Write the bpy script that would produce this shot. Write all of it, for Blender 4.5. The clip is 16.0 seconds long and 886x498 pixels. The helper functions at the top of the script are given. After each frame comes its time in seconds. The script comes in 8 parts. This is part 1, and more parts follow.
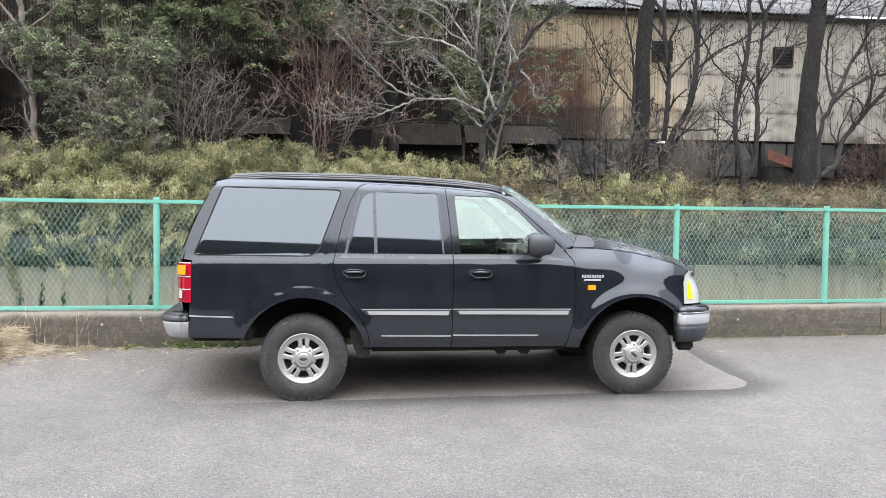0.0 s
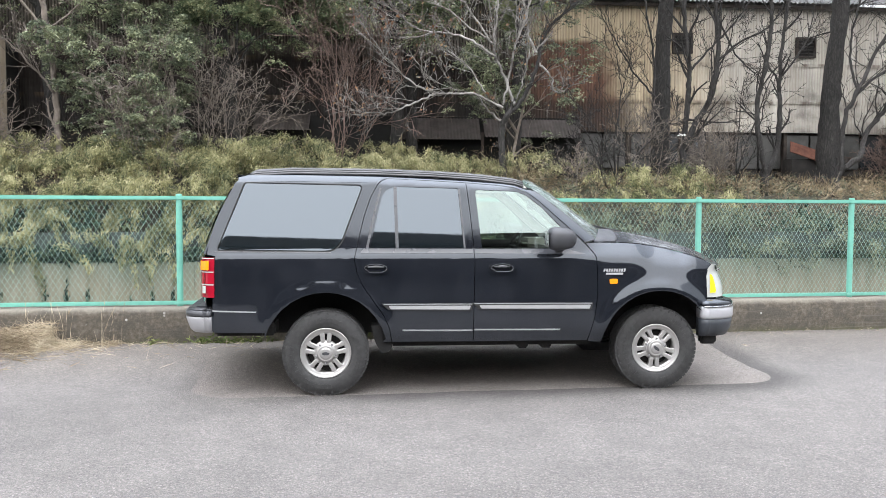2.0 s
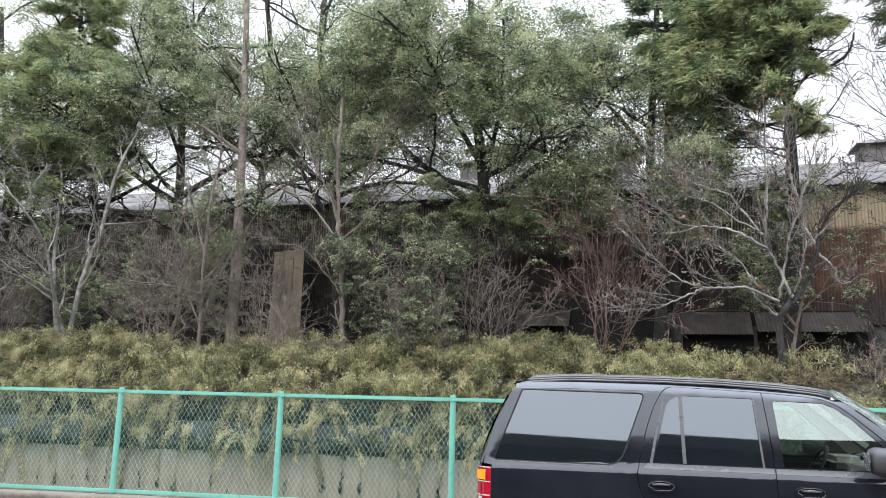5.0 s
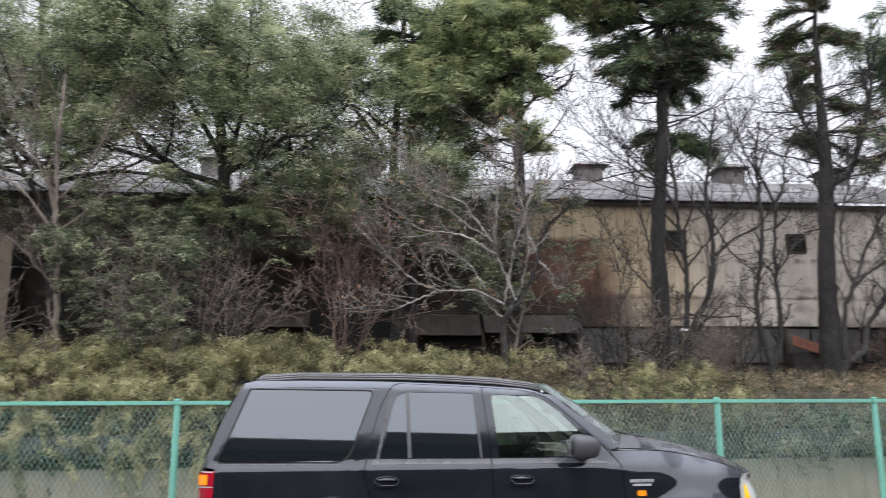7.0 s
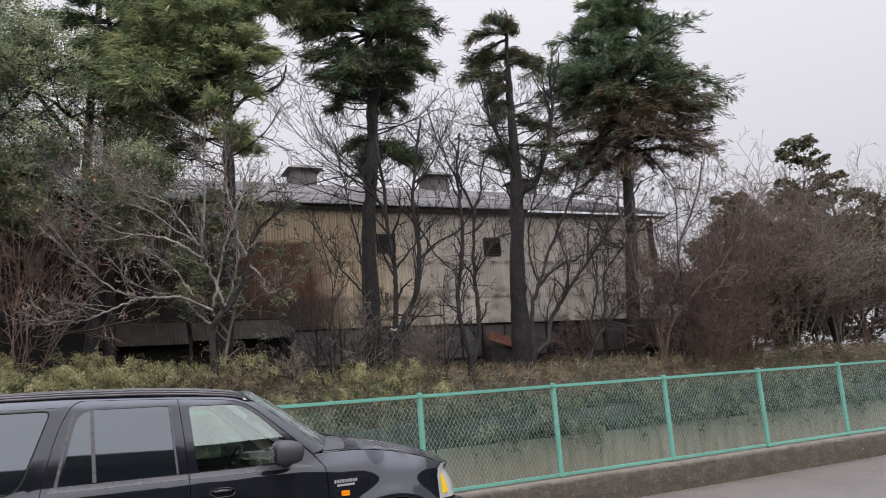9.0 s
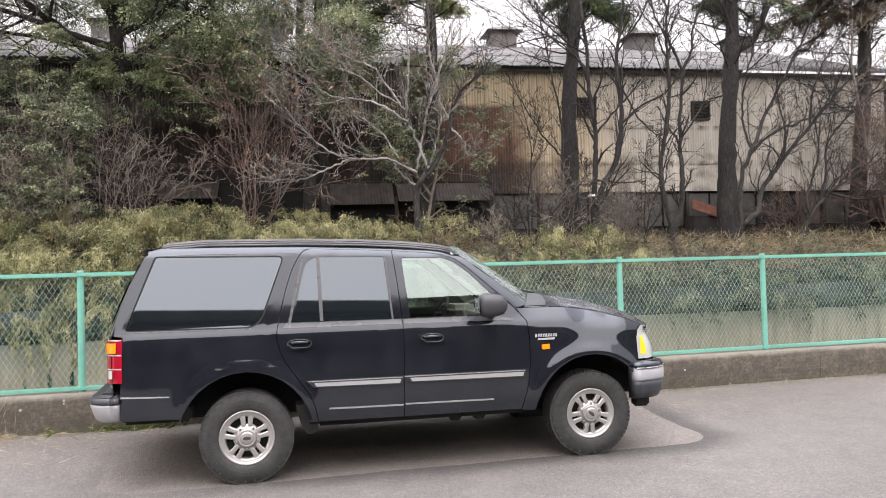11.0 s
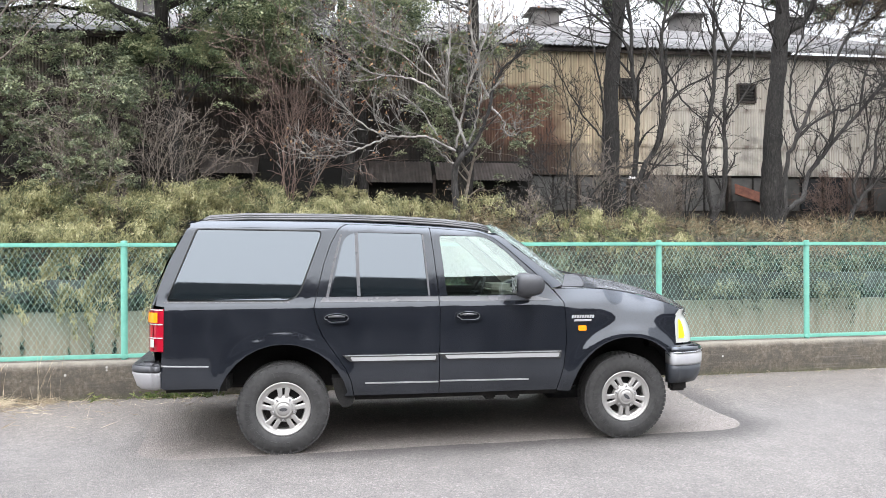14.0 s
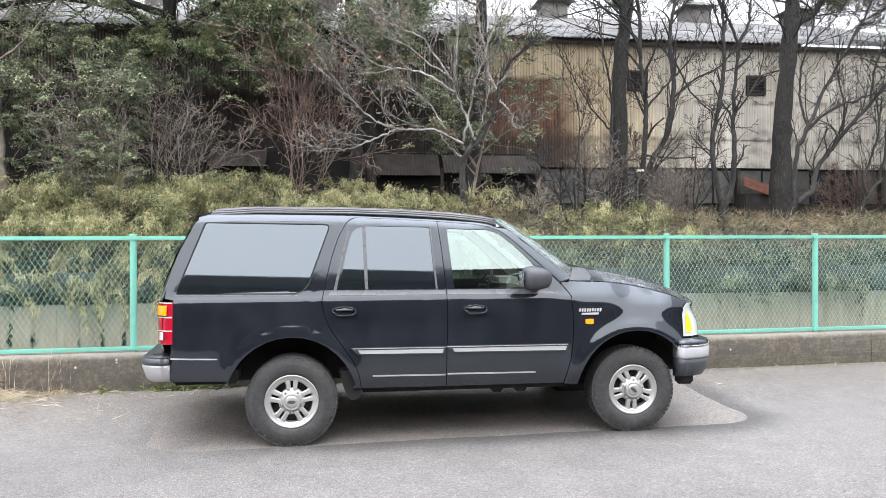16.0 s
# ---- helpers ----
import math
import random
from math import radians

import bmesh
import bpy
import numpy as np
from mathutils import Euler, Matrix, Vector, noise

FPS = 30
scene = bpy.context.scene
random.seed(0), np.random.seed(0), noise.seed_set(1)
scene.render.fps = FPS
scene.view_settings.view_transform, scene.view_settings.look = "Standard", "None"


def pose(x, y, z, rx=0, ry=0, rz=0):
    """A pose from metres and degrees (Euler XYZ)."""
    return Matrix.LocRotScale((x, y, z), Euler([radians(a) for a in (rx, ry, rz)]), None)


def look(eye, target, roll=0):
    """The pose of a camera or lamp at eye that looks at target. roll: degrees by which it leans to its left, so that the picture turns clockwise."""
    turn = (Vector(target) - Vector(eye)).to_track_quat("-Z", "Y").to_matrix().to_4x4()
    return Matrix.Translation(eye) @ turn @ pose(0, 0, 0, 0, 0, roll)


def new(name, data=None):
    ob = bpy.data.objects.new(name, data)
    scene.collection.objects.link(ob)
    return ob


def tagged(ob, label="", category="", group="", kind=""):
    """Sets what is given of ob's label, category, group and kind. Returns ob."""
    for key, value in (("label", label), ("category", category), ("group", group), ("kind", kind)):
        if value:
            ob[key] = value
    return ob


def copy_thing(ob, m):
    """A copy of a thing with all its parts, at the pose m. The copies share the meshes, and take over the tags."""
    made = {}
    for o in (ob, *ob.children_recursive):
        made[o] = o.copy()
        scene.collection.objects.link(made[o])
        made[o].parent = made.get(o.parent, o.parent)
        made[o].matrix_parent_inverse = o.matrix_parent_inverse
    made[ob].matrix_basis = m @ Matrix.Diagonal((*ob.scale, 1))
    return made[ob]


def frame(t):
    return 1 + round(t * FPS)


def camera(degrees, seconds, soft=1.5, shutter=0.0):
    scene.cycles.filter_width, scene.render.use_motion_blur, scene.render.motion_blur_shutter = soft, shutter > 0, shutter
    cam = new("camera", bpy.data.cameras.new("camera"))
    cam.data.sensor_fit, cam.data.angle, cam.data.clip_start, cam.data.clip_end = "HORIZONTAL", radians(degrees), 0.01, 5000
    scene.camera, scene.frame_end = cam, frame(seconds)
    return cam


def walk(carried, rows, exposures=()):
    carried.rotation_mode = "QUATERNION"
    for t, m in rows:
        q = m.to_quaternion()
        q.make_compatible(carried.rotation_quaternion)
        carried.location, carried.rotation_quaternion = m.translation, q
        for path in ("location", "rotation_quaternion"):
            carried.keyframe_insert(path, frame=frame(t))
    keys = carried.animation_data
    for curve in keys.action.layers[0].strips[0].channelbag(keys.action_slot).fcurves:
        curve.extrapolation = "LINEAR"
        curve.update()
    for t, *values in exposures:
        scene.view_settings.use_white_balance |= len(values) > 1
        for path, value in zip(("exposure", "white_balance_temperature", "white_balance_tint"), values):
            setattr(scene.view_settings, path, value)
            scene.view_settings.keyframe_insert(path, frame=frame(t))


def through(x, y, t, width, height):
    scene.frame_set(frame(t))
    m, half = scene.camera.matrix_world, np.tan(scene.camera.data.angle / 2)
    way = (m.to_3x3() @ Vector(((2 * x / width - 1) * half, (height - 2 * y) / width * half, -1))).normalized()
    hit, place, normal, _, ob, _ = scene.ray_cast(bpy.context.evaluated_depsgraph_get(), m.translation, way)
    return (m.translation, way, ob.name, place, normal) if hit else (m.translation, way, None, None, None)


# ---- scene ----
cam = camera(58.66, 16.0, soft=0.75, shutter=0.32)
# t, eye, yaw, pitch, roll
PATH = [
    (0, 0.037, -6.985, 1.679, -9.74, -2.61, 0.60),
    (0.5, 0.035, -6.988, 1.672, -9.17, -2.53, 0.21),
    (1, 0.034, -6.999, 1.678, -8.83, -2.76, 0.00),
    (1.5, 0.028, -6.983, 1.677, -8.52, -2.83, 0.03),
    (2, 0.015, -6.983, 1.675, -8.39, -2.99, 0.23),
    (2.5, 0.006, -6.967, 1.691, -7.64, -1.41, 0.09),
    (3, -0.035, -6.931, 1.681, -2.17, 4.34, 0.51),
    (3.5, -0.102, -6.908, 1.719, 2.01, 7.22, 0.70),
    (4, -0.163, -6.890, 1.755, 4.79, 9.29, 0.71),
    (4.2, -0.168, -6.863, 1.762, 6.23, 9.47, 0.92),
    (4.5, -0.192, -6.851, 1.782, 7.93, 10.19, 1.05),
    (4.8, -0.208, -6.850, 1.803, 9.24, 10.51, 1.24),
    (5.1, -0.217, -6.855, 1.821, 9.94, 10.55, 1.43),
    (5.4, -0.218, -6.860, 1.836, 9.81, 10.42, 1.55),
    (5.7, -0.212, -6.861, 1.844, 8.64, 10.26, 1.56),
    (6, -0.199, -6.851, 1.842, 6.20, 10.18, 1.40),
    (6.3, -0.179, -6.826, 1.829, 2.27, 10.31, 1.01),
    (6.5, -0.169, -6.812, 1.826, -0.62, 10.38, 0.81),
    (7, -0.126, -6.746, 1.783, -8.81, 10.94, -0.19),
    (7.5, -0.045, -6.726, 1.772, -16.88, 11.07, -1.64),
    (8, -0.004, -6.700, 1.782, -24.05, 10.76, -2.98),
    (8.2, 0.006, -6.717, 1.781, -26.48, 10.80, -3.33),
    (8.5, 0.019, -6.714, 1.783, -29.33, 10.70, -3.92),
    (8.8, 0.018, -6.712, 1.782, -29.98, 10.55, -4.27),
    (9.1, 0.006, -6.710, 1.778, -28.99, 10.28, -4.38),
    (9.4, -0.012, -6.709, 1.773, -26.88, 9.78, -4.29),
    (9.7, -0.031, -6.709, 1.765, -24.18, 8.97, -4.03),
    (10, -0.048, -6.710, 1.757, -21.43, 7.77, -3.60),
    (10.3, -0.059, -6.711, 1.747, -19.17, 6.08, -3.04),
    (10.5, -0.069, -6.711, 1.747, -17.53, 4.53, -2.48),
    (11, -0.073, -6.715, 1.725, -14.87, 1.49, -1.59),
    (11.5, -0.071, -6.711, 1.716, -13.90, 0.80, -1.37),
    (12, -0.074, -6.711, 1.713, -13.24, 0.46, -1.03),
    (12.5, -0.080, -6.715, 1.725, -12.62, 0.18, -0.58),
    (13, -0.074, -6.712, 1.715, -12.36, -0.06, -0.15),
    (13.5, -0.084, -6.701, 1.711, -12.30, 0.03, -0.12),
    (14, -0.088, -6.700, 1.709, -12.24, 0.07, -0.20),
    (14.5, -0.082, -6.719, 1.720, -11.91, -0.28, -0.08),
    (15, -0.091, -6.698, 1.712, -11.63, -0.40, -0.14),
    (15.5, -0.095, -6.696, 1.714, -11.64, -0.48, -0.07),
    (16, -0.087, -6.713, 1.717, -11.67, -0.47, -0.18),
]


def seat(x, y, z, yaw, pitch, roll):
    eye = Vector((x, y, z))
    a, b = radians(yaw), radians(pitch)
    ahead = Vector((-math.sin(a) * math.cos(b), math.cos(a) * math.cos(b), math.sin(b)))
    return look(eye, eye + ahead, roll)


# seconds, stops, kelvin, tint
EXPOSURE = [(0, 0.95, 6400, 12.0), (2.4, 0.95, 6400, 12.0), (3.5, 1.02, 6350, 12.5), (4.2, 0.94, 6320, 13.0), (6.3, 0.45, 6390, 15.5), (7.5, 0.22, 6430, 17.5), (8.2, -0.17, 6450, 18.5),
            (9.2, 0.00, 6620, 19.5), (10.3, 0.45, 6850, 19.5), (11.0, 0.77, 6850, 18.5), (12.0, 0.93, 6770, 17.5), (13.0, 1.08, 6500, 14.0), (14.5, 1.12, 6430, 12.5), (16, 1.12, 6390, 12.0)]
walk(cam, [(t, seat(*row)) for t, *row in PATH], EXPOSURE)

# ---- daylight: bright overcast, light snow clouds ----
world = bpy.data.worlds.new("overcast")
scene.world = world
world.use_nodes = True
wn, wl = world.node_tree.nodes, world.node_tree.links
sky = wn.new("ShaderNodeTexSky")
sky.sky_type = "NISHITA"
sky.sun_disc = False
sky.sun_elevation, sky.sun_rotation = radians(48), radians(200)
sky.air_density, sky.dust_density, sky.ozone_density = 1.0, 6.0, 1.0
grey = wn.new("ShaderNodeHueSaturation")
grey.inputs["Saturation"].default_value = 0.12
ways = wn.new("ShaderNodeTexCoord")
height = wn.new("ShaderNodeSeparateXYZ")
wl.new(ways.outputs["Generated"], height.inputs[0])
clouds = wn.new("ShaderNodeValToRGB")
clouds.color_ramp.elements[0].position, clouds.color_ramp.elements[0].color = 0.0, (0.245, 0.260, 0.273, 1)
mid_sky = clouds.color_ramp.elements.new(0.5)
mid_sky.color = (0.425, 0.447, 0.465, 1)
clouds.color_ramp.elements[2].position, clouds.color_ramp.elements[2].color = 1.0, (1.62, 1.74, 1.91, 1)
wl.new(height.outputs[2], clouds.inputs[0])
even = wn.new("ShaderNodeVectorMath")
even.operation = "SCALE"
even.inputs["Scale"].default_value = 17.5
wl.new(clouds.outputs[0], even.inputs[0])
blend = wn.new("ShaderNodeMix")
blend.data_type = "RGBA"
blend.inputs[0].default_value = 0.85
wl.new(sky.outputs[0], grey.inputs["Color"])
wl.new(grey.outputs[0], blend.inputs[6])
wl.new(even.outputs[0], blend.inputs[7])
wl.new(blend.outputs[2], wn["Background"].inputs["Color"])
wn["Background"].inputs["Strength"].default_value = 0.13
sun = bpy.data.lights.new("sun", "SUN")
sun.energy, sun.angle, sun.color = 2.4, radians(120), (1.0, 0.97, 0.93)
sun_lamp = new("sun", sun)
sun_lamp.matrix_world = look((-10, -28, 21), (0, 0, 0))


# ---- materials ----


def material(name):
    m = bpy.data.materials.new(name)
    m.use_nodes = True
    return m, m.node_tree.nodes, m.node_tree.links, m.node_tree.nodes["Principled BSDF"]


def ramp(nodes, links, fac, stops):
    r = nodes.new("ShaderNodeValToRGB")
    while len(r.color_ramp.elements) < len(stops):
        r.color_ramp.elements.new(0.5)
    for e, (p, c) in zip(r.color_ramp.elements, stops):
        e.position, e.color = p, (*c, 1) if len(c) == 3 else c
    links.new(fac, r.inputs[0])
    return r.outputs[0]


def noise_tex(nodes, links, vec, scale, detail=6, rough=0.6, stretch=None):
    if stretch:
        mp = nodes.new("ShaderNodeMapping")
        mp.inputs["Scale"].default_value = stretch
        links.new(vec, mp.inputs[0])
        vec = mp.outputs[0]
    n = nodes.new("ShaderNodeTexNoise")
    n.inputs["Scale"].default_value, n.inputs["Detail"].default_value, n.inputs["Roughness"].default_value = scale, detail, rough
    links.new(vec, n.inputs["Vector"])
    return n.outputs["Fac"]


def mixed(nodes, links, fac, a, b, blend="MIX"):
    m = nodes.new("ShaderNodeMix")
    m.data_type, m.blend_type = "RGBA", blend
    for value, sock in ((fac, m.inputs[0]), (a, m.inputs[6]), (b, m.inputs[7])):
        if hasattr(value, "links"):
            links.new(value, sock)
        elif isinstance(value, tuple):
            sock.default_value = (*value, 1) if len(value) == 3 else value
        else:
            sock.default_value = value
    return m.outputs[2]


def maths(nodes, links, op, a, b=0.0, clamp=False):
    m = nodes.new("ShaderNodeMath")
    m.operation, m.use_clamp = op, clamp
    for value, sock in ((a, m.inputs[0]), (b, m.inputs[1])):
        if hasattr(value, "links"):
            links.new(value, sock)
        else:
            sock.default_value = value
    return m.outputs[0]


def span(nodes, links, value, lo, hi, a=0.0, b=1.0):
    m = nodes.new("ShaderNodeMapRange")
    m.interpolation_type = "SMOOTHSTEP"
    links.new(value, m.inputs[0])
    for i, v in enumerate((lo, hi, a, b)):
        m.inputs[i + 1].default_value = v
    return m.outputs[0]


def surf(name, stops, scale=6.0, rough=0.8, metal=0.0, bump=0.3, bscale=80.0, depth=0.01, big=0.3, bigscale=0.7, stretch=None, rand=0.0, island=0.0, spec=0.5, world=False):
    """A worn surface: fine colour grain, broad blotches, fine relief, and a little difference from piece to piece."""
    m, n, l, p = material(name)
    co = n.new("ShaderNodeNewGeometry").outputs["Position"] if world else n.new("ShaderNodeTexCoord").outputs["Object"]
    col = ramp(n, l, noise_tex(n, l, co, scale, 8, 0.65, stretch), stops)
    tone = span(n, l, noise_tex(n, l, co, bigscale, 4, 0.55), 0.3, 0.7, 1 - big, 1 + big * 0.6)
    for amount, kind, out in ((rand, "ShaderNodeObjectInfo", "Random"), (island, "ShaderNodeNewGeometry", "Random Per Island")):
        if amount:
            r = n.new("ShaderNodeMapRange")
            l.new(n.new(kind).outputs[out], r.inputs[0])
            r.inputs[3].default_value, r.inputs[4].default_value = 1 - amount, 1 + amount
            tone = maths(n, l, "MULTIPLY", tone, r.outputs[0])
    v = n.new("ShaderNodeHueSaturation")
    l.new(col, v.inputs["Color"])
    l.new(tone, v.inputs["Value"])
    l.new(v.outputs[0], p.inputs["Base Color"])
    p.inputs["Metallic"].default_value = metal
    p.inputs["Specular IOR Level"].default_value = spec
    fine = noise_tex(n, l, co, bscale, 5, 0.6, stretch)
    l.new(span(n, l, fine, 0.3, 0.7, max(0.02, rough - 0.08), min(1, rough + 0.08)), p.inputs["Roughness"])
    if bump:
        b = n.new("ShaderNodeBump")
        b.inputs["Strength"].default_value, b.inputs["Distance"].default_value = bump, depth
        l.new(fine, b.inputs["Height"])
        l.new(b.outputs[0], p.inputs["Normal"])
    return m


def leafy(name, stops, rough=0.5, through=0.25, island=0.35):
    m, n, l, p = material(name)
    geo = n.new("ShaderNodeNewGeometry").outputs["Random Per Island"]
    co = n.new("ShaderNodeTexCoord").outputs["Object"]
    f = maths(n, l, "ADD", maths(n, l, "MULTIPLY", geo, 0.45), span(n, l, noise_tex(n, l, co, 2.1, 4), 0.36, 0.64, 0.0, 0.55))
    col = ramp(n, l, f, stops)
    l.new(col, p.inputs["Base Color"])
    p.inputs["Roughness"].default_value = rough
    p.inputs["Specular IOR Level"].default_value = 0.18
    t = n.new("ShaderNodeBsdfTranslucent")
    l.new(col, t.inputs[0])
    mx = n.new("ShaderNodeMixShader")
    mx.inputs[0].default_value = through
    l.new(p.outputs[0], mx.inputs[1])
    l.new(t.outputs[0], mx.inputs[2])
    l.new(mx.outputs[0], n["Material Output"].inputs[0])
    return m


def low_wall_concrete():
    """Old concrete: pitted face, level form marks, drip stains, lichen dots, a rim painted paler as if skylit, and moss
    at the foot.
    """
    m, n, l, p = material("old_concrete")
    co = n.new("ShaderNodeNewGeometry").outputs["Position"]
    xyz = n.new("ShaderNodeSeparateXYZ")
    l.new(co, xyz.inputs[0])
    col = ramp(n, l, noise_tex(n, l, co, 26, 8, 0.7), [(0.30, (0.052, 0.044, 0.032)), (0.50, (0.096, 0.082, 0.062)), (0.72, (0.162, 0.143, 0.114))])
    stain = noise_tex(n, l, co, 3.4, 7, 0.72, (1.0, 1.0, 1.4))
    col = mixed(n, l, span(n, l, stain, 0.44, 0.60, 0.0, 0.8), col, (0.062, 0.055, 0.045))
    level = noise_tex(n, l, co, 1.0, 6, 0.65, (1.2, 1.0, 22))
    col = mixed(n, l, span(n, l, level, 0.54, 0.74, 0.0, 0.35), col, (0.245, 0.228, 0.195))
    drip = noise_tex(n, l, co, 1.0, 5, 0.6, (11, 1.0, 0.8))
    col = mixed(n, l, span(n, l, drip, 0.56, 0.72, 0.0, 0.45), col, (0.048, 0.043, 0.036))
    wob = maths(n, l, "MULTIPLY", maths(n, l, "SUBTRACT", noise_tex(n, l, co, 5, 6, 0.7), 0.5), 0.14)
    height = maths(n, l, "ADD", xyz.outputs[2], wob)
    # sky light on the top edge, put into the colour as a pale rim
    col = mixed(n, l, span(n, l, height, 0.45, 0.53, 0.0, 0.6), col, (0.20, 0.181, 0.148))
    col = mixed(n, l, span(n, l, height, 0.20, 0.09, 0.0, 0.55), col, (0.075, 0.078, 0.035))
    cell = n.new("ShaderNodeTexVoronoi")
    cell.inputs["Scale"].default_value = 6.5
    l.new(co, cell.inputs["Vector"])
    dots = maths(n, l, "MULTIPLY", span(n, l, cell.outputs["Distance"], 0.12, 0.07), span(n, l, noise_tex(n, l, co, 1.7, 3), 0.50, 0.56))
    col = mixed(n, l, maths(n, l, "MULTIPLY", dots, 0.75), col, (0.50, 0.49, 0.45))
    l.new(col, p.inputs["Base Color"])
    p.inputs["Roughness"].default_value = 0.92
    b = n.new("ShaderNodeBump")
    b.inputs["Strength"].default_value, b.inputs["Distance"].default_value = 0.7, 0.012
    l.new(maths(n, l, "ADD", noise_tex(n, l, co, 55, 6, 0.7), maths(n, l, "MULTIPLY", level, 0.8)), b.inputs["Height"])
    l.new(b.outputs[0], p.inputs["Normal"])
    return m


CONCRETE = low_wall_concrete()


def canal_concrete():
    """Pale concrete with rain streaks, damp moss ragged along the top, and chalky runs."""
    m, n, l, p = material("pale_canal_concrete")
    co = n.new("ShaderNodeNewGeometry").outputs["Position"]
    xyz = n.new("ShaderNodeSeparateXYZ")
    l.new(co, xyz.inputs[0])
    col = ramp(n, l, noise_tex(n, l, co, 2.4, 8, 0.65, (2.0, 1, 0.35)), [(0.25, (0.118, 0.108, 0.073)), (0.5, (0.188, 0.175, 0.128)), (0.78, (0.265, 0.25, 0.196))])
    ragged = maths(n, l, "ADD", xyz.outputs[2], maths(n, l, "MULTIPLY", maths(n, l, "SUBTRACT", noise_tex(n, l, co, 1.0, 6, 0.65, (2.5, 1, 0.6)), 0.5), 0.9))
    col = mixed(n, l, span(n, l, ragged, 0.05, 0.75, 0.0, 0.7), col, (0.132, 0.157, 0.122))
    chalk = maths(n, l, "MULTIPLY", span(n, l, noise_tex(n, l, co, 1.0, 5, 0.6, (5, 1, 0.12)), 0.60, 0.72), 0.45)
    col = mixed(n, l, chalk, col, (0.46, 0.44, 0.38))
    l.new(col, p.inputs["Base Color"])
    p.inputs["Roughness"].default_value = 0.85
    b = n.new("ShaderNodeBump")
    b.inputs["Strength"].default_value, b.inputs["Distance"].default_value = 0.3, 0.01
    l.new(noise_tex(n, l, co, 50, 5), b.inputs["Height"])
    l.new(b.outputs[0], p.inputs["Normal"])
    return m


PALE_CONCRETE = canal_concrete()
# concrete darkened to teal for the shade the upper wall stands in
SHADED_CONCRETE = surf("shaded_green_concrete", [(0.3, (0.030, 0.042, 0.038)), (0.55, (0.058, 0.076, 0.068)), (0.8, (0.10, 0.12, 0.105))], 3.0, 0.8, bump=0.4, bscale=40, big=0.4, bigscale=0.9, stretch=(2.5, 1, 0.5), world=True)
SOIL = surf("bank_soil", [(0.3, (0.022, 0.021, 0.015)), (0.6, (0.05, 0.046, 0.031)), (0.8, (0.095, 0.083, 0.055))], 5, 0.95, bump=0.8, bscale=30, depth=0.03)
STEEL_GREEN = surf("green_painted_steel", [(0.3, (0.125, 0.355, 0.28)), (0.7, (0.17, 0.43, 0.345))], 14, 0.4, bump=0.05, big=0.12, spec=0.4)
WIRE = surf("green_coated_wire", [(0.3, (0.21, 0.345, 0.29)), (0.7, (0.29, 0.41, 0.355))], 20, 0.45, bump=0, big=0.15)
WATER, _n, _l, _p = material("canal_water")
_p.inputs["Base Color"].default_value = (0.05, 0.06, 0.045, 1)
_p.inputs["Roughness"].default_value = 0.08


# ---- helpers for building ----


def part(name, bm, mat, parent=None, label="", smooth=False, mats=None):
    """Links a bmesh as one mesh object, under a thing where one is given."""
    me = bpy.data.meshes.new(name)
    bm.normal_update()
    if smooth:
        for f in bm.faces:
            f.smooth = True
    bm.to_mesh(me)
    bm.free()
    for m in mats or [mat]:
        me.materials.append(m)
    ob = new(name, me)
    if parent:
        ob.parent = parent
    if label:
        ob["label"] = label
    return ob


def box(bm, lo, hi, bevel=0.0, turn=None):
    g = bmesh.ops.create_cube(bm, size=1.0)["verts"]
    mid = Vector([(a + b) / 2 for a, b in zip(lo, hi)])
    size = Vector([b - a for a, b in zip(lo, hi)])
    for v in g:
        v.co = Vector([c * s for c, s in zip(v.co, size)])
        if turn:
            v.co = turn @ v.co
        v.co += mid
    if bevel:
        edges = list({e for v in g for e in v.link_edges})
        bmesh.ops.bevel(bm, geom=edges, offset=bevel, segments=2, affect="EDGES")
    return g


def tube(bm, pts, radii, sides=8, cap=True):
    """A tapered tube along pts."""
    pts = [Vector(p) for p in pts]
    if not hasattr(radii, "__len__"):
        radii = [radii] * len(pts)
    rings, side = [], None
    for i, p in enumerate(pts):
        d = (pts[min(i + 1, len(pts) - 1)] - pts[max(i - 1, 0)]).normalized()
        if side is None:
            side = d.orthogonal().normalized()
        side = (side - d * side.dot(d)).normalized()
        other = d.cross(side)
        rings.append([bm.verts.new(p + (side * math.cos(a) + other * math.sin(a)) * radii[i]) for a in [2 * math.pi * k / sides for k in range(sides)]])
    for a, b in zip(rings, rings[1:]):
        for k in range(sides):
            bm.faces.new((a[k], a[(k + 1) % sides], b[(k + 1) % sides], b[k]))
    if cap:
        bm.faces.new(rings[0][::-1])
        bm.faces.new(rings[-1])


def sheet(bm, xs, ys, place):
    """A grid of faces over xs and ys, each corner set by place(x, y)."""
    rows = [[bm.verts.new(place(x, y)) for x in xs] for y in ys]
    for r, s in zip(rows, rows[1:]):
        for i in range(len(xs) - 1):
            bm.faces.new((r[i], r[i + 1], s[i + 1], s[i]))
    return rows


def steps(a, b, n):
    return [a + (b - a) * i / n for i in range(n + 1)]


# ---- ground: one sheet with the road, the canal and the far bank ----
WALL_Y, FENCE_Y, CANAL_Y, LEDGE_Y = 2.32, 2.45, 8.0, 8.26


def smooth01(v, lo, hi):
    v = min(1, max(0, (v - lo) / (hi - lo)))
    return v * v * (3 - 2 * v)


def road_z(y):
    return 0.12 * smooth01(y, 0.7, 2.3)


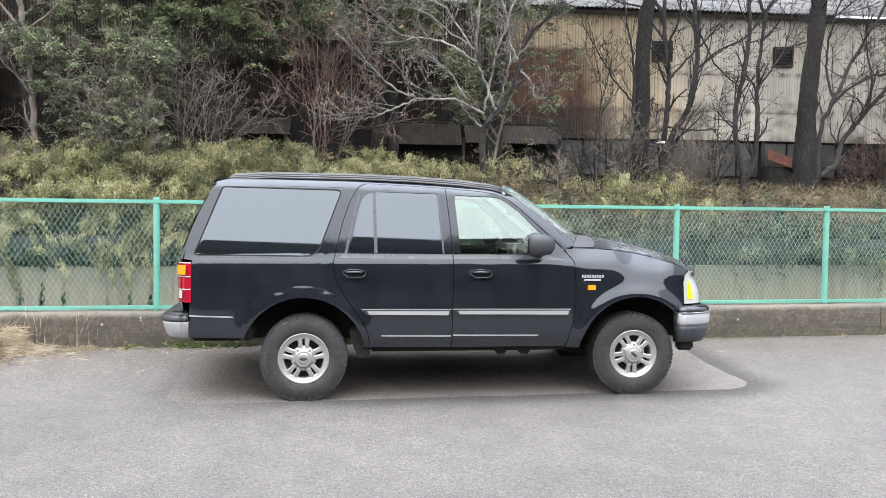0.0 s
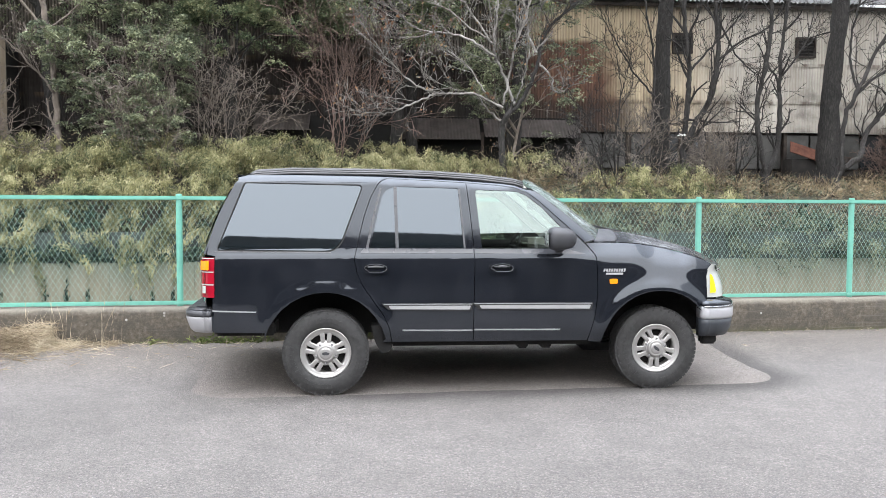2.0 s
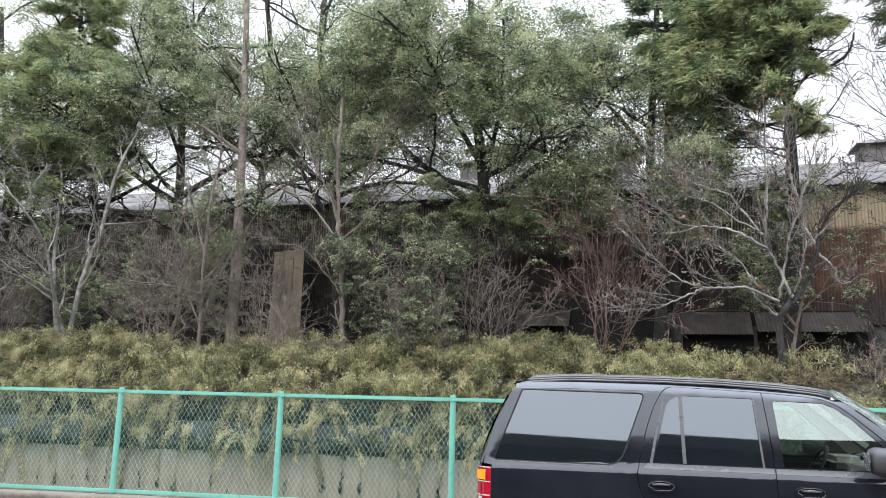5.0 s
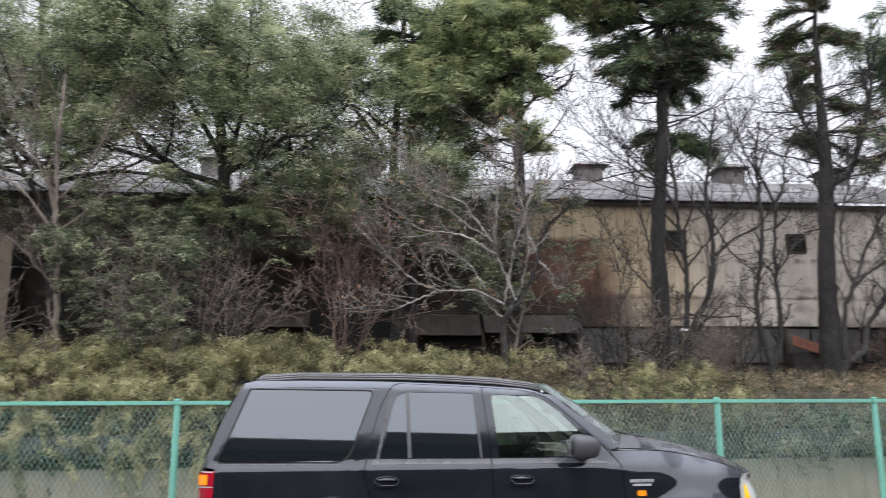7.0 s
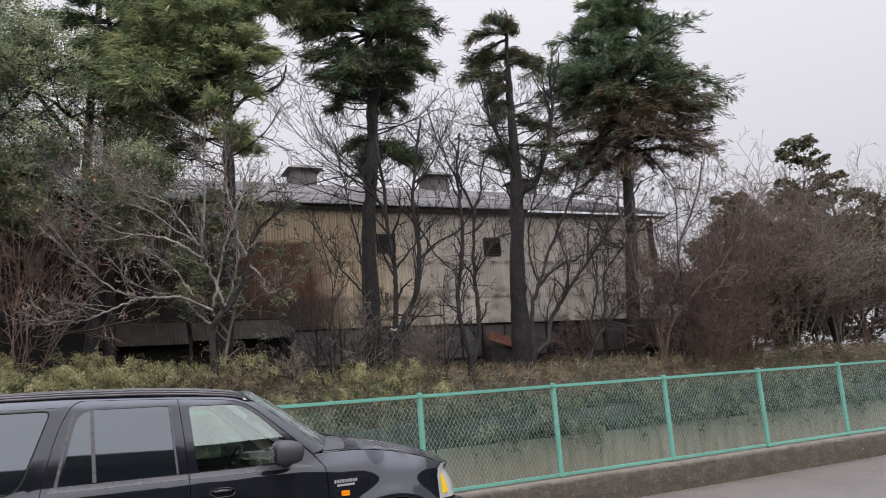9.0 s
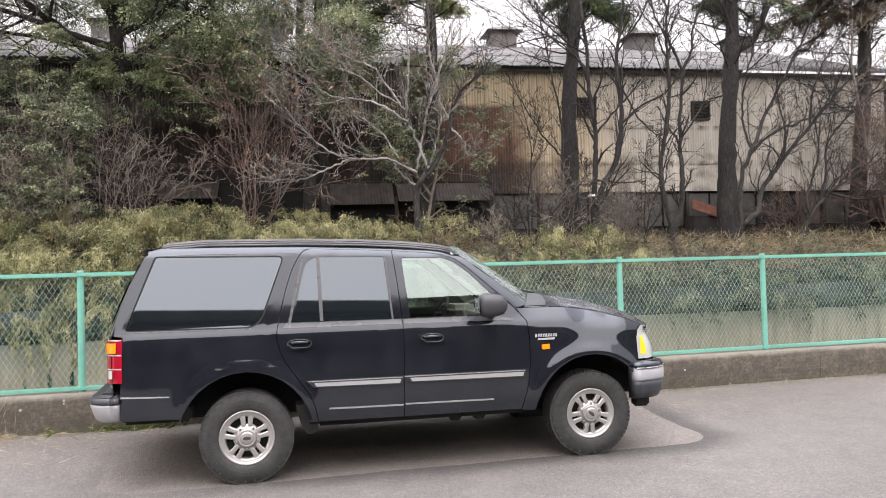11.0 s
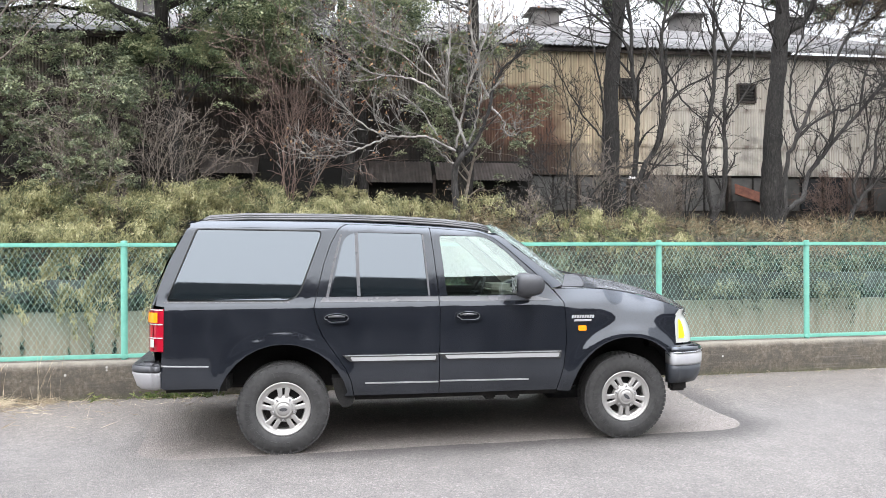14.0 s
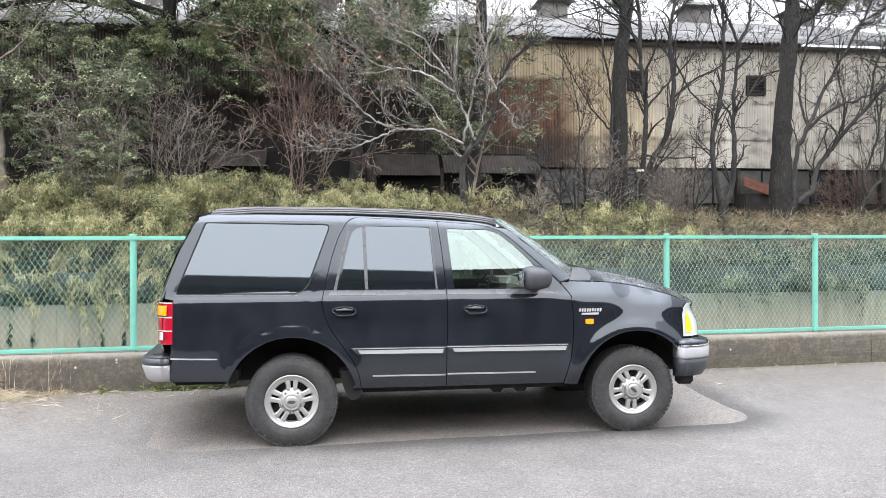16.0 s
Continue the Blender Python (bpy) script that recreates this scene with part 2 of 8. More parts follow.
def bank_z(x, y):
    if y < LEDGE_Y + 0.1:
        return 0.62
    rough = 0.12 * noise.noise((x * 0.35, y * 0.4, 3.1)) + 0.05 * noise.noise((x * 1.3, y * 1.3, 7.7))
    slope = 0.66 + (1.45 - 0.15 * smooth01(x, 3, 9)) * smooth01(y, CANAL_Y - 0.3, 11.0)
    return max(1.14, slope) + 0.25 * smooth01(y, 11.5, 15) + rough * smooth01(y, 8.2, 9.5)


def asphalt():
    m, n, l, p = material("worn_asphalt")
    co = n.new("ShaderNodeTexCoord").outputs["Object"]
    fine = noise_tex(n, l, co, 75, 6, 0.75)
    stone = n.new("ShaderNodeTexVoronoi")
    stone.inputs["Scale"].default_value = 80
    l.new(co, stone.inputs["Vector"])
    grit = n.new("ShaderNodeTexVoronoi")
    grit.inputs["Scale"].default_value = 62
    l.new(co, grit.inputs["Vector"])
    chip = n.new("ShaderNodeSeparateColor")
    l.new(grit.outputs["Color"], chip.inputs[0])
    speck = ramp(n, l, chip.outputs[0], [(0.0, (0.42, 0.42, 0.43)), (0.3, (0.85, 0.85, 0.85)), (0.75, (1.05, 1.04, 1.03)), (1.0, (1.75, 1.72, 1.68))])
    col = ramp(n, l, fine, [(0.30, (0.027, 0.0243, 0.0228)), (0.44, (0.098, 0.0895, 0.0835)), (0.56, (0.147, 0.135, 0.1265)), (0.70, (0.30, 0.278, 0.262))])
    tone = span(n, l, noise_tex(n, l, co, 0.35, 5, 0.6), 0.3, 0.7, 0.88, 1.12)
    tone = maths(n, l, "MULTIPLY", tone, span(n, l, noise_tex(n, l, co, 3.0, 5, 0.6), 0.3, 0.7, 0.92, 1.08))
    # the dry patch under the parked car, and the damp rim round it
    xyz = n.new("ShaderNodeSeparateXYZ")
    l.new(co, xyz.inputs[0])
    wob = maths(n, l, "MULTIPLY", maths(n, l, "SUBTRACT", noise_tex(n, l, co, 1.2, 3, 0.5), 0.5), 0.12)
    qx = maths(n, l, "MAXIMUM", maths(n, l, "SUBTRACT", maths(n, l, "ABSOLUTE", maths(n, l, "SUBTRACT", xyz.outputs[0], 1.62)), 2.38), 0.0)
    line = maths(n, l, "ADD", xyz.outputs[1], maths(n, l, "MULTIPLY", xyz.outputs[0], 0.005))
    qy = maths(n, l, "MAXIMUM", maths(n, l, "SUBTRACT", maths(n, l, "ABSOLUTE", maths(n, l, "SUBTRACT", line, 1.36)), 0.85), 0.0)
    far = maths(n, l, "SQRT", maths(n, l, "ADD", maths(n, l, "MULTIPLY", qx, qx), maths(n, l, "MULTIPLY", qy, qy)))
    far = maths(n, l, "ADD", far, wob)
    rim = maths(n, l, "MULTIPLY", span(n, l, far, 0.462, 0.475), span(n, l, far, 0.95, 0.48))
    rim = maths(n, l, "MULTIPLY", rim, span(n, l, xyz.outputs[0], -0.9, 0.4))
    tone = maths(n, l, "MULTIPLY", tone, maths(n, l, "SUBTRACT", 1.0, maths(n, l, "MULTIPLY", rim, 0.5)))
    dry = mixed(n, l, span(n, l, far, 0.475, 0.462), (1, 1, 1), (1.32, 1.28, 1.24))
    # the strip along the wall, browner with washed-down dirt
    dirt = span(n, l, maths(n, l, "ADD", xyz.outputs[1], wob), 0.4, 2.2)
    dry = mixed(n, l, dirt, dry, (0.90, 0.85, 0.785))
    col = mixed(n, l, 1.0, mixed(n, l, 0.45, col, speck, "MULTIPLY"), dry, "MULTIPLY")
    v = n.new("ShaderNodeHueSaturation")
    l.new(col, v.inputs["Color"])
    l.new(tone, v.inputs["Value"])
    l.new(v.outputs[0], p.inputs["Base Color"])
    l.new(span(n, l, fine, 0.3, 0.7, 0.62, 0.9), p.inputs["Roughness"])
    b = n.new("ShaderNodeBump")
    b.inputs["Strength"].default_value, b.inputs["Distance"].default_value = 0.8, 0.008
    l.new(maths(n, l, "ADD", fine, stone.outputs[0]), b.inputs["Height"])
    l.new(b.outputs[0], p.inputs["Normal"])
    return m


ASPHALT = asphalt()
bm = bmesh.new()
ys = [-400, -100, -30, -16, -8, -4, -2, 0] + steps(0.5, 2.4, 12)
sheet(bm, [-400, -150, -60, -30, -15] + steps(-10, 20, 30) + [30, 60, 150, 400], ys, lambda x, y: (x, y, road_z(y)))
tagged(part("road", bm, ASPHALT, smooth=True), "grey worn asphalt road with a dry patch under the car", "road", kind="structure")

bm = bmesh.new()
sheet(bm, [-400, -100, -40] + steps(-24, 40, 128) + [100, 400], [CANAL_Y + 0.01, LEDGE_Y + 0.06, LEDGE_Y + 0.09] + steps(LEDGE_Y + 0.12, 16, 32) + [30, 100, 400], lambda x, y: (x, y, 0.60 if y < LEDGE_Y + 0.08 else bank_z(x, y) + 0.02))
tagged(part("ground", bm, SOIL, smooth=True), "brown soil of the far canal bank", "ground", kind="structure")

bm = bmesh.new()
sheet(bm, [-400, 400], [2.5, CANAL_Y + 0.3], lambda x, y: (x, y, -0.75))
tagged(part("water", bm, WATER), "still murky water of the narrow canal", "water", kind="structure")

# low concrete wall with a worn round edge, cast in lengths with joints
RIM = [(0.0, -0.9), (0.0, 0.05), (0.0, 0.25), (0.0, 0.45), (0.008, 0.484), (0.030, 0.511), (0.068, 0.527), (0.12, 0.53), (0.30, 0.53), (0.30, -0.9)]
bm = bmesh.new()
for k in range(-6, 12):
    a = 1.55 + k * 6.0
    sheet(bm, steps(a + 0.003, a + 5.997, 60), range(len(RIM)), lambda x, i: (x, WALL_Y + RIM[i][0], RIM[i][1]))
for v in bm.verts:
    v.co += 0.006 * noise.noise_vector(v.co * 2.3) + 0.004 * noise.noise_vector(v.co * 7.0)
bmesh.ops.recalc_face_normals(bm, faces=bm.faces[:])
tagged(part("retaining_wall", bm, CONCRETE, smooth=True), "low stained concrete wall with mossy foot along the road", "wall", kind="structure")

# far canal wall of concrete piles
far_wall = tagged(new("wall_far"), "pale concrete pile wall of the far canal side", "wall", kind="structure")
bm = bmesh.new()
box(bm, (-60, CANAL_Y + 0.02, -1.2), (80, CANAL_Y + 0.3, 0.60))
part("wall_core", bm, PALE_CONCRETE, far_wall)
# the upper wall, set back on the ledge, cast in lengths; its shade is in the colour
for k in range(-12, 30):
    bm = bmesh.new()
    box(bm, (2.0 * k + 0.004, LEDGE_Y, 0.55), (2.0 * k + 1.996, LEDGE_Y + 0.16, 1.19 + random.uniform(-0.012, 0.012)), 0.012)
    part("upper_wall", bm, SHADED_CONCRETE, far_wall)
bm = bmesh.new()
box(bm, (0.0005, CANAL_Y - 0.06, -1.2), (0.3695, CANAL_Y + 0.03, 0.66), 0.006)
slab = part("panel", bm, PALE_CONCRETE, far_wall)
slab.location.x = -22.0
for k in range(1, 170):
    ob = new("panel", slab.data)
    ob.parent = far_wall
    ob.location = (-22.0 + 0.37 * k, random.uniform(-0.0015, 0.0015), 0.02 * noise.noise((k * 0.21, 0.5, 2.0)) + random.uniform(-0.008, 0.008))

# ---- fence ----
POSTS = [-1.667 + 2.118 * k for k in range(-6, 13)]
fence = tagged(new("fence"), "green chain-link fence on a low concrete wall", "fence")
RAIL_TOP, RAIL_LOW = 1.775, 0.565
bm = bmesh.new()
bmesh.ops.create_cone(bm, cap_ends=True, segments=16, radius1=0.036, radius2=0.036, depth=1.3, matrix=Matrix.Translation((0, 0, 1.16)))
bmesh.ops.create_cone(bm, cap_ends=True, segments=14, radius1=0.0372, radius2=0.030, depth=0.016, matrix=Matrix.Translation((0, 0, 1.815)))
for z in (RAIL_TOP, RAIL_LOW):
    box(bm, (-0.055, -0.042, z - 0.018), (0.055, -0.026, z + 0.018), 0.003)
post = part("post", bm, STEEL_GREEN, fence, smooth=False)
post.location = (POSTS[0], FENCE_Y, 0)
for x in POSTS[1:]:
    ob = new("post", post.data)
    ob.parent = fence
    ob.location = (x, FENCE_Y + random.uniform(-0.008, 0.008), 0)
for z in (RAIL_TOP, RAIL_LOW):
    for a, b in zip(POSTS, POSTS[1:]):
        bm = bmesh.new()
        box(bm, (a + 0.034, FENCE_Y - 0.02, z - 0.022), (b - 0.034, FENCE_Y + 0.02, z + 0.022), 0.006)
        part("rail", bm, STEEL_GREEN, fence)
verts, faces = [], []
pitch, lift = 0.060, 0.098


def wire(x0, z0, x1, z1, y):
    d = Vector((x1 - x0, 0, z1 - z0)).normalized()
    s = Vector((-d.z, 0, d.x))
    i = len(verts)
    for x, z in ((x0, z0), (x1, z1)):
        for u, w in ((1, 0), (-0.5, 0.87), (-0.5, -0.87)):
            verts.append((x + s.x * u * 0.0018, y + w * 0.0018, z + s.z * u * 0.0018))
    for k in range(3):
        faces.append((i + k, i + (k + 1) % 3, i + 3 + (k + 1) % 3, i + 3 + k))


run = (RAIL_TOP - RAIL_LOW) / lift * pitch
x = POSTS[0]
while x < POSTS[-1]:
    wire(x, RAIL_LOW, x + run, RAIL_TOP, FENCE_Y + 0.004)
    wire(x + run, RAIL_LOW, x, RAIL_TOP, FENCE_Y + 0.009)
    x += pitch
me = bpy.data.meshes.new("chain_link_mesh")
me.from_pydata(verts, [], faces)
me.materials.append(WIRE)
net = new("chain_link_mesh", me)
net.parent = fence
net["kind"] = "stuff"

# ---- warehouse behind the trees ----


def rusty_sheet():
    m, n, l, p = material("weathered_corrugated_sheet")
    co = n.new("ShaderNodeTexCoord").outputs["Object"]
    xyz = n.new("ShaderNodeSeparateXYZ")
    l.new(co, xyz.inputs[0])
    streak = noise_tex(n, l, co, 1.0, 6, 0.6, (2.2, 1, 0.35))
    blot = noise_tex(n, l, co, 0.35, 5, 0.6)
    base = ramp(n, l, streak, [(0.25, (0.42, 0.383, 0.328)), (0.5, (0.575, 0.537, 0.475)), (0.75, (0.68, 0.65, 0.59))])
    tan = ramp(n, l, streak, [(0.25, (0.40, 0.30, 0.19)), (0.6, (0.66, 0.55, 0.385))])
    rust = ramp(n, l, noise_tex(n, l, co, 2.5, 6, 0.7, (1.5, 1, 0.6)), [(0.3, (0.07, 0.04, 0.030)), (0.55, (0.16, 0.078, 0.052)), (0.75, (0.30, 0.17, 0.10))])
    wx = maths(n, l, "ADD", xyz.outputs[0], maths(n, l, "MULTIPLY", maths(n, l, "SUBTRACT", blot, 0.5), 3.2))
    col = mixed(n, l, span(n, l, wx, 4.6, 1.8), base, tan)
    low = span(n, l, xyz.outputs[2], 6.55, 6.35)
    col = mixed(n, l, maths(n, l, "MULTIPLY", span(n, l, wx, 1.0, 0.3), low), col, rust)
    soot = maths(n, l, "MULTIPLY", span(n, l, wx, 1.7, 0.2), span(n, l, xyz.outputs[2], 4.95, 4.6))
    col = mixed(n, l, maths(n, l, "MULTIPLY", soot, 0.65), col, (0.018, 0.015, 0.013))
    # left sheets: weathered brown, with the trees' shade painted in, blackest low down
    worn = ramp(n, l, noise_tex(n, l, co, 1.6, 6, 0.65, (1.5, 1, 0.5)), [(0.3, (0.10, 0.085, 0.072)), (0.55, (0.20, 0.172, 0.145)), (0.75, (0.31, 0.27, 0.225))])
    maroon = ramp(n, l, noise_tex(n, l, co, 1.9, 6, 0.65, (1.5, 1, 0.5)), [(0.3, (0.013, 0.010, 0.009)), (0.55, (0.027, 0.019, 0.016)), (0.75, (0.05, 0.035, 0.029))])
    worn = mixed(n, l, span(n, l, maths(n, l, "ADD", xyz.outputs[2], maths(n, l, "MULTIPLY", blot, 0.5)), 6.5, 6.0), worn, maroon)
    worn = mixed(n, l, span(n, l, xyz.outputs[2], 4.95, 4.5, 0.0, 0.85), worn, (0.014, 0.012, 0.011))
    col = mixed(n, l, span(n, l, wx, -0.8, -2.2), col, worn)
    drip = maths(n, l, "MULTIPLY", span(n, l, noise_tex(n, l, co, 1.0, 5, 0.65, (5, 1, 0.15)), 0.56, 0.72), span(n, l, wx, -2.2, -0.8, 0.0, 0.55))
    col = mixed(n, l, drip, col, (0.10, 0.07, 0.045))
    # smoke stains in ragged patches low on the wall
    smoke = maths(n, l, "ADD", noise_tex(n, l, co, 0.55, 6, 0.6), maths(n, l, "MULTIPLY", xyz.outputs[2], -0.10))
    col = mixed(n, l, maths(n, l, "MULTIPLY", span(n, l, smoke, 0.05, 0.19), 0.6), col, (0.05, 0.043, 0.037))
    rib = span(n, l, noise_tex(n, l, co, 1.0, 4, 0.7, (16, 1, 0.22)), 0.5, 0.68)
    col = mixed(n, l, maths(n, l, "MULTIPLY", rib, maths(n, l, "MULTIPLY", span(n, l, wx, 5.5, 2.0, 0.12, 0.6), span(n, l, wx, -2.2, -0.8))), col, (0.085, 0.05, 0.033))
    # shading of the corrugation put into the colour: its valleys painted darker
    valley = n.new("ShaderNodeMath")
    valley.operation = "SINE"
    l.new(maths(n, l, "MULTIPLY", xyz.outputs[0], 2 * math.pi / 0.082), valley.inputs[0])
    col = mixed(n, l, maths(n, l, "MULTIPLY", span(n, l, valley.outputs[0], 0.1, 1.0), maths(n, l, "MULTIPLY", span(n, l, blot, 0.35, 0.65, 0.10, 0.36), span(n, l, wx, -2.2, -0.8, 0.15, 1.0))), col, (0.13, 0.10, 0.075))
    # the left sheets' upper valleys get the same painted shading
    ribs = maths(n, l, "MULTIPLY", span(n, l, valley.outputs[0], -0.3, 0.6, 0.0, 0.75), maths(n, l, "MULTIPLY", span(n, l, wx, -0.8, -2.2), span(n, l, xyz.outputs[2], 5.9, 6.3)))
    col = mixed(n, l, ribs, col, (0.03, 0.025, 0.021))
    # weathering: broad grime and fine streaks
    grime = maths(n, l, "MULTIPLY", span(n, l, noise_tex(n, l, co, 0.8, 7, 0.65), 0.35, 0.68, 0.86, 1.06), span(n, l, noise_tex(n, l, co, 1.0, 6, 0.7, (9, 1, 0.5)), 0.35, 0.7, 0.85, 1.05))
    tone = n.new("ShaderNodeHueSaturation")
    l.new(col, tone.inputs["Color"])
    l.new(grime, tone.inputs["Value"])
    col = tone.outputs[0]
    # rust bleeding along the sheet laps
    edge = noise_tex(n, l, co, 1.0, 5, 0.6, (3, 1, 0.4))
    for z in (5.86, 4.77):
        run = maths(n, l, "MULTIPLY", span(n, l, xyz.outputs[2], z - 0.16, z), span(n, l, xyz.outputs[2], z + 0.05, z + 0.02))
        col = mixed(n, l, maths(n, l, "MULTIPLY", run, span(n, l, edge, 0.42, 0.66, 0.0, 0.75)), col, (0.10, 0.065, 0.045))
    l.new(col, p.inputs["Base Color"])
    p.inputs["Roughness"].default_value = 0.8
    b = n.new("ShaderNodeBump")
    b.inputs["Strength"].default_value, b.inputs["Distance"].default_value = 0.2, 0.01
    l.new(noise_tex(n, l, co, 30, 4), b.inputs["Height"])
    l.new(b.outputs[0], p.inputs["Normal"])
    return m


SHEET = rusty_sheet()
ROOFING = surf("weathered_roof_sheet", [(0.32, (0.055, 0.052, 0.049)), (0.5, (0.115, 0.109, 0.105)), (0.72, (0.24, 0.23, 0.222))], 1.6, 0.75, bump=0.15, big=0.35, bigscale=0.4, stretch=(1.5, 0.4, 1))
ROOF_DARK = surf("old_dark_roof_sheet", [(0.3, (0.075, 0.07, 0.068)), (0.55, (0.13, 0.122, 0.118)), (0.8, (0.2, 0.19, 0.185))], 1.4, 0.8, bump=0.15, big=0.3, bigscale=0.4, stretch=(1.5, 0.5, 1))
DARK_WALL = surf("dark_concrete", [(0.3, (0.015, 0.0135, 0.0125)), (0.6, (0.038, 0.034, 0.031)), (0.8, (0.075, 0.068, 0.06))], 2.0, 0.9, big=0.4)
DARK_STEEL = surf("dark_rusted_steel", [(0.3, (0.02, 0.016, 0.014)), (0.7, (0.06, 0.045, 0.036))], 6, 0.8, big=0.3)
RUST_PLATE = surf("red_rust_plate", [(0.3, (0.09, 0.032, 0.020)), (0.7, (0.19, 0.075, 0.045))], 6, 0.85, big=0.3)

DIRTY_PANE = surf("dusty_pane", [(0.3, (0.04, 0.04, 0.038)), (0.7, (0.09, 0.088, 0.082))], 3, 0.4, bump=0.1)
TINT_FAR = surf("dark_window_pane", [(0.3, (0.02, 0.022, 0.025)), (0.7, (0.035, 0.037, 0.04))], 3, 0.15, bump=0)
# near-black for hollows: their shade is put into the colour
HOLLOW_SHADE = surf("hollow_shade_black", [(0.3, (0.008, 0.008, 0.008)), (0.7, (0.014, 0.013, 0.012))], 5, 0.9, bump=0)
SLAT = surf("grey_slat", [(0.3, (0.03, 0.028, 0.026)), (0.7, (0.07, 0.066, 0.06))], 9, 0.7, bump=0.1)
warehouse = tagged(new("warehouse"), "long weathered warehouse of rusty corrugated sheet with a pale roof", "warehouse")
warehouse.matrix_world = pose(7.4, 15.0, 0, 0, 0, -4.6)
LEFT, RIGHT, EAVE = -34.0, 13.2, 7.42


def corrugated(name, x0, x1, z0, z1, y, parent, mat, wave=0.082, deep=0.015, roll=0.0):
    bm = bmesh.new()
    n = int((x1 - x0) / wave * 4)
    sheet(bm, steps(x0, x1, n), [z0, z1], lambda x, z: (x, y + deep * math.sin(2 * math.pi * x / wave) + roll * (z - z0), z))
    return part(name, bm, mat, parent, smooth=True)


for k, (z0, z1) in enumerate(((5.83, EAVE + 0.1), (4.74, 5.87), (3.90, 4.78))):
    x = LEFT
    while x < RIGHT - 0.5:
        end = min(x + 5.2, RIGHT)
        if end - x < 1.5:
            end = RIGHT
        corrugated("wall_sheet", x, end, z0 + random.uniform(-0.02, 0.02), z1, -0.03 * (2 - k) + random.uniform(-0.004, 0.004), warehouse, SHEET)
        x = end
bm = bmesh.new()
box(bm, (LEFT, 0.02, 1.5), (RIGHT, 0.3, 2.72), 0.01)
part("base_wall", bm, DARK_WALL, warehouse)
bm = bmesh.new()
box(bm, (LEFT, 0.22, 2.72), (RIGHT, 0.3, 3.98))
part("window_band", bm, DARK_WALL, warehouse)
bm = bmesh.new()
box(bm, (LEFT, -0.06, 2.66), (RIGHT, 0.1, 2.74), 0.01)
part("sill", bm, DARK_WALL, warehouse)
x = -8.0
while x < RIGHT - 1.0:
    bm = bmesh.new()
    box(bm, (x - 0.05, 0.04, 2.74), (x + 0.05, 0.2, 3.95), 0.01)
    part("mullion", bm, DARK_STEEL, warehouse)
    for k in range(2):
        bm = bmesh.new()
        box(bm, (x + 0.08 + 0.72 * k, 0.12, 2.86), (x + 0.74 + 0.70 * k, 0.17, 3.84), 0.01)
        part("window_pane", bm, TINT_FAR if random.random() < 0.4 else DIRTY_PANE, warehouse)
    x += 1.55
# louvred vents high on the wall
for vx, vz in ((6.40, 6.35), (2.75, 6.41), (-7.0, 6.62), (-13.0, 6.6)):
    bm = bmesh.new()
    for lo, hi in (((-0.29, 0.24), (0.29, 0.29)), ((-0.29, -0.29), (0.29, -0.24)), ((-0.29, -0.24), (-0.24, 0.24)), ((0.24, -0.24), (0.29, 0.24))):
        box(bm, (vx + lo[0], -0.17, vz + lo[1]), (vx + hi[0], 0.02, vz + hi[1]))
    vent = part("wall_vent", bm, DARK_STEEL, warehouse, "dark louvred wall vent")
    # backing in black, painted as the shade behind the slats
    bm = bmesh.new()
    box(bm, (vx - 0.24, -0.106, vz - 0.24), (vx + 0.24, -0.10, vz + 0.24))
    part("vent_back", bm, HOLLOW_SHADE, vent)
    for k in range(5):
        bm = bmesh.new()
        box(bm, (vx - 0.235, -0.152, vz - 0.19 + 0.095 * k), (vx + 0.235, -0.143, vz - 0.155 + 0.095 * k), 0, Matrix.Rotation(radians(35), 3, "X"))
        part("vent_slat", bm, SLAT, vent)
# rain pipes
for px in (7.25, -2.4, 12.9):
    bm = bmesh.new()
    tube(bm, [(px, -0.15, EAVE), (px, -0.14, 2.2)], 0.035, 8)
    part("rain_pipe", bm, DARK_STEEL, warehouse, smooth=True)
bm = bmesh.new()
box(bm, (LEFT, 0.1, 3.9), (RIGHT, 0.2, EAVE))
box(bm, (RIGHT - 0.1, 0.1, 1.5), (RIGHT, 16, EAVE))
box(bm, (LEFT, 0.1, 1.5), (LEFT + 0.1, 16, EAVE))
part("inner_wall", bm, DARK_WALL, warehouse)
bm = bmesh.new()
wave = 0.13
sheet(bm, steps(LEFT - 0.4, RIGHT + 0.4, 2100), [-0.45, 1.5, 3.2], lambda x, y: (x, y, EAVE + 0.12 + (y + 0.45) * 0.35 + 0.022 * math.sin(2 * math.pi * x / wave)))
part("roof", bm, ROOFING, warehouse, "pale weathered lower roof sheets", smooth=True)
bm = bmesh.new()
sheet(bm, steps(LEFT - 0.4, RIGHT + 0.4, 2100), [3.1, 5.2, 8.0], lambda x, y: (x, y, EAVE + 0.15 + (y + 0.45) * 0.35 + 0.022 * math.sin(2 * math.pi * x / wave)))
sheet(bm, steps(LEFT - 0.4, RIGHT + 0.4, 40), [8.0, 16.4], lambda x, y: (x, y, EAVE + 0.12 + 8.45 * 0.35 - (y - 8.0) * 0.35))
part("roof", bm, ROOF_DARK, warehouse, "dark grey upper roof sheets", smooth=True)
bm = bmesh.new()
box(bm, (LEFT - 0.3, -0.3, EAVE - 0.02), (RIGHT + 0.3, -0.24, EAVE + 0.08), 0.01)
part("eave_beam", bm, DARK_STEEL, warehouse)
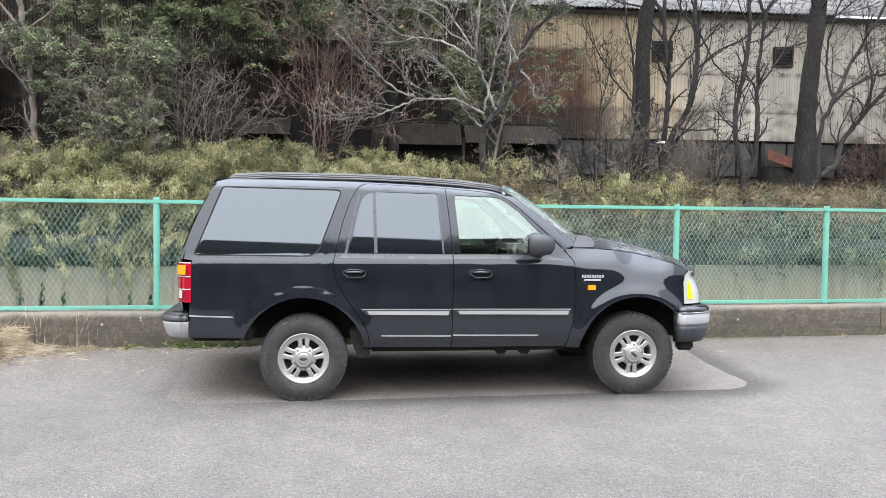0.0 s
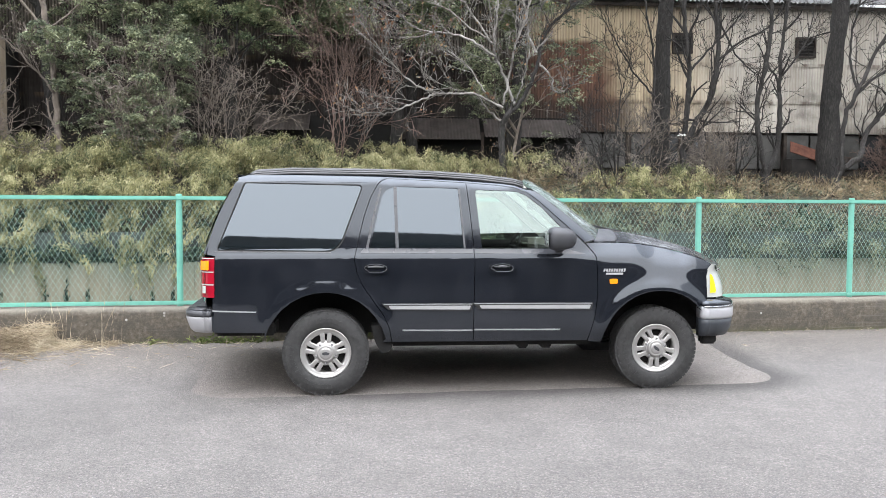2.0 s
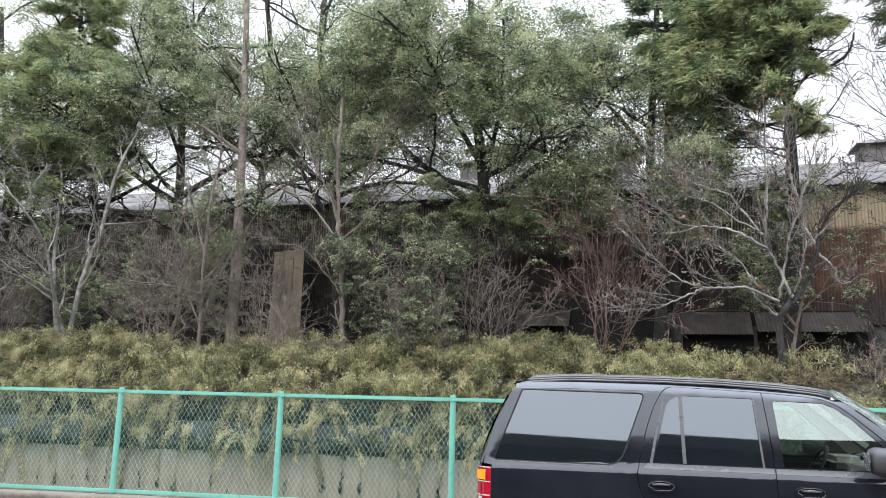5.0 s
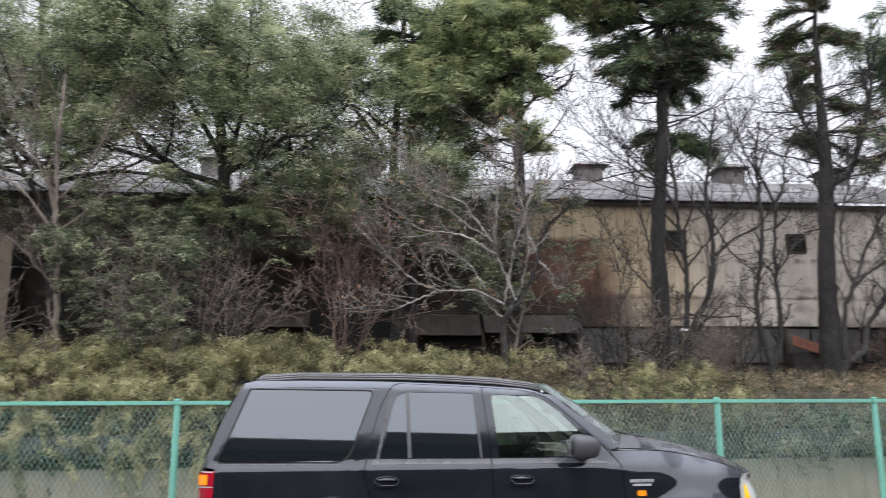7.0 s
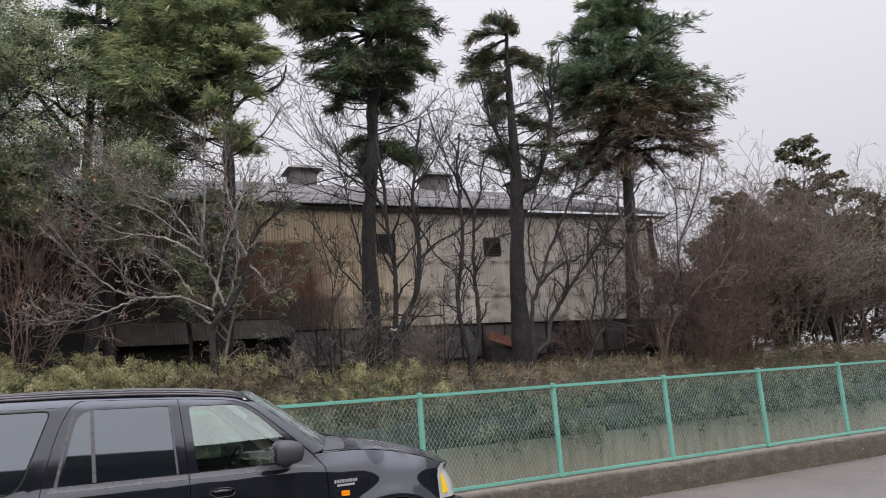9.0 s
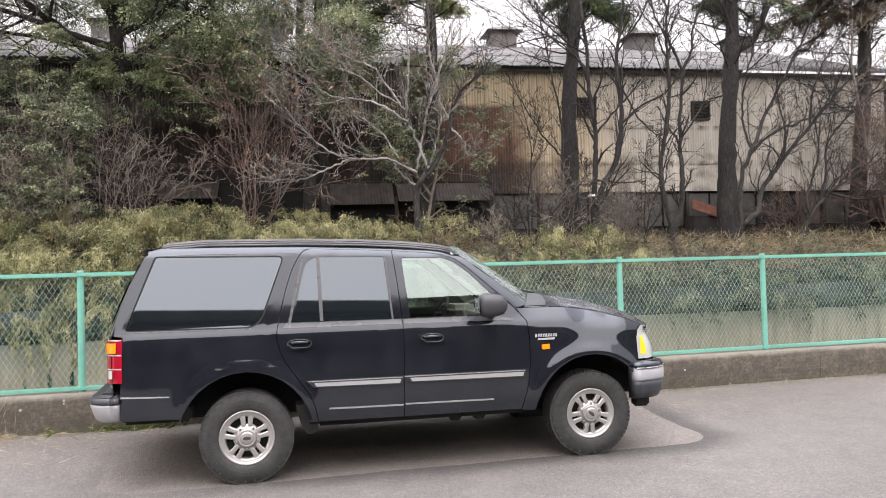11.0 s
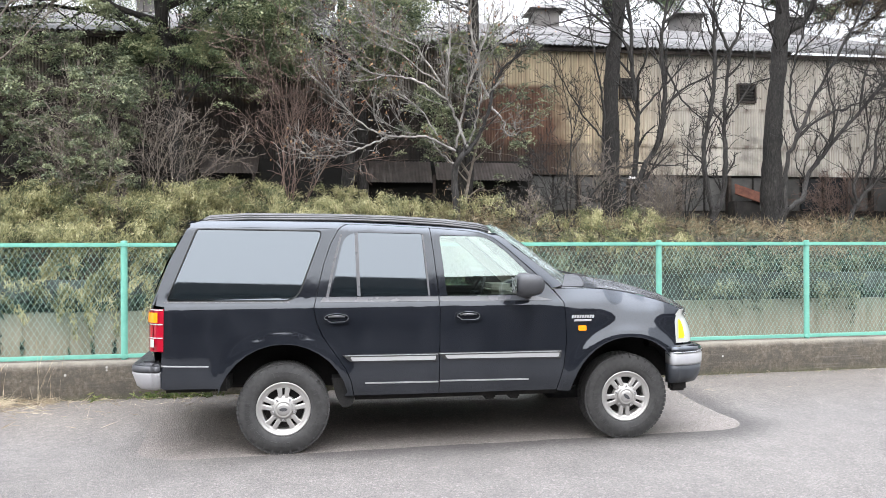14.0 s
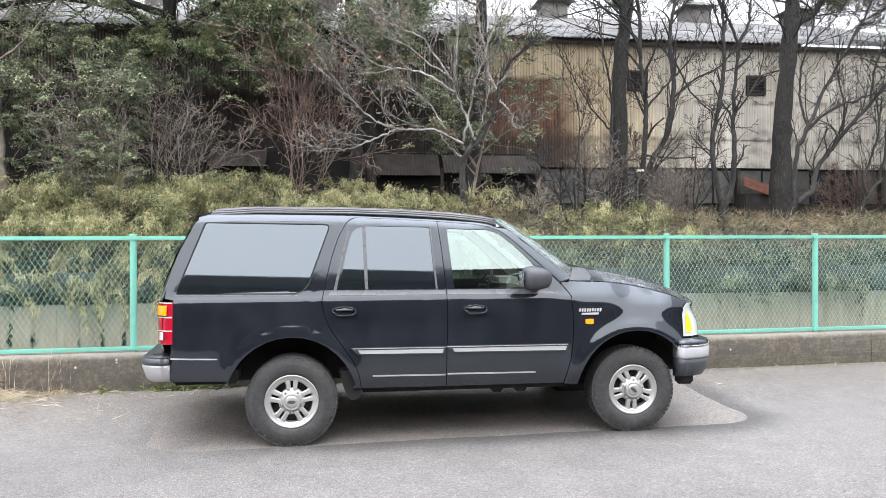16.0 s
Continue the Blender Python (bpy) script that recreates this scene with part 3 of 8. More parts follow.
for x in (-18.2, -12.4, -6.5, 2.36, 8.2, 12.6):
    bm = bmesh.new()
    box(bm, (x - 0.5, 7.5, 10.1), (x + 0.5, 8.5, 11.02), 0.02)
    ventilator = part("roof_ventilator", bm, ROOF_DARK, warehouse, "grey box ventilator on the ridge")
    bm = bmesh.new()
    low, high = [bm.verts.new((x + sx * 0.72, 8.0 + sy * 0.72, 11.02)) for sx, sy in ((-1, -1), (1, -1), (1, 1), (-1, 1))], [bm.verts.new((x + sx * 0.3, 8.0 + sy * 0.3, 11.25)) for sx, sy in ((-1, -1), (1, -1), (1, 1), (-1, 1))]
    bm.faces.new(low[::-1])
    bm.faces.new(high)
    for i in range(4):
        bm.faces.new((low[i], low[(i + 1) % 4], high[(i + 1) % 4], high[i]))
    part("ventilator_cap", bm, ROOF_DARK, ventilator)

# ---- the works across the road, behind the camera ----
works = tagged(new("factory_building"), "long grey works building across the road", "building")
PANEL_GREY = surf("grey_brown_panel", [(0.3, (0.04, 0.033, 0.03)), (0.7, (0.085, 0.072, 0.066))], 3, 0.8, big=0.3)
PANEL_PALE = surf("pale_green_paint", [(0.3, (0.33, 0.36, 0.32)), (0.7, (0.42, 0.45, 0.41))], 4, 0.6, big=0.25)
TAN_BOARD = surf("tan_boards", [(0.3, (0.13, 0.105, 0.078)), (0.7, (0.23, 0.19, 0.14))], 4, 0.85, big=0.25, stretch=(3, 3, 0.4), rand=0.15)
WHITE_TAG = surf("white_plastic", [(0.3, (0.78, 0.78, 0.77)), (0.7, (0.84, 0.84, 0.83))], 9, 0.4, bump=0)
GREY_WALL = surf("grey_rendered_wall", [(0.3, (0.036, 0.036, 0.039)), (0.7, (0.07, 0.07, 0.073))], 2.0, 0.85, big=0.3)
bm = bmesh.new()
box(bm, (-60, -30, 0), (70, -12.0, 4.68))
part("wall", bm, GREY_WALL, works)
bm = bmesh.new()
box(bm, (-60.5, -30.5, 4.65), (70.5, -11.6, 4.95), 0.03)
part("roof", bm, DARK_STEEL, works)
bm = bmesh.new()
box(bm, (-60.2, -12.06, 3.05), (70.2, -11.92, 3.3), 0.02)
part("ledge", bm, ROOFING, works)
for k in range(22):
    bm = bmesh.new()
    box(bm, (-58 + 5.8 * k, -12.03, 1.3), (-54.6 + 5.8 * k, -11.95, 2.7), 0.01)
    part("window", bm, TINT_FAR, works)

# ---- lean-to and odd things along the warehouse ----
lean_to = tagged(new("lean_to"), "low lean-to of grey sheet panels against the warehouse", "shed")
lean_to.matrix_world = pose(7.4, 15.0, 0, 0, 0, -4.6)
for x0, x1, z, tilt in ((-9.3, -7.8, 4.25, 30), (-5.4, -3.15, 4.22, 38), (-3.05, -0.35, 4.2, 34)):
    n = int((x1 - x0) / 0.09 * 4)
    bm = bmesh.new()
    k = math.tan(radians(tilt))
    sheet(bm, steps(x0, x1, n), [-1.05, -0.4], lambda x, y: (x, y, z + (y + 0.4) * k * 1.35 + 0.012 * math.sin(2 * math.pi * x / 0.09)))
    part("roof_panel", bm, PANEL_GREY, lean_to, smooth=True)
for x in (-9.2, -7.9, -5.3, -3.1, -0.45):
    bm = bmesh.new()
    box(bm, (x - 0.04, -1.0, 1.8), (x + 0.04, -0.92, 3.75), 0.01)
    part("post", bm, DARK_STEEL, lean_to)
# near-black sheet that stands for the shade under the lean-to roof
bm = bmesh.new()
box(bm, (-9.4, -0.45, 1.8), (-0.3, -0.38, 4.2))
part("back_wall", bm, HOLLOW_SHADE, lean_to)
bm = bmesh.new()
box(bm, (0, 0, 0), (0.92, 0.03, 0.42), 0.01, None)
plate = tagged(part("steel_plate", bm, RUST_PLATE), "rusty red steel plate leaning by the warehouse", "plate")
plate.matrix_world = pose(13.15, 14.0, 3.32, -35, 18, -6)
plate_rest = bmesh.new()
box(plate_rest, (13.2, 14.05, 1.9), (14.0, 14.5, 3.12), 0.03)
tagged(part("concrete_block", plate_rest, DARK_WALL), "dark concrete block beside the warehouse wall", "block")
annex = tagged(new("annex"), "grey low annex at the end of the warehouse", "building")
bm = bmesh.new()
box(bm, (21.2, 16.0, 1.5), (26.5, 22.0, 5.6))
part("wall", bm, PANEL_GREY, annex)
bm = bmesh.new()
box(bm, (20.9, 15.7, 5.6), (26.8, 22.3, 5.85), 0.03)
part("roof", bm, ROOF_DARK, annex)
tank = tagged(new("storage_tank"), "pale rounded tank on a dark stand", "tank")
bm = bmesh.new()
tube(bm, [(19.4, 13.3, 4.0), (19.5, 13.3, 4.0), (20.85, 13.3, 4.0), (20.95, 13.3, 4.0)], [0.10, 0.24, 0.24, 0.10], 18)
part("body", bm, PANEL_PALE, tank, smooth=True)
bm = bmesh.new()
box(bm, (19.6, 13.1, 1.8), (20.75, 13.5, 3.79), 0.02)
part("stand", bm, DARK_STEEL, tank)
shed = tagged(new("shed"), "small tan boarded shed by the warehouse", "shed")
# black block painted as the shaded inside of the shed
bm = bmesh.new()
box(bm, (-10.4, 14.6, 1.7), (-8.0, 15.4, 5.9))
part("core", bm, HOLLOW_SHADE, shed)
for k in (5, 6, 7):
    bm = bmesh.new()
    box(bm, (-10.4 + 0.3 * k + 0.005, 14.55 + random.uniform(-0.01, 0.01), 1.7), (-10.1 + 0.3 * k - 0.005, 14.6, 5.85 + random.uniform(-0.05, 0.05)), 0.005)
    part("board", bm, TAN_BOARD, shed)
for z in (3.5, 3.95, 4.4):
    bm = bmesh.new()
    box(bm, (-10.2, 14.45, z), (-9.0, 14.56, z + 0.1), 0.01)
    part("shelf_board", bm, TAN_BOARD, shed)
bm = bmesh.new()
box(bm, (8.42, 11.19, 3.44), (8.63, 11.22, 3.50), 0.006)
tagged(part("tree_tag", bm, WHITE_TAG), "small white tag on a tree trunk", "tag")


# ---- the parked car ----


def gloss(name, base, rough, metal=0.0, coat=0.0, ior=1.5, spec=0.5, bump=0.0, bscale=200.0, spots=0.0):
    m, n, l, p = material(name)
    co = n.new("ShaderNodeTexCoord").outputs["Object"]
    dirt = noise_tex(n, l, co, 3.0, 7, 0.7)
    l.new(mixed(n, l, span(n, l, dirt, 0.35, 0.75), base, tuple(min(1, c * (1 + spots) + 0.02 * spots) for c in base)), p.inputs["Base Color"])
    p.inputs["Metallic"].default_value, p.inputs["IOR"].default_value = metal, ior
    p.inputs["Specular IOR Level"].default_value = spec
    l.new(span(n, l, noise_tex(n, l, co, 9.0, 5, 0.6), 0.3, 0.75, rough, rough * 1.35 + 0.01), p.inputs["Roughness"])
    p.inputs["Coat Weight"].default_value, p.inputs["Coat Roughness"].default_value = coat, 0.03
    if bump:
        b = n.new("ShaderNodeBump")
        b.inputs["Strength"].default_value, b.inputs["Distance"].default_value = bump, 0.004
        l.new(noise_tex(n, l, co, bscale, 3), b.inputs["Height"])
        l.new(b.outputs[0], p.inputs["Normal"])
    return m


PAINT = gloss("black_car_paint", (0.0080, 0.0092, 0.0125), 0.05, spots=0.3, ior=1.74, bump=0.22, bscale=3.0)
PAINT.node_tree.nodes["Principled BSDF"].inputs["Specular Tint"].default_value = (0.86, 0.925, 1.0, 1)
DUSTY = gloss("dusty_black_paint", (0.030, 0.032, 0.036), 0.10, spots=0.8, ior=1.7)
def slush_paint():
    """Dusty black paint with thin runs of melting snow along the bonnet."""
    m = gloss("wet_bonnet_paint", (0.030, 0.032, 0.036), 0.10, spots=0.8, ior=1.7)
    n, l, p = m.node_tree.nodes, m.node_tree.links, m.node_tree.nodes["Principled BSDF"]
    dry = p.inputs["Base Color"].links[0].from_socket
    co = n.new("ShaderNodeTexCoord").outputs["Object"]
    run = span(n, l, noise_tex(n, l, co, 1.0, 7, 0.7, (4, 26, 10)), 0.57, 0.68, 0.0, 0.55)
    l.new(mixed(n, l, run, dry, (0.34, 0.36, 0.37)), p.inputs["Base Color"])
    return m


SLUSH = slush_paint()
TINT = gloss("tinted_window_glass", (0.008, 0.011, 0.013), 0.015, ior=2.2, spec=0.5)
TINT.node_tree.nodes["Principled BSDF"].inputs["Specular Tint"].default_value = (0.80, 0.90, 1.0, 1)
CHROME = gloss("bright_trim", (0.5, 0.5, 0.51), 0.22, metal=0.9)
STRIP = gloss("satin_silver_strip", (0.36, 0.36, 0.365), 0.38, metal=0.25)
SILVER = gloss("silver_bumper_paint", (0.30, 0.30, 0.31), 0.35, coat=0.5, spots=0.15)
VALANCE = gloss("slate_grey_plastic", (0.032, 0.036, 0.043), 0.4, spots=0.2)
PLASTIC = gloss("dark_grey_plastic", (0.031, 0.032, 0.036), 0.38, bump=0.2, spots=0.3)
RACK = gloss("grey_rack_plastic", (0.075, 0.075, 0.077), 0.5, bump=0.2, spots=0.3)
BELT = gloss("belt_highlight_grey", (0.075, 0.078, 0.086), 0.22, ior=1.7)
FRAME = gloss("grey_window_frame", (0.06, 0.062, 0.068), 0.25, ior=1.7)
BLACK = gloss("black_rubber_trim", (0.012, 0.012, 0.012), 0.55)
UNDER = surf("dirty_underbody", [(0.3, (0.008, 0.008, 0.008)), (0.7, (0.022, 0.02, 0.018))], 8, 0.9, big=0.3)
WELL = surf("black_wheel_well", [(0.3, (0.004, 0.004, 0.004)), (0.7, (0.009, 0.0085, 0.008))], 8, 0.95, big=0.3)
TYRE = surf("tyre_rubber", [(0.3, (0.023, 0.023, 0.023)), (0.7, (0.046, 0.045, 0.044))], 22, 0.8, bump=0.2, bscale=150, depth=0.003, big=0.2, bigscale=4)
ALLOY = gloss("machined_alloy", (0.44, 0.43, 0.415), 0.36, metal=0.7, spots=-0.2)
RED = gloss("red_lamp_lens", (0.32, 0.006, 0.02), 0.08, coat=0.6)
AMBER = gloss("amber_lamp_lens", (0.85, 0.27, 0.01), 0.1, coat=0.5)
YELLOW = gloss("yellow_lamp_lens", (0.85, 0.55, 0.02), 0.2, coat=0.4)
LENS = gloss("clear_lamp_lens", (0.43, 0.44, 0.42), 0.1, coat=0.8)
BEIGE = surf("beige_upholstery", [(0.3, (0.33, 0.3, 0.24)), (0.7, (0.44, 0.41, 0.34))], 30, 0.8, bump=0.2, big=0.15)
PALE_TRIM = surf("pale_grey_trim", [(0.3, (0.42, 0.41, 0.37)), (0.7, (0.5, 0.49, 0.45))], 30, 0.7, bump=0.1, big=0.1)


def clear_glass():
    m, n, l, p = material("clear_window_glass")
    n.remove(p)
    fres = n.new("ShaderNodeFresnel")
    fres.inputs[0].default_value = 2.8
    see, shine, mx = n.new("ShaderNodeBsdfTransparent"), n.new("ShaderNodeBsdfGlossy"), n.new("ShaderNodeMixShader")
    see.inputs[0].default_value = (0.60, 0.70, 0.64, 1)
    shine.inputs["Color"].default_value = (0.78, 0.92, 0.89, 1)
    shine.inputs["Roughness"].default_value = 0.01
    l.new(fres.outputs[0], mx.inputs[0])
    l.new(see.outputs[0], mx.inputs[1])
    l.new(shine.outputs[0], mx.inputs[2])
    l.new(mx.outputs[0], n["Material Output"].inputs[0])
    return m


GLASS = clear_glass()


def pale_film_glass():
    """Windscreen glass under a thin uneven film: melting snow, and the sky's reflection painted in as paleness."""
    m = clear_glass()
    m.name = "damp_windscreen_glass"
    n, l = m.node_tree.nodes, m.node_tree.links
    out = n["Material Output"]
    clear = out.inputs[0].links[0].from_socket
    film, mx = n.new("ShaderNodeBsdfDiffuse"), n.new("ShaderNodeMixShader")
    film.inputs[0].default_value = (0.62, 0.68, 0.66, 1)
    co = n.new("ShaderNodeTexCoord").outputs["Object"]
    l.new(span(n, l, noise_tex(n, l, co, 9, 6, 0.65), 0.35, 0.7, 0.05, 0.26), mx.inputs[0])
    l.new(clear, mx.inputs[1])
    l.new(film.outputs[0], mx.inputs[2])
    l.new(mx.outputs[0], out.inputs[0])
    return m


PALE_FILM = pale_film_glass()
CAR_W = 2.0
HUBS = ((0.0, 0.38), (3.038, 0.38))


def soft(v, w):
    """A ramp that starts gently round 0."""
    return v if v > 30 * w else w * math.log1p(math.exp(max(-40, v / w)))


def side_y(x, z):
    """How far the body side lies in from its widest line."""
    shoulder = 1.19 - 0.04 * smooth01(x, 2.5, 3.2)
    y = 0.165 * soft(z - shoulder, 0.035)
    # the crown of the wing over the wheel, between two flatter ends
    y += 0.17 * smooth01(x, 2.78, 3.04) * (1 - smooth01(x, 3.24, 3.42)) * soft(z - 1.0, 0.04)
    if x > 2.1:
        y += 0.42 * smooth01(x, 2.2, 2.6) * soft(z - 1.225 + 0.06 * smooth01(x, 2.8, 3.3), 0.03)
    y += 0.26 * (soft(z - 1.236, 0.010) - soft(z - 1.276, 0.010)) * (1 - smooth01(x, 2.3, 2.6))
    y += 0.28 * soft(0.60 - z, 0.03) + 0.06 * soft(min(z, 1.19) - 0.83, 0.03)
    if -1.1 < x < 1.75:
        y += 0.9 * soft(z - roof_edge(x) + 0.028, 0.012) * smooth01(1.75 - x, 0.0, 0.25)
    if x > 2.9:
        y += 0.13 * ((x - 2.9) / 0.75) ** 2.2
    if x < -0.86:
        y += 0.05 * ((-0.86 - x) / 0.2) ** 2
    for hx, hz in HUBS:
        r = math.hypot(x - hx, z - hz)
        y -= (0.030 if hx > 1 else 0.018) * math.exp(-(((r - 0.56) / 0.085) ** 2)) * smooth01(z, 0.35, 0.6)
    return y


def side_normal(x, z):
    e = 0.004
    return Vector(((side_y(x + e, z) - side_y(x - e, z)) / (2 * e), -1, (side_y(x, z + e) - side_y(x, z - e)) / (2 * e))).normalized()


def fillet(points, seg=5):
    """A closed outline with rounded corners: points of x, z and, if round, a radius."""
    out = []
    n = len(points)
    for i, p in enumerate(points):
        b = Vector(p[:2])
        r = p[2] if len(p) > 2 else 0
        if not r:
            out.append(b)
            continue
        a, c = Vector(points[i - 1][:2]), Vector(points[(i + 1) % n][:2])
        u, v = (a - b), (c - b)
        d = min(r, u.length * 0.45, v.length * 0.45)
        s, e = b + u.normalized() * d, b + v.normalized() * d
        for k in range(seg + 1):
            t = k / seg
            out.append(s * (1 - t) ** 2 + b * 2 * t * (1 - t) + e * t * t)
    return out


def inset(points, d):
    """The outline moved inwards by d (outwards where d < 0)."""
    n = len(points)
    area = sum(points[i].x * points[(i + 1) % n].y - points[(i + 1) % n].x * points[i].y for i in range(n))
    s = 1 if area > 0 else -1
    out = []
    for i in range(n):
        a, b, c = points[i - 1], points[i], points[(i + 1) % n]
        u, v = (b - a), (c - b)
        if u.length < 1e-6 or v.length < 1e-6:
            continue
        u, v = u.normalized(), v.normalized()
        m = Vector((-(u.y + v.y), u.x + v.x)) * s
        if m.length < 1e-4:
            continue
        m.normalize()
        cosine = max(0.5, m.dot(Vector((-u.y, u.x)) * s))
        out.append(b + m * d / cosine)
    return out


def panel(name, outline, mat, parent, holes=(), off=0.0, lip=0.03, gap=0.003, step=0.06, left=False, label="", lean=0.0, twist=0.0):
    """A body panel: an outline seen from the side, laid on the body's surface, with turned-in edges and holes."""
    bm = bmesh.new()
    loops = [inset(fillet(outline), gap)] + [inset(fillet(h), -gap) for h in holes]
    edges = []
    for loop in loops:
        vs = [bm.verts.new((p.x, 0, p.y)) for p in loop]
        edges += [bm.edges.new((a, b)) for a, b in zip(vs, vs[1:] + vs[:1])]
    bmesh.ops.triangle_fill(bm, edges=edges, use_beauty=True, normal=(0, -1, 0))
    xs, zs = [p.x for p in loops[0]], [p.y for p in loops[0]]
    for axis, lo, hi in ((0, min(xs), max(xs)), (2, min(zs), max(zs))):
        k = math.floor(lo / step) + 1
        while k * step < hi:
            co, no = Vector((0, 0, 0)), Vector((0, 0, 0))
            co[axis], no[axis] = k * step, 1
            bmesh.ops.bisect_plane(bm, geom=bm.verts[:] + bm.edges[:] + bm.faces[:], plane_co=co, plane_no=no, dist=1e-5)
            k += 1
    bm.normal_update()
    for f in bm.faces:
        if f.normal.y > 0:
            f.normal_flip()
    for v in bm.verts:
        v.co.y = side_y(v.co.x, v.co.z) + off + (lean + twist * (v.co.x - xs[0])) * (v.co.z - 1.58)
    normals = {v: (side_normal(v.co.x, v.co.z) + Vector((0, 0, lean + twist * (v.co.x - xs[0])))).normalized() for v in bm.verts}
    if lip:
        for e in [e for e in bm.edges if e.is_boundary]:
            f = e.link_faces[0]
            loop = [l for l in f.loops if l.edge == e][0]
            a, b = loop.vert, loop.link_loop_next.vert
            q = [bm.verts.new(a.co), bm.verts.new(b.co), bm.verts.new(b.co + Vector((0, lip, 0))), bm.verts.new(a.co + Vector((0, lip, 0)))]
            nrm = (b.co - a.co).cross(Vector((0, 1, 0))).normalized()
            for v in q:
                normals[v] = -nrm
            bm.faces.new((q[1], q[0], q[3], q[2]))
    bm.verts.index_update()
    order = [normals[v] for v in bm.verts]
    ob = part(name, bm, mat, parent, label, smooth=True)
    me = ob.data
    if left:
        me.transform(Matrix.Translation((0, CAR_W, 0)) @ Matrix.Diagonal((1, -1, 1, 1)))
        me.flip_normals()
        order = [Vector((v.x, -v.y, v.z)) for v in order]
    me.normals_split_custom_set_from_vertices(order)
    return ob


def both(build):
    for left in (False, True):
        build(left)


def flip_y(me):
    me.transform(Matrix.Translation((0, CAR_W, 0)) @ Matrix.Diagonal((1, -1, 1, 1)))
    me.flip_normals()


def arch(hx, hz, r, a0, a1, n=14):
    return [(hx + r * math.cos(radians(a)), hz + r * math.sin(radians(a))) for a in steps(a0, a1, n)]


car = tagged(new("car"), "black sport utility vehicle parked beside the fence", "car")
car.matrix_world = pose(0, 0, 0, 0, 0, -2.96)

Q_GLASS = [(-0.705, 1.889, 0.02), (0.328, 1.872, 0.05), (0.110, 1.287, 0.12), (-0.938, 1.299, 0.03)]
R_GLASS = [(0.398, 1.318, 0.015), (0.462, 1.615), (0.522, 1.862, 0.14), (1.186, 1.849, 0.02), (1.206, 1.642), (1.231, 1.315, 0.015)]
F_GLASS = [(1.343, 1.838, 0.03), (1.760, 1.825, 0.14), (1.930, 1.698), (2.135, 1.495, 0.03), (2.105, 1.313, 0.02), (1.398, 1.313, 0.02)]
R_DOOR_BACK = [(0.586, 0.475), (0.564, 0.601), (0.517, 0.712), (0.432, 0.834), (0.330, 0.979), (0.277, 1.098), (0.253, 1.216), (0.282, 1.358), (0.340, 1.597), (0.398, 1.766)]
DOOR_SPLIT = [(1.317, 0.470), (1.318, 0.700), (1.330, 1.202), (1.316, 1.396), (1.292, 1.642), (1.259, 1.904)]
F_DOOR_FRONT = [(2.371, 0.470), (2.395, 0.564), (2.429, 0.689), (2.455, 0.889), (2.455, 1.088), (2.445, 1.245)]
ROOF_LINE = [(-0.80, 1.938), (-0.276, 1.950), (0.438, 1.941), (0.926, 1.921), (1.259, 1.904), (1.576, 1.880), (1.729, 1.857), (1.829, 1.812), (1.929, 1.737), (2.153, 1.537), (2.351, 1.363)]


def roof_edge(x):
    for (x0, z0), (x1, z1) in zip(ROOF_LINE, ROOF_LINE[1:]):
        if x <= x1:
            return z0 + (z1 - z0) * (x - x0) / (x1 - x0)
    return ROOF_LINE[-1][1]


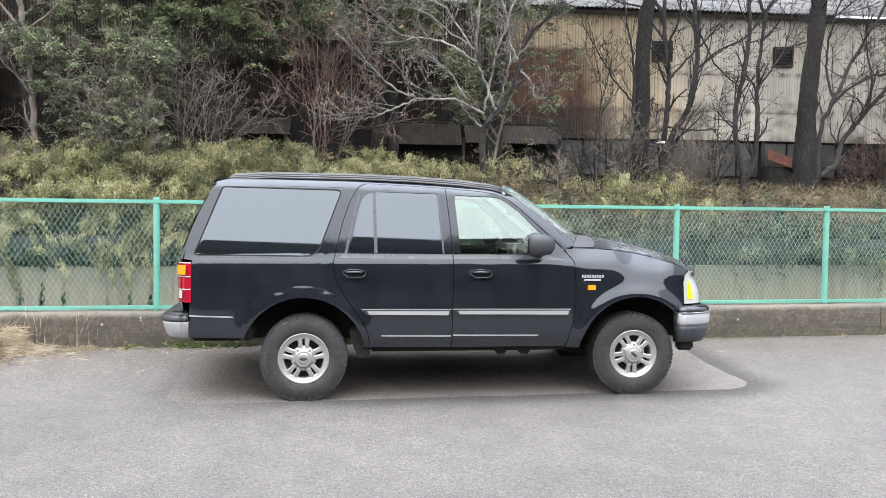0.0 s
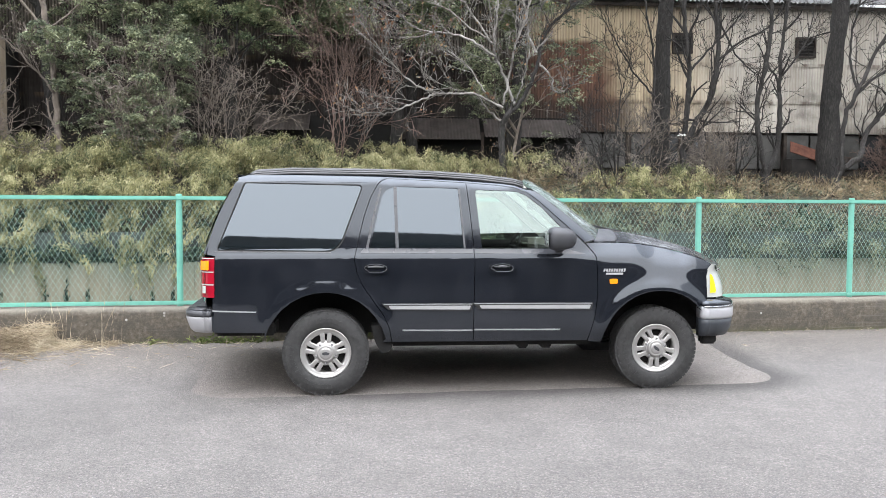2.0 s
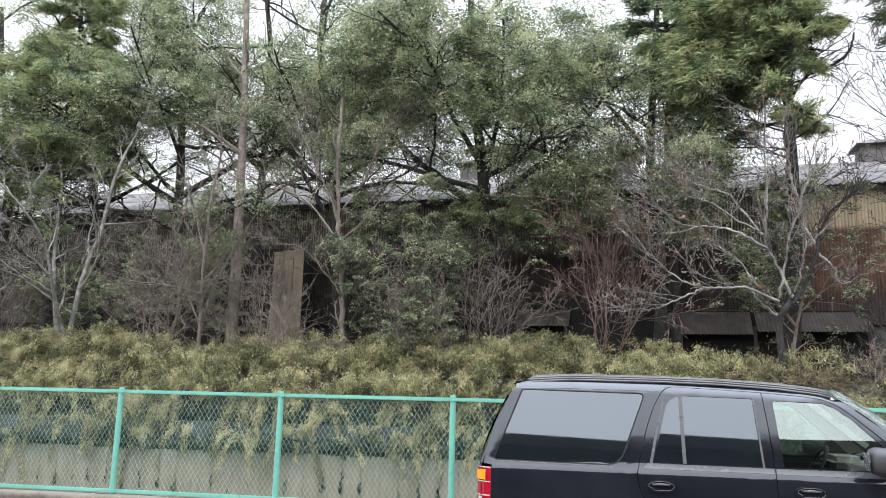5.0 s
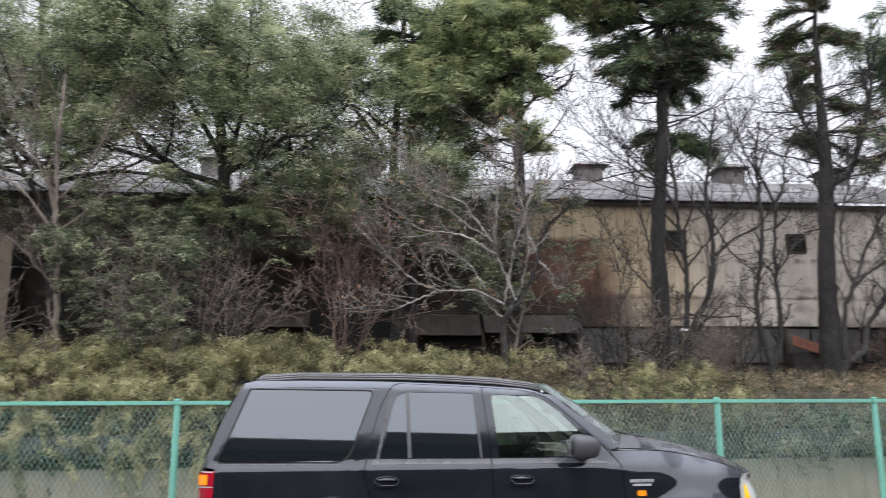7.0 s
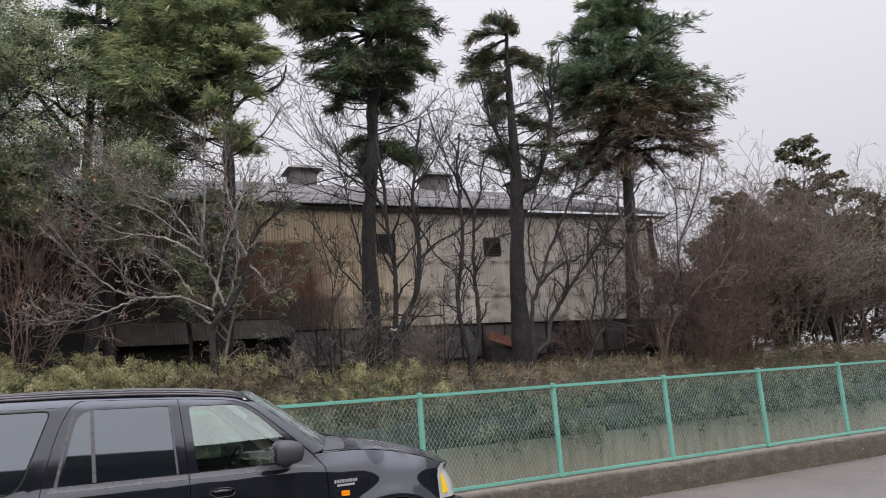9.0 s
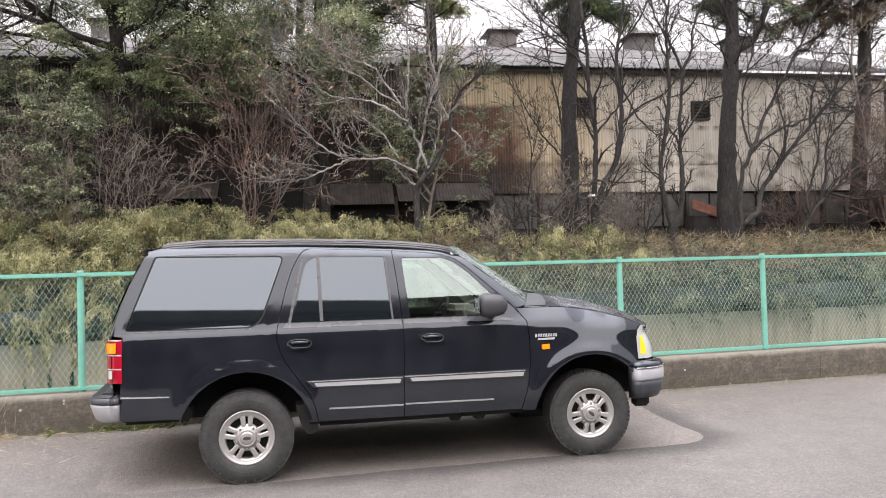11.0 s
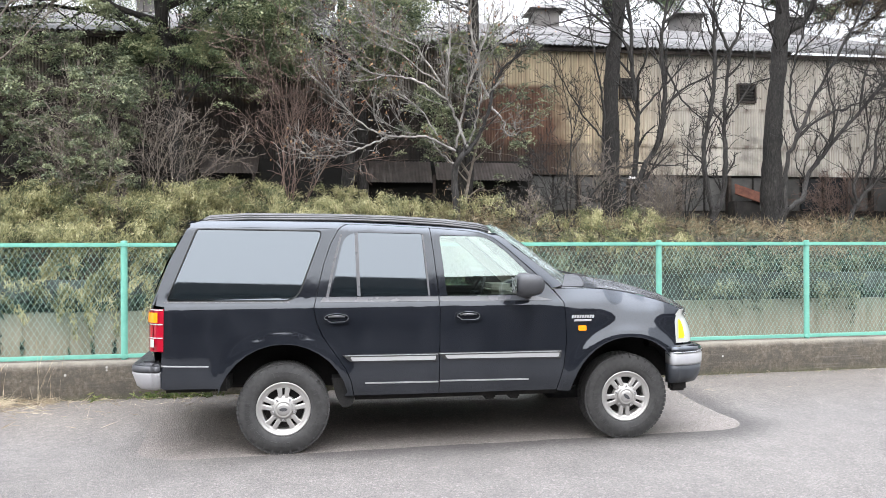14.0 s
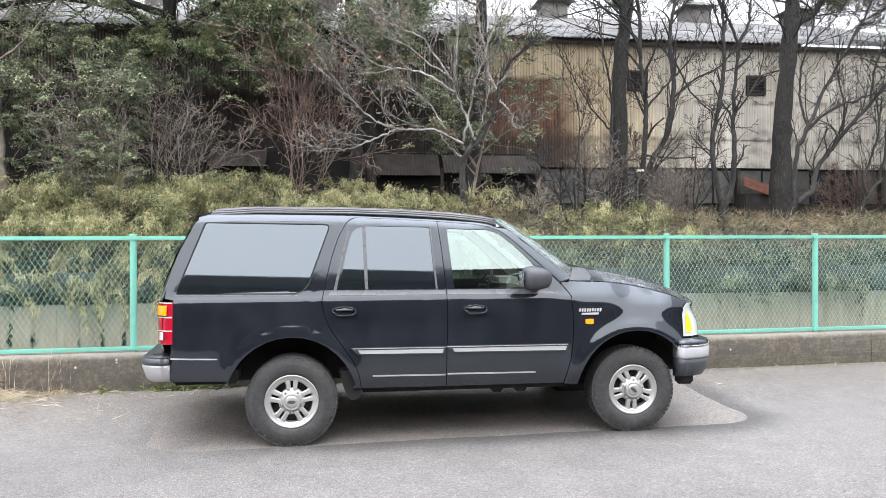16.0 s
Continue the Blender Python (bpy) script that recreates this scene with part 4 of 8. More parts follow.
def body_side(left):
    quarter = [(-1.062, 1.262), (-0.93, 1.62), (-0.785, 1.908, 0.03), (-0.276, 1.949), (0.300, 1.943), (0.545, 1.9395), (0.474, 1.905, 0.04)]
    quarter += [(0.398, 1.766)] + R_DOOR_BACK[-2::-1] + [(0.50, 0.475)]
    quarter += arch(*HUBS[0], 0.545, 14, 166) + [(-0.53, 0.57), (-0.985, 0.575, 0.03), (-0.975, 0.86), (-0.958, 1.245)]
    panel("quarter_panel", quarter, PAINT, car, [Q_GLASS], left=left)
    rear = R_DOOR_BACK + [(0.470, 1.900, 0.06), (0.540, 1.938, 0.05), (0.926, 1.921), (1.259, 1.904)] + DOOR_SPLIT[-2::-1]
    door = panel("rear_door", rear, PAINT, car, [R_GLASS], left=left)
    front = DOOR_SPLIT + [(1.576, 1.880), (1.729, 1.857, 0.05), (1.829, 1.812), (1.929, 1.737), (2.153, 1.537), (2.340, 1.365, 0.06), (2.445, 1.245, 0.03)] + F_DOOR_FRONT[-2::-1]
    door_f = panel("front_door", front, PAINT, car, [F_GLASS], left=left)
    fender = [(2.355, 1.362), (2.507, 1.363), (2.700, 1.361), (2.857, 1.352), (3.020, 1.328), (3.177, 1.297), (3.340, 1.253), (3.502, 1.202), (3.590, 1.158, 0.02), (3.546, 1.122), (3.522, 1.050), (3.528, 0.850), (3.455, 0.80), (3.42, 0.76)]
    fender += arch(*HUBS[1], 0.545, 40, 172) + [(2.455, 0.455), (2.371, 0.462)] + F_DOOR_FRONT[1:]
    panel("front_fender", fender, PAINT, car, left=left, step=0.03)
    panel("quarter_window", Q_GLASS, TINT, car, off=0.005, lip=0.004, gap=0.004, left=left, lean=-0.0004, twist=0.0055, label="dark tinted rear quarter window")
    panel("rear_door_window", R_GLASS, TINT, door, off=0.008, lip=0.004, gap=-0.004, left=left, label="dark tinted door window", lean=-0.0035, twist=0.0055)
    ob = panel("front_door_window", F_GLASS, GLASS, door_f, off=0.008, lip=0, gap=-0.004, left=left, label="clear side window")
    ob.visible_shadow = False
    panel("window_seal", inset_ring(Q_GLASS, 0.010), BLACK, car, [Q_GLASS], off=-0.002, lip=0.006, gap=0.001, left=left)
    panel("window_bar", [(0.602, 1.862), (0.630, 1.862), (0.648, 1.318), (0.620, 1.318)], FRAME, door, off=-0.003, lip=0.01, gap=0, left=left)
    # belt line under the windows, its sky highlight painted in as grey, and the window frames' inner edge
    panel("belt_trim", [(0.335, 1.313, 0.004), (1.312, 1.309, 0.004), (1.316, 1.268, 0.004), (0.300, 1.270, 0.03)], BELT, door, off=-0.004, lip=0.012, gap=0, left=left)
    panel("belt_trim", [(1.330, 1.309, 0.004), (2.15, 1.309, 0.004), (2.36, 1.262, 0.03), (1.334, 1.267, 0.004)], BELT, door_f, off=-0.004, lip=0.012, gap=0, left=left)
    panel("door_frame_trim", [(1.196, 1.846), (1.247, 1.842), (1.302, 1.300), (1.243, 1.300)], PAINT, door, off=-0.002, lip=0.004, gap=0, left=left)
    panel("door_frame_trim", [(1.292, 1.838), (1.334, 1.836), (1.386, 1.300), (1.334, 1.300)], PAINT, door_f, off=-0.002, lip=0.004, gap=0, left=left)
    panel("window_frame", [(0.352, 1.300), (0.415, 1.600), (0.480, 1.850), (0.497, 1.850), (0.436, 1.600), (0.376, 1.300)], FRAME, door, off=-0.002, lip=0.006, gap=0, left=left)
    panel("window_frame", [(1.186, 1.846), (1.200, 1.846), (1.248, 1.312), (1.232, 1.312)], FRAME, door, off=-0.004, lip=0.006, gap=0, left=left)
    panel("quarter_bead", [(-0.96, 1.290), (0.05, 1.280), (0.05, 1.272), (-0.965, 1.282)], FRAME, car, off=-0.003, lip=0.005, gap=0, left=left)
    # side mouldings
    for a, b, owner in ((0.535, 1.308, door), (1.346, 2.405, door_f)):
        panel("side_moulding", [(a - 0.045, 0.826, 0.004), (b, 0.822, 0.004), (b - 0.012, 0.757, 0.012), (a + 0.02, 0.768, 0.012)], BLACK, owner, off=-0.014, lip=0.02, gap=0, left=left)
        panel("moulding_strip", [(a + 0.02, 0.806, 0.008), (b - 0.02, 0.803, 0.004), (b - 0.028, 0.768, 0.008), (a + 0.04, 0.776, 0.008)], STRIP, owner, off=-0.019, lip=0.01, gap=0, left=left)
        panel("moulding_line", [(a - 0.03, 0.8235, 0.001), (b - 0.004, 0.8195, 0.001), (b - 0.006, 0.8135, 0.001), (a - 0.02, 0.8175, 0.001)], STRIP, owner, off=-0.018, lip=0.006, gap=0, left=left)
    for a, b, owner in ((0.68, 1.308, door), (1.326, 2.11, door_f)):
        panel("sill_strip", [(a, 0.590, 0.002), (b, 0.583, 0.002), (b, 0.570, 0.002), (a, 0.577, 0.002)], STRIP, owner, off=-0.004, lip=0.008, gap=0, left=left)
    panel("bumper_line", [(-0.975, 0.775, 0.002), (-0.60, 0.762, 0.002), (-0.60, 0.752, 0.002), (-0.975, 0.763, 0.002)], STRIP, car, off=-0.004, lip=0.01, gap=0, left=left)
    # door handles
    for x, owner in ((0.442, door), (1.575, door_f)):
        handle(x, 1.135, owner, left)


def inset_ring(points, d):
    mid = Vector((sum(p[0] for p in points) / len(points), sum(p[1] for p in points) / len(points)))
    return [(p[0] + d * (1 if p[0] > mid.x else -1), p[1] + d * (1 if p[1] > mid.y else -1), (p[2] if len(p) > 2 else 0) + d) for p in points]


def oval(cx, cz, a, b, n=24, power=2.8):
    return [(cx + a * math.copysign(abs(math.cos(t)) ** (2 / power), math.cos(t)), cz + b * math.copysign(abs(math.sin(t)) ** (2 / power), math.sin(t))) for t in [2 * math.pi * k / n for k in range(n)]]


def handle(x, z, owner, left):
    base = side_y(x, z)
    bezel = panel("handle_bezel", oval(x, z, 0.122, 0.047), PAINT, owner, [oval(x, z - 0.002, 0.108, 0.034)], off=-0.016, lip=0.03, gap=0, left=left)
    panel("handle_recess", oval(x, z, 0.112, 0.038), BLACK, bezel, off=0.004, lip=0, gap=0, left=left)
    bm = bmesh.new()
    tube(bm, [(x + 0.100 * math.cos(t), base - 0.016, z + 0.003 + 0.037 * math.sin(t)) for t in [math.pi * k / 14 for k in range(15)]], 0.0022, 6)
    tube(bm, [(x - 0.100, base - 0.014, z), (x - 0.072, base - 0.018, z - 0.014), (x - 0.058, base - 0.02, z - 0.030), (x + 0.058, base - 0.02, z - 0.030), (x + 0.085, base - 0.018, z - 0.020), (x + 0.100, base - 0.014, z)], 0.0024, 8)
    tube(bm, [(x - 0.07, base - 0.012, z + 0.014), (x, base - 0.017, z + 0.018), (x + 0.07, base - 0.012, z + 0.014)], [0.008, 0.011, 0.008], 8)
    ob = part("door_handle", bm, FRAME, owner, "oval black pull handle", smooth=True)
    if left:
        flip_y(ob.data)


both(body_side)


SCREEN_EDGE = [(1.80, 1.945), (1.858, 1.925), (2.015, 1.832), (2.227, 1.688), (2.494, 1.491), (2.62, 1.405)]


def on_line(line, x):
    for (x0, z0), (x1, z1) in zip(line, line[1:]):
        if x <= x1:
            return z0 + (z1 - z0) * (x - x0) / (x1 - x0)
    return line[-1][1]


def roof_z(x, y):
    """The roof skin, with a soft crown."""
    s = min(1, max(0, (min(y, CAR_W - y) - 0.15) / 0.3))
    base = roof_edge(x) if x < 1.7 else roof_edge(1.7)
    return base + (0.026 + 0.03 * (1 - (1 - s) ** 2)) * (0.05 + 0.95 * smooth01(x, -0.775, -0.66))


# the rail over the doors and the windscreen pillar
def pillar_edge(k):
    """The windscreen's side edge, from the roof (0) to the bonnet (1)."""
    x = 1.80 + (2.56 - 1.80) * k
    low = 1.80 + (2.345 - 1.80) * k
    z_low, z_out = roof_edge(low), on_line(SCREEN_EDGE, 1.80 + 0.82 * k)
    return (low + (x - low) * 0.62, 0.235 - 0.075 * k, z_low + (z_out - z_low) * (0.62 if k > 0.1 else 0.62 + (0.1 - k) * 2))


def cant_rail(left):
    bm = bmesh.new()
    rows = []
    for x in [-0.765, -0.75, -0.735, -0.715, -0.695] + steps(-0.67, 2.345, 62):
        z0 = roof_edge(x)
        y0 = side_y(x, z0)
        low = 0.1 + 0.9 * smooth01(x, -0.775, -0.68)
        f = 1 - smooth01(x, 0.44, 0.52)
        flat = [(x, side_y(x, z0 - d * f) - 0.002 + 0.001 * (1 - f), z0 - d * f + 0.001 * (1 - f)) for d in (0.044, 0.030, 0.016)]
        flat += [(x, y0, z0 + 0.004 * low), (x, y0 + 0.016, z0 + 0.016 * low), (x, y0 + 0.045, z0 + 0.026 * low), (x, y0 + 0.12, z0 + 0.034 * low)]
        if x < 1.80:
            pts = flat
        else:
            k = (x - 1.80) / (2.345 - 1.80)
            xe, ye, ze = pillar_edge(k)
            pts = []
            for u in (-0.05, -0.02, 0.0, 0.1, 0.35, 0.75, 1.0):
                pts.append((x + (xe - x) * max(0, u), y0 + (ye - y0) * max(0, u) ** 1.4 + (0.02 if u < 0 else 0.0), z0 + (ze - z0) * u))
            fade = 1 - min(1, k / 0.12)
            pts = [tuple(a * (1 - fade) + b * fade for a, b in zip(p, q)) for p, q in zip(pts, flat)]
        rows.append([bm.verts.new(p) for p in pts])
    for a, b in zip(rows, rows[1:]):
        for i in range(6):
            bm.faces.new((a[i], b[i], b[i + 1], a[i + 1]))
    bmesh.ops.recalc_face_normals(bm, faces=bm.faces[:])
    if sum(f.normal.y for f in bm.faces) > 0:
        bmesh.ops.reverse_faces(bm, faces=bm.faces[:])
    ob = part("roof_rail_panel", bm, PAINT, car, smooth=True)
    if left:
        flip_y(ob.data)


both(cant_rail)


def pillar_lining(left):
    bm = bmesh.new()
    rows = []
    for k in steps(0.02, 1.0, 12):
        x = 1.80 + (2.345 - 1.80) * k
        z0 = roof_edge(x)
        xe, ye, ze = pillar_edge(k)
        rows.append([bm.verts.new(p) for p in ((x - 0.02, side_y(x, z0) + 0.03, z0 - 0.025), (xe - 0.02, ye + 0.005, ze - 0.016), (xe - 0.02, ye + 0.05, ze - 0.02))])
    for a, b in zip(rows, rows[1:]):
        for i in range(2):
            bm.faces.new((a[i], b[i], b[i + 1], a[i + 1]))
    ob = part("pillar_lining", bm, PALE_TRIM, car, smooth=True)
    if left:
        flip_y(ob.data)


both(pillar_lining)
bm = bmesh.new()
sheet(bm, [-0.765, -0.75, -0.735, -0.715, -0.69] + steps(-0.65, 1.86, 28), steps(0.255, CAR_W - 0.255, 40), lambda x, y: (x, y, roof_z(x, y) - 0.9 * max(0, x - 1.6) ** 2 + (0.008 if (abs(y - 1) < 0.6 and int((y - 0.4) / 0.075) % 2 == 0 and -0.6 < x < 1.4) else 0)))
part("roof", bm, DUSTY, car, smooth=True)


# roof rack
def rack_rail(left):
    bm = bmesh.new()
    pts = [(-0.70, 0.30, 1.945), (-0.62, 0.30, 1.990), (-0.3, 0.30, 2.010), (0.44, 0.30, 2.006), (0.94, 0.30, 1.992), (1.40, 0.30, 1.964), (1.70, 0.30, 1.930), (1.80, 0.30, 1.905)]
    for y, dz in ((0.212, -0.040), (0.228, -0.022), (0.252, -0.006), (0.29, 0.004), (0.33, -0.004)):
        tube(bm, [(x, y, z + 0.010 + dz) for x, _, z in pts], 0.0095, 8)
    for x in (-0.6, 0.1, 0.8, 1.5):
        box(bm, (x - 0.05, 0.225, on_line([(p[0], p[2]) for p in pts], x) - 0.07), (x + 0.05, 0.345, on_line([(p[0], p[2]) for p in pts], x)), 0.008)
    ob = part("roof_rack_rail", bm, RACK, car, smooth=True)
    if left:
        flip_y(ob.data)


both(rack_rail)
for x in (-0.35, 0.75):
    bm = bmesh.new()
    box(bm, (x - 0.03, 0.33, 2.0), (x + 0.03, CAR_W - 0.33, 2.018), 0.006)
    part("roof_crossbar", bm, PLASTIC, car)

# windscreen, bonnet, scuttle
bm = bmesh.new()


def screen(u, v):
    """u across, v from the roof down to the bonnet."""
    x, y, z = pillar_edge(v)
    e = abs(2 * u - 1)
    bow = 1 - e ** 2.6
    return (x + (0.115 + 0.15 * v) * bow, y + (CAR_W - 2 * y) * u, z - 0.004 + (on_line(SCREEN_EDGE, 1.80 + 0.82 * v) - z + 0.01) * min(1, bow * 1.5))


sheet(bm, steps(0, 1, 40), steps(0.0, 1, 10), lambda u, v: screen(u, v))
bmesh.ops.reverse_faces(bm, faces=bm.faces[:])
ob = part("windscreen", bm, PALE_FILM, car, "clear raked windscreen", smooth=True)
ob.visible_shadow = False
HOOD_SIDE = [(2.43, 1.360), (2.700, 1.361), (2.857, 1.352), (3.020, 1.328), (3.177, 1.297), (3.340, 1.253), (3.502, 1.202), (3.635, 1.126)]
HOOD_TOP = [(2.60, 1.458), (2.70, 1.470), (2.852, 1.452), (3.192, 1.395), (3.537, 1.304), (3.731, 1.219), (3.865, 1.140)]


def hood(u, v):
    """u from the side to the middle, v from the screen to the nose."""
    xs, xt = 2.44 + (3.63 - 2.44) * v, 2.66 + (3.865 - 2.66) * v
    s = min(1, u / 0.5)
    k = 1 - (1 - s) ** 2.0
    x = xs + (xt - xs) * (1 - (1 - u) ** 2.2)
    z0, z1 = on_line(HOOD_SIDE, xs), on_line(HOOD_TOP, xt)
    ridge = 0.018 * math.exp(-(((u - 0.30) / 0.08) ** 2)) * (1 - 0.5 * v)
    y = side_y(min(xs, 3.56), z0) + 0.006 + (CAR_W / 2 - side_y(min(xs, 3.56), z0)) * u
    return (x, y, z0 + 0.004 + (z1 - z0) * k + ridge)


def half_hood(left):
    bm = bmesh.new()
    sheet(bm, steps(0, 1, 16), steps(0, 1, 24), hood)
    rows = sheet(bm, steps(0, 1, 16), [0, 1], lambda u, w: tuple(a + b for a, b in zip(hood(u, 1.0), (-0.01 * w, 0, -0.03 * w))))
    bmesh.ops.recalc_face_normals(bm, faces=bm.faces[:])
    ob = part("bonnet", bm, SLUSH, car, "black bonnet wet with melting snow", smooth=True)
    # the scuttle cover let into the bonnet's rear corner, and the gap round it
    edge = lambda u: 0.17 * math.sqrt(max(0.0, 1 - ((u - 0.02) / 0.36) ** 2))
    lifted = lambda u, v, h: tuple(a + b for a, b in zip(hood(u, v), (0, 0, h)))
    bm = bmesh.new()
    sheet(bm, steps(0.02, 0.38, 10), steps(0.0, 1.0, 4), lambda u, w: lifted(u, edge(u) * w, 0.005))
    bmesh.ops.recalc_face_normals(bm, faces=bm.faces[:])
    if sum(f.normal.z for f in bm.faces) < 0:
        bmesh.ops.reverse_faces(bm, faces=bm.faces[:])
    cover = part("scuttle_cover", bm, PLASTIC, car, "grey plastic scuttle corner", smooth=True)
    bm = bmesh.new()
    tube(bm, [lifted(u, edge(u), 0.004) for u in steps(0.02, 0.38, 16)], 0.005, 6)
    gap = part("scuttle_seal", bm, BLACK, car, smooth=True)
    if left:
        for each in (ob, cover, gap):
            flip_y(each.data)


both(half_hood)
bm = bmesh.new()
sheet(bm, steps(0, 1, 12), [0, 0.5, 1], lambda u, w: (2.50 + 0.17 * w + 0.16 * (1 - (2 * u - 1) ** 2), 0.17 + (CAR_W - 0.34) * u, 1.352 + 0.012 * w + 0.07 * (1 - (2 * u - 1) ** 2)))
part("scuttle", bm, PLASTIC, car, smooth=True)
for y0 in (0.45, 1.15):
    bm = bmesh.new()
    tube(bm, [(2.80, y0, 1.455), (2.72, y0 + 0.12, 1.475), (2.60, y0 + 0.40, 1.50)], [0.012, 0.010, 0.006], 6)
    tube(bm, [(2.68, y0 - 0.05, 1.475), (2.52, y0 + 0.55, 1.545)], 0.006, 6)
    part("wiper", bm, BLACK, car, smooth=True)

# inner lining behind the panel gaps, and the window surrounds
LOWER = [(-0.98, 1.25), (2.40, 1.25), (3.40, 1.12), (3.44, 0.80)] + arch(*HUBS[1], 0.56, 48, 170) + [(2.42, 0.49), (0.55, 0.49)] + arch(*HUBS[0], 0.56, 12, 158) + [(-0.60, 0.60), (-0.95, 0.60)]
both(lambda left: panel("inner_body", LOWER, UNDER, car, off=0.035, lip=0, gap=0.0, step=0.15, left=left))
PILLARS = [(-1.03, 1.25), (-0.77, 1.905), (0.438, 1.935), (1.259, 1.895), (1.72, 1.85), (1.83, 1.80), (2.15, 1.52), (2.33, 1.35), (2.40, 1.24)]
both(lambda left: panel("inner_frame", PILLARS, PLASTIC, car, [inset_ring(Q_GLASS, 0.0), inset_ring(R_GLASS, 0.0), F_GLASS], off=0.04, lip=0, gap=-0.004, step=0.2, left=left))

# tail: tailgate, rear window, bumper, lamps
TAIL = [(1.935, -0.755), (1.90, -0.815), (1.714, -0.925), (1.391, -1.06), (1.24, -1.10), (0.95, -1.10), (0.62, -1.06)]


def tail_x(z):
    for (z0, x0), (z1, x1) in zip(TAIL, TAIL[1:]):
        if z >= z1:
            return x0 + (x1 - x0) * (z0 - z) / (z0 - z1)
    return TAIL[-1][1]


bm = bmesh.new()
sheet(bm, steps(0.0, 1.0, 20), [p[0] for p in TAIL], lambda u, z: (tail_x(z) + 0.055 * abs(2 * u - 1) ** 8 - 0.02 * (1 - (2 * u - 1) ** 2), side_y(-0.9, z) + 0.03 + (CAR_W - 2 * side_y(-0.9, z) - 0.06) * u, z))
bmesh.ops.recalc_face_normals(bm, faces=bm.faces[:])
if sum(f.normal.x for f in bm.faces) > 0:
    bmesh.ops.reverse_faces(bm, faces=bm.faces[:])
gate = part("tailgate", bm, PAINT, car, smooth=True)
bm = bmesh.new()
sheet(bm, steps(0.14, 0.86, 12), [1.84, 1.6, 1.34], lambda u, z: (tail_x(z) - 0.028 + 0.055 * abs(2 * u - 1) ** 8, side_y(-0.9, z) + 0.03 + (CAR_W - 2 * side_y(-0.9, z) - 0.06) * u, z))
bmesh.ops.reverse_faces(bm, faces=bm.faces[:])
part("rear_window", bm, TINT, gate, "dark tinted rear window", smooth=True)
bm = bmesh.new()
box(bm, (-0.80, 0.22, 1.915), (-0.70, 1.78, 1.960), 0.018)
part("rear_spoiler", bm, PAINT, car)


def rear_lamp(left):
    def lens(name, z0, z1, x1, mat, owner, out=0.0, x0=-1.105):
        bm = bmesh.new()
        rows = []
        for z in steps(z0, z1, 6):
            row = []
            for k in range(9):
                t = k / 8
                x = x1 + (x0 - x1) * math.sin(t * math.pi / 2)
                y = side_y(-0.95, z) - 0.006 - out + 0.20 * (1 - math.cos(t * math.pi / 2))
                row.append(bm.verts.new((x, y, z)))
            rows.append(row)
        for a, b in zip(rows, rows[1:]):
            for i in range(8):
                bm.faces.new((a[i], b[i], b[i + 1], a[i + 1]))
        bmesh.ops.recalc_face_normals(bm, faces=bm.faces[:])
        if sum(f.normal.y for f in bm.faces) > 0:
            bmesh.ops.reverse_faces(bm, faces=bm.faces[:])
        ob = part(name, bm, mat, owner, smooth=True)
        if left:
            flip_y(ob.data)
        return ob
    lamp = lens("tail_lamp", 0.885, 1.232, -0.957, RED, car)
    lamp["label"] = "red tail lamp with an amber corner"
    lens("amber_lens", 1.125, 1.205, -1.005, AMBER, lamp, 0.004, -1.11)
    lens("lens_rib", 1.103, 1.113, -0.962, LENS, lamp, 0.004)
    lens("lens_rib", 1.222, 1.230, -0.962, LENS, lamp, 0.004)
    lens("lens_rib", 0.993, 1.002, -0.962, LENS, lamp, 0.004)
    lens("reverse_lens", 0.925, 0.99, -1.03, LENS, lamp, 0.004, -1.09)


both(rear_lamp)


def sweep(name, profile, path, mat, parent, label="", cap=True):
    """Carries a closed profile of (outwards, z) along a plan path of (x, y, outward x, outward y)."""
    bm = bmesh.new()
    rings = [[bm.verts.new((x + ox * p, y + oy * p, z)) for p, z in profile] for x, y, ox, oy in path]
    n = len(profile)
    for a, b in zip(rings, rings[1:]):
        for i in range(n):
            bm.faces.new((a[i], a[(i + 1) % n], b[(i + 1) % n], b[i]))
    if cap:
        bm.faces.new(rings[0][::-1])
        bm.faces.new(rings[-1])
    bmesh.ops.recalc_face_normals(bm, faces=bm.faces[:])
    ob = part(name, bm, mat, parent, label, smooth=True)
    return ob


def bumper_path(x_in, x_out, r, front):
    """Plan of a bumper: along one side, round the corner, across, and back along the other side."""
    s = 1 if front else -1
    pts = [(x_in, 0.10, 0, -1), (x_in + s * 0.06, 0.095, 0, -1)]
    for k in range(9):
        a = radians(90 * k / 8)
        pts.append((x_out - s * r + s * r * math.sin(a), 0.10 + r - r * math.cos(a), s * math.sin(a), -math.cos(a)))
    pts.append((x_out + s * 0.04, 1.0, s, 0))
    return pts + [(x, CAR_W - y, ox, -oy) for x, y, ox, oy in pts[-2::-1]]


fb = bumper_path(3.45, 3.735, 0.22, True)
bump_f = sweep("front_bumper", [(-0.05, 0.660), (0.115, 0.660), (0.12, 0.68), (0.12, 0.752), (0.105, 0.772), (-0.05, 0.772)], fb, SILVER, car, "silver front bumper with a dark lower lip")
sweep("bumper_chrome", [(-0.05, 0.780), (0.112, 0.780), (0.115, 0.798), (0.10, 0.820), (0.05, 0.836), (-0.05, 0.842)], fb, PAINT, bump_f)
sweep("bumper_bead", [(0.10, 0.772), (0.122, 0.772), (0.123, 0.779), (0.10, 0.781)], fb, CHROME, bump_f)
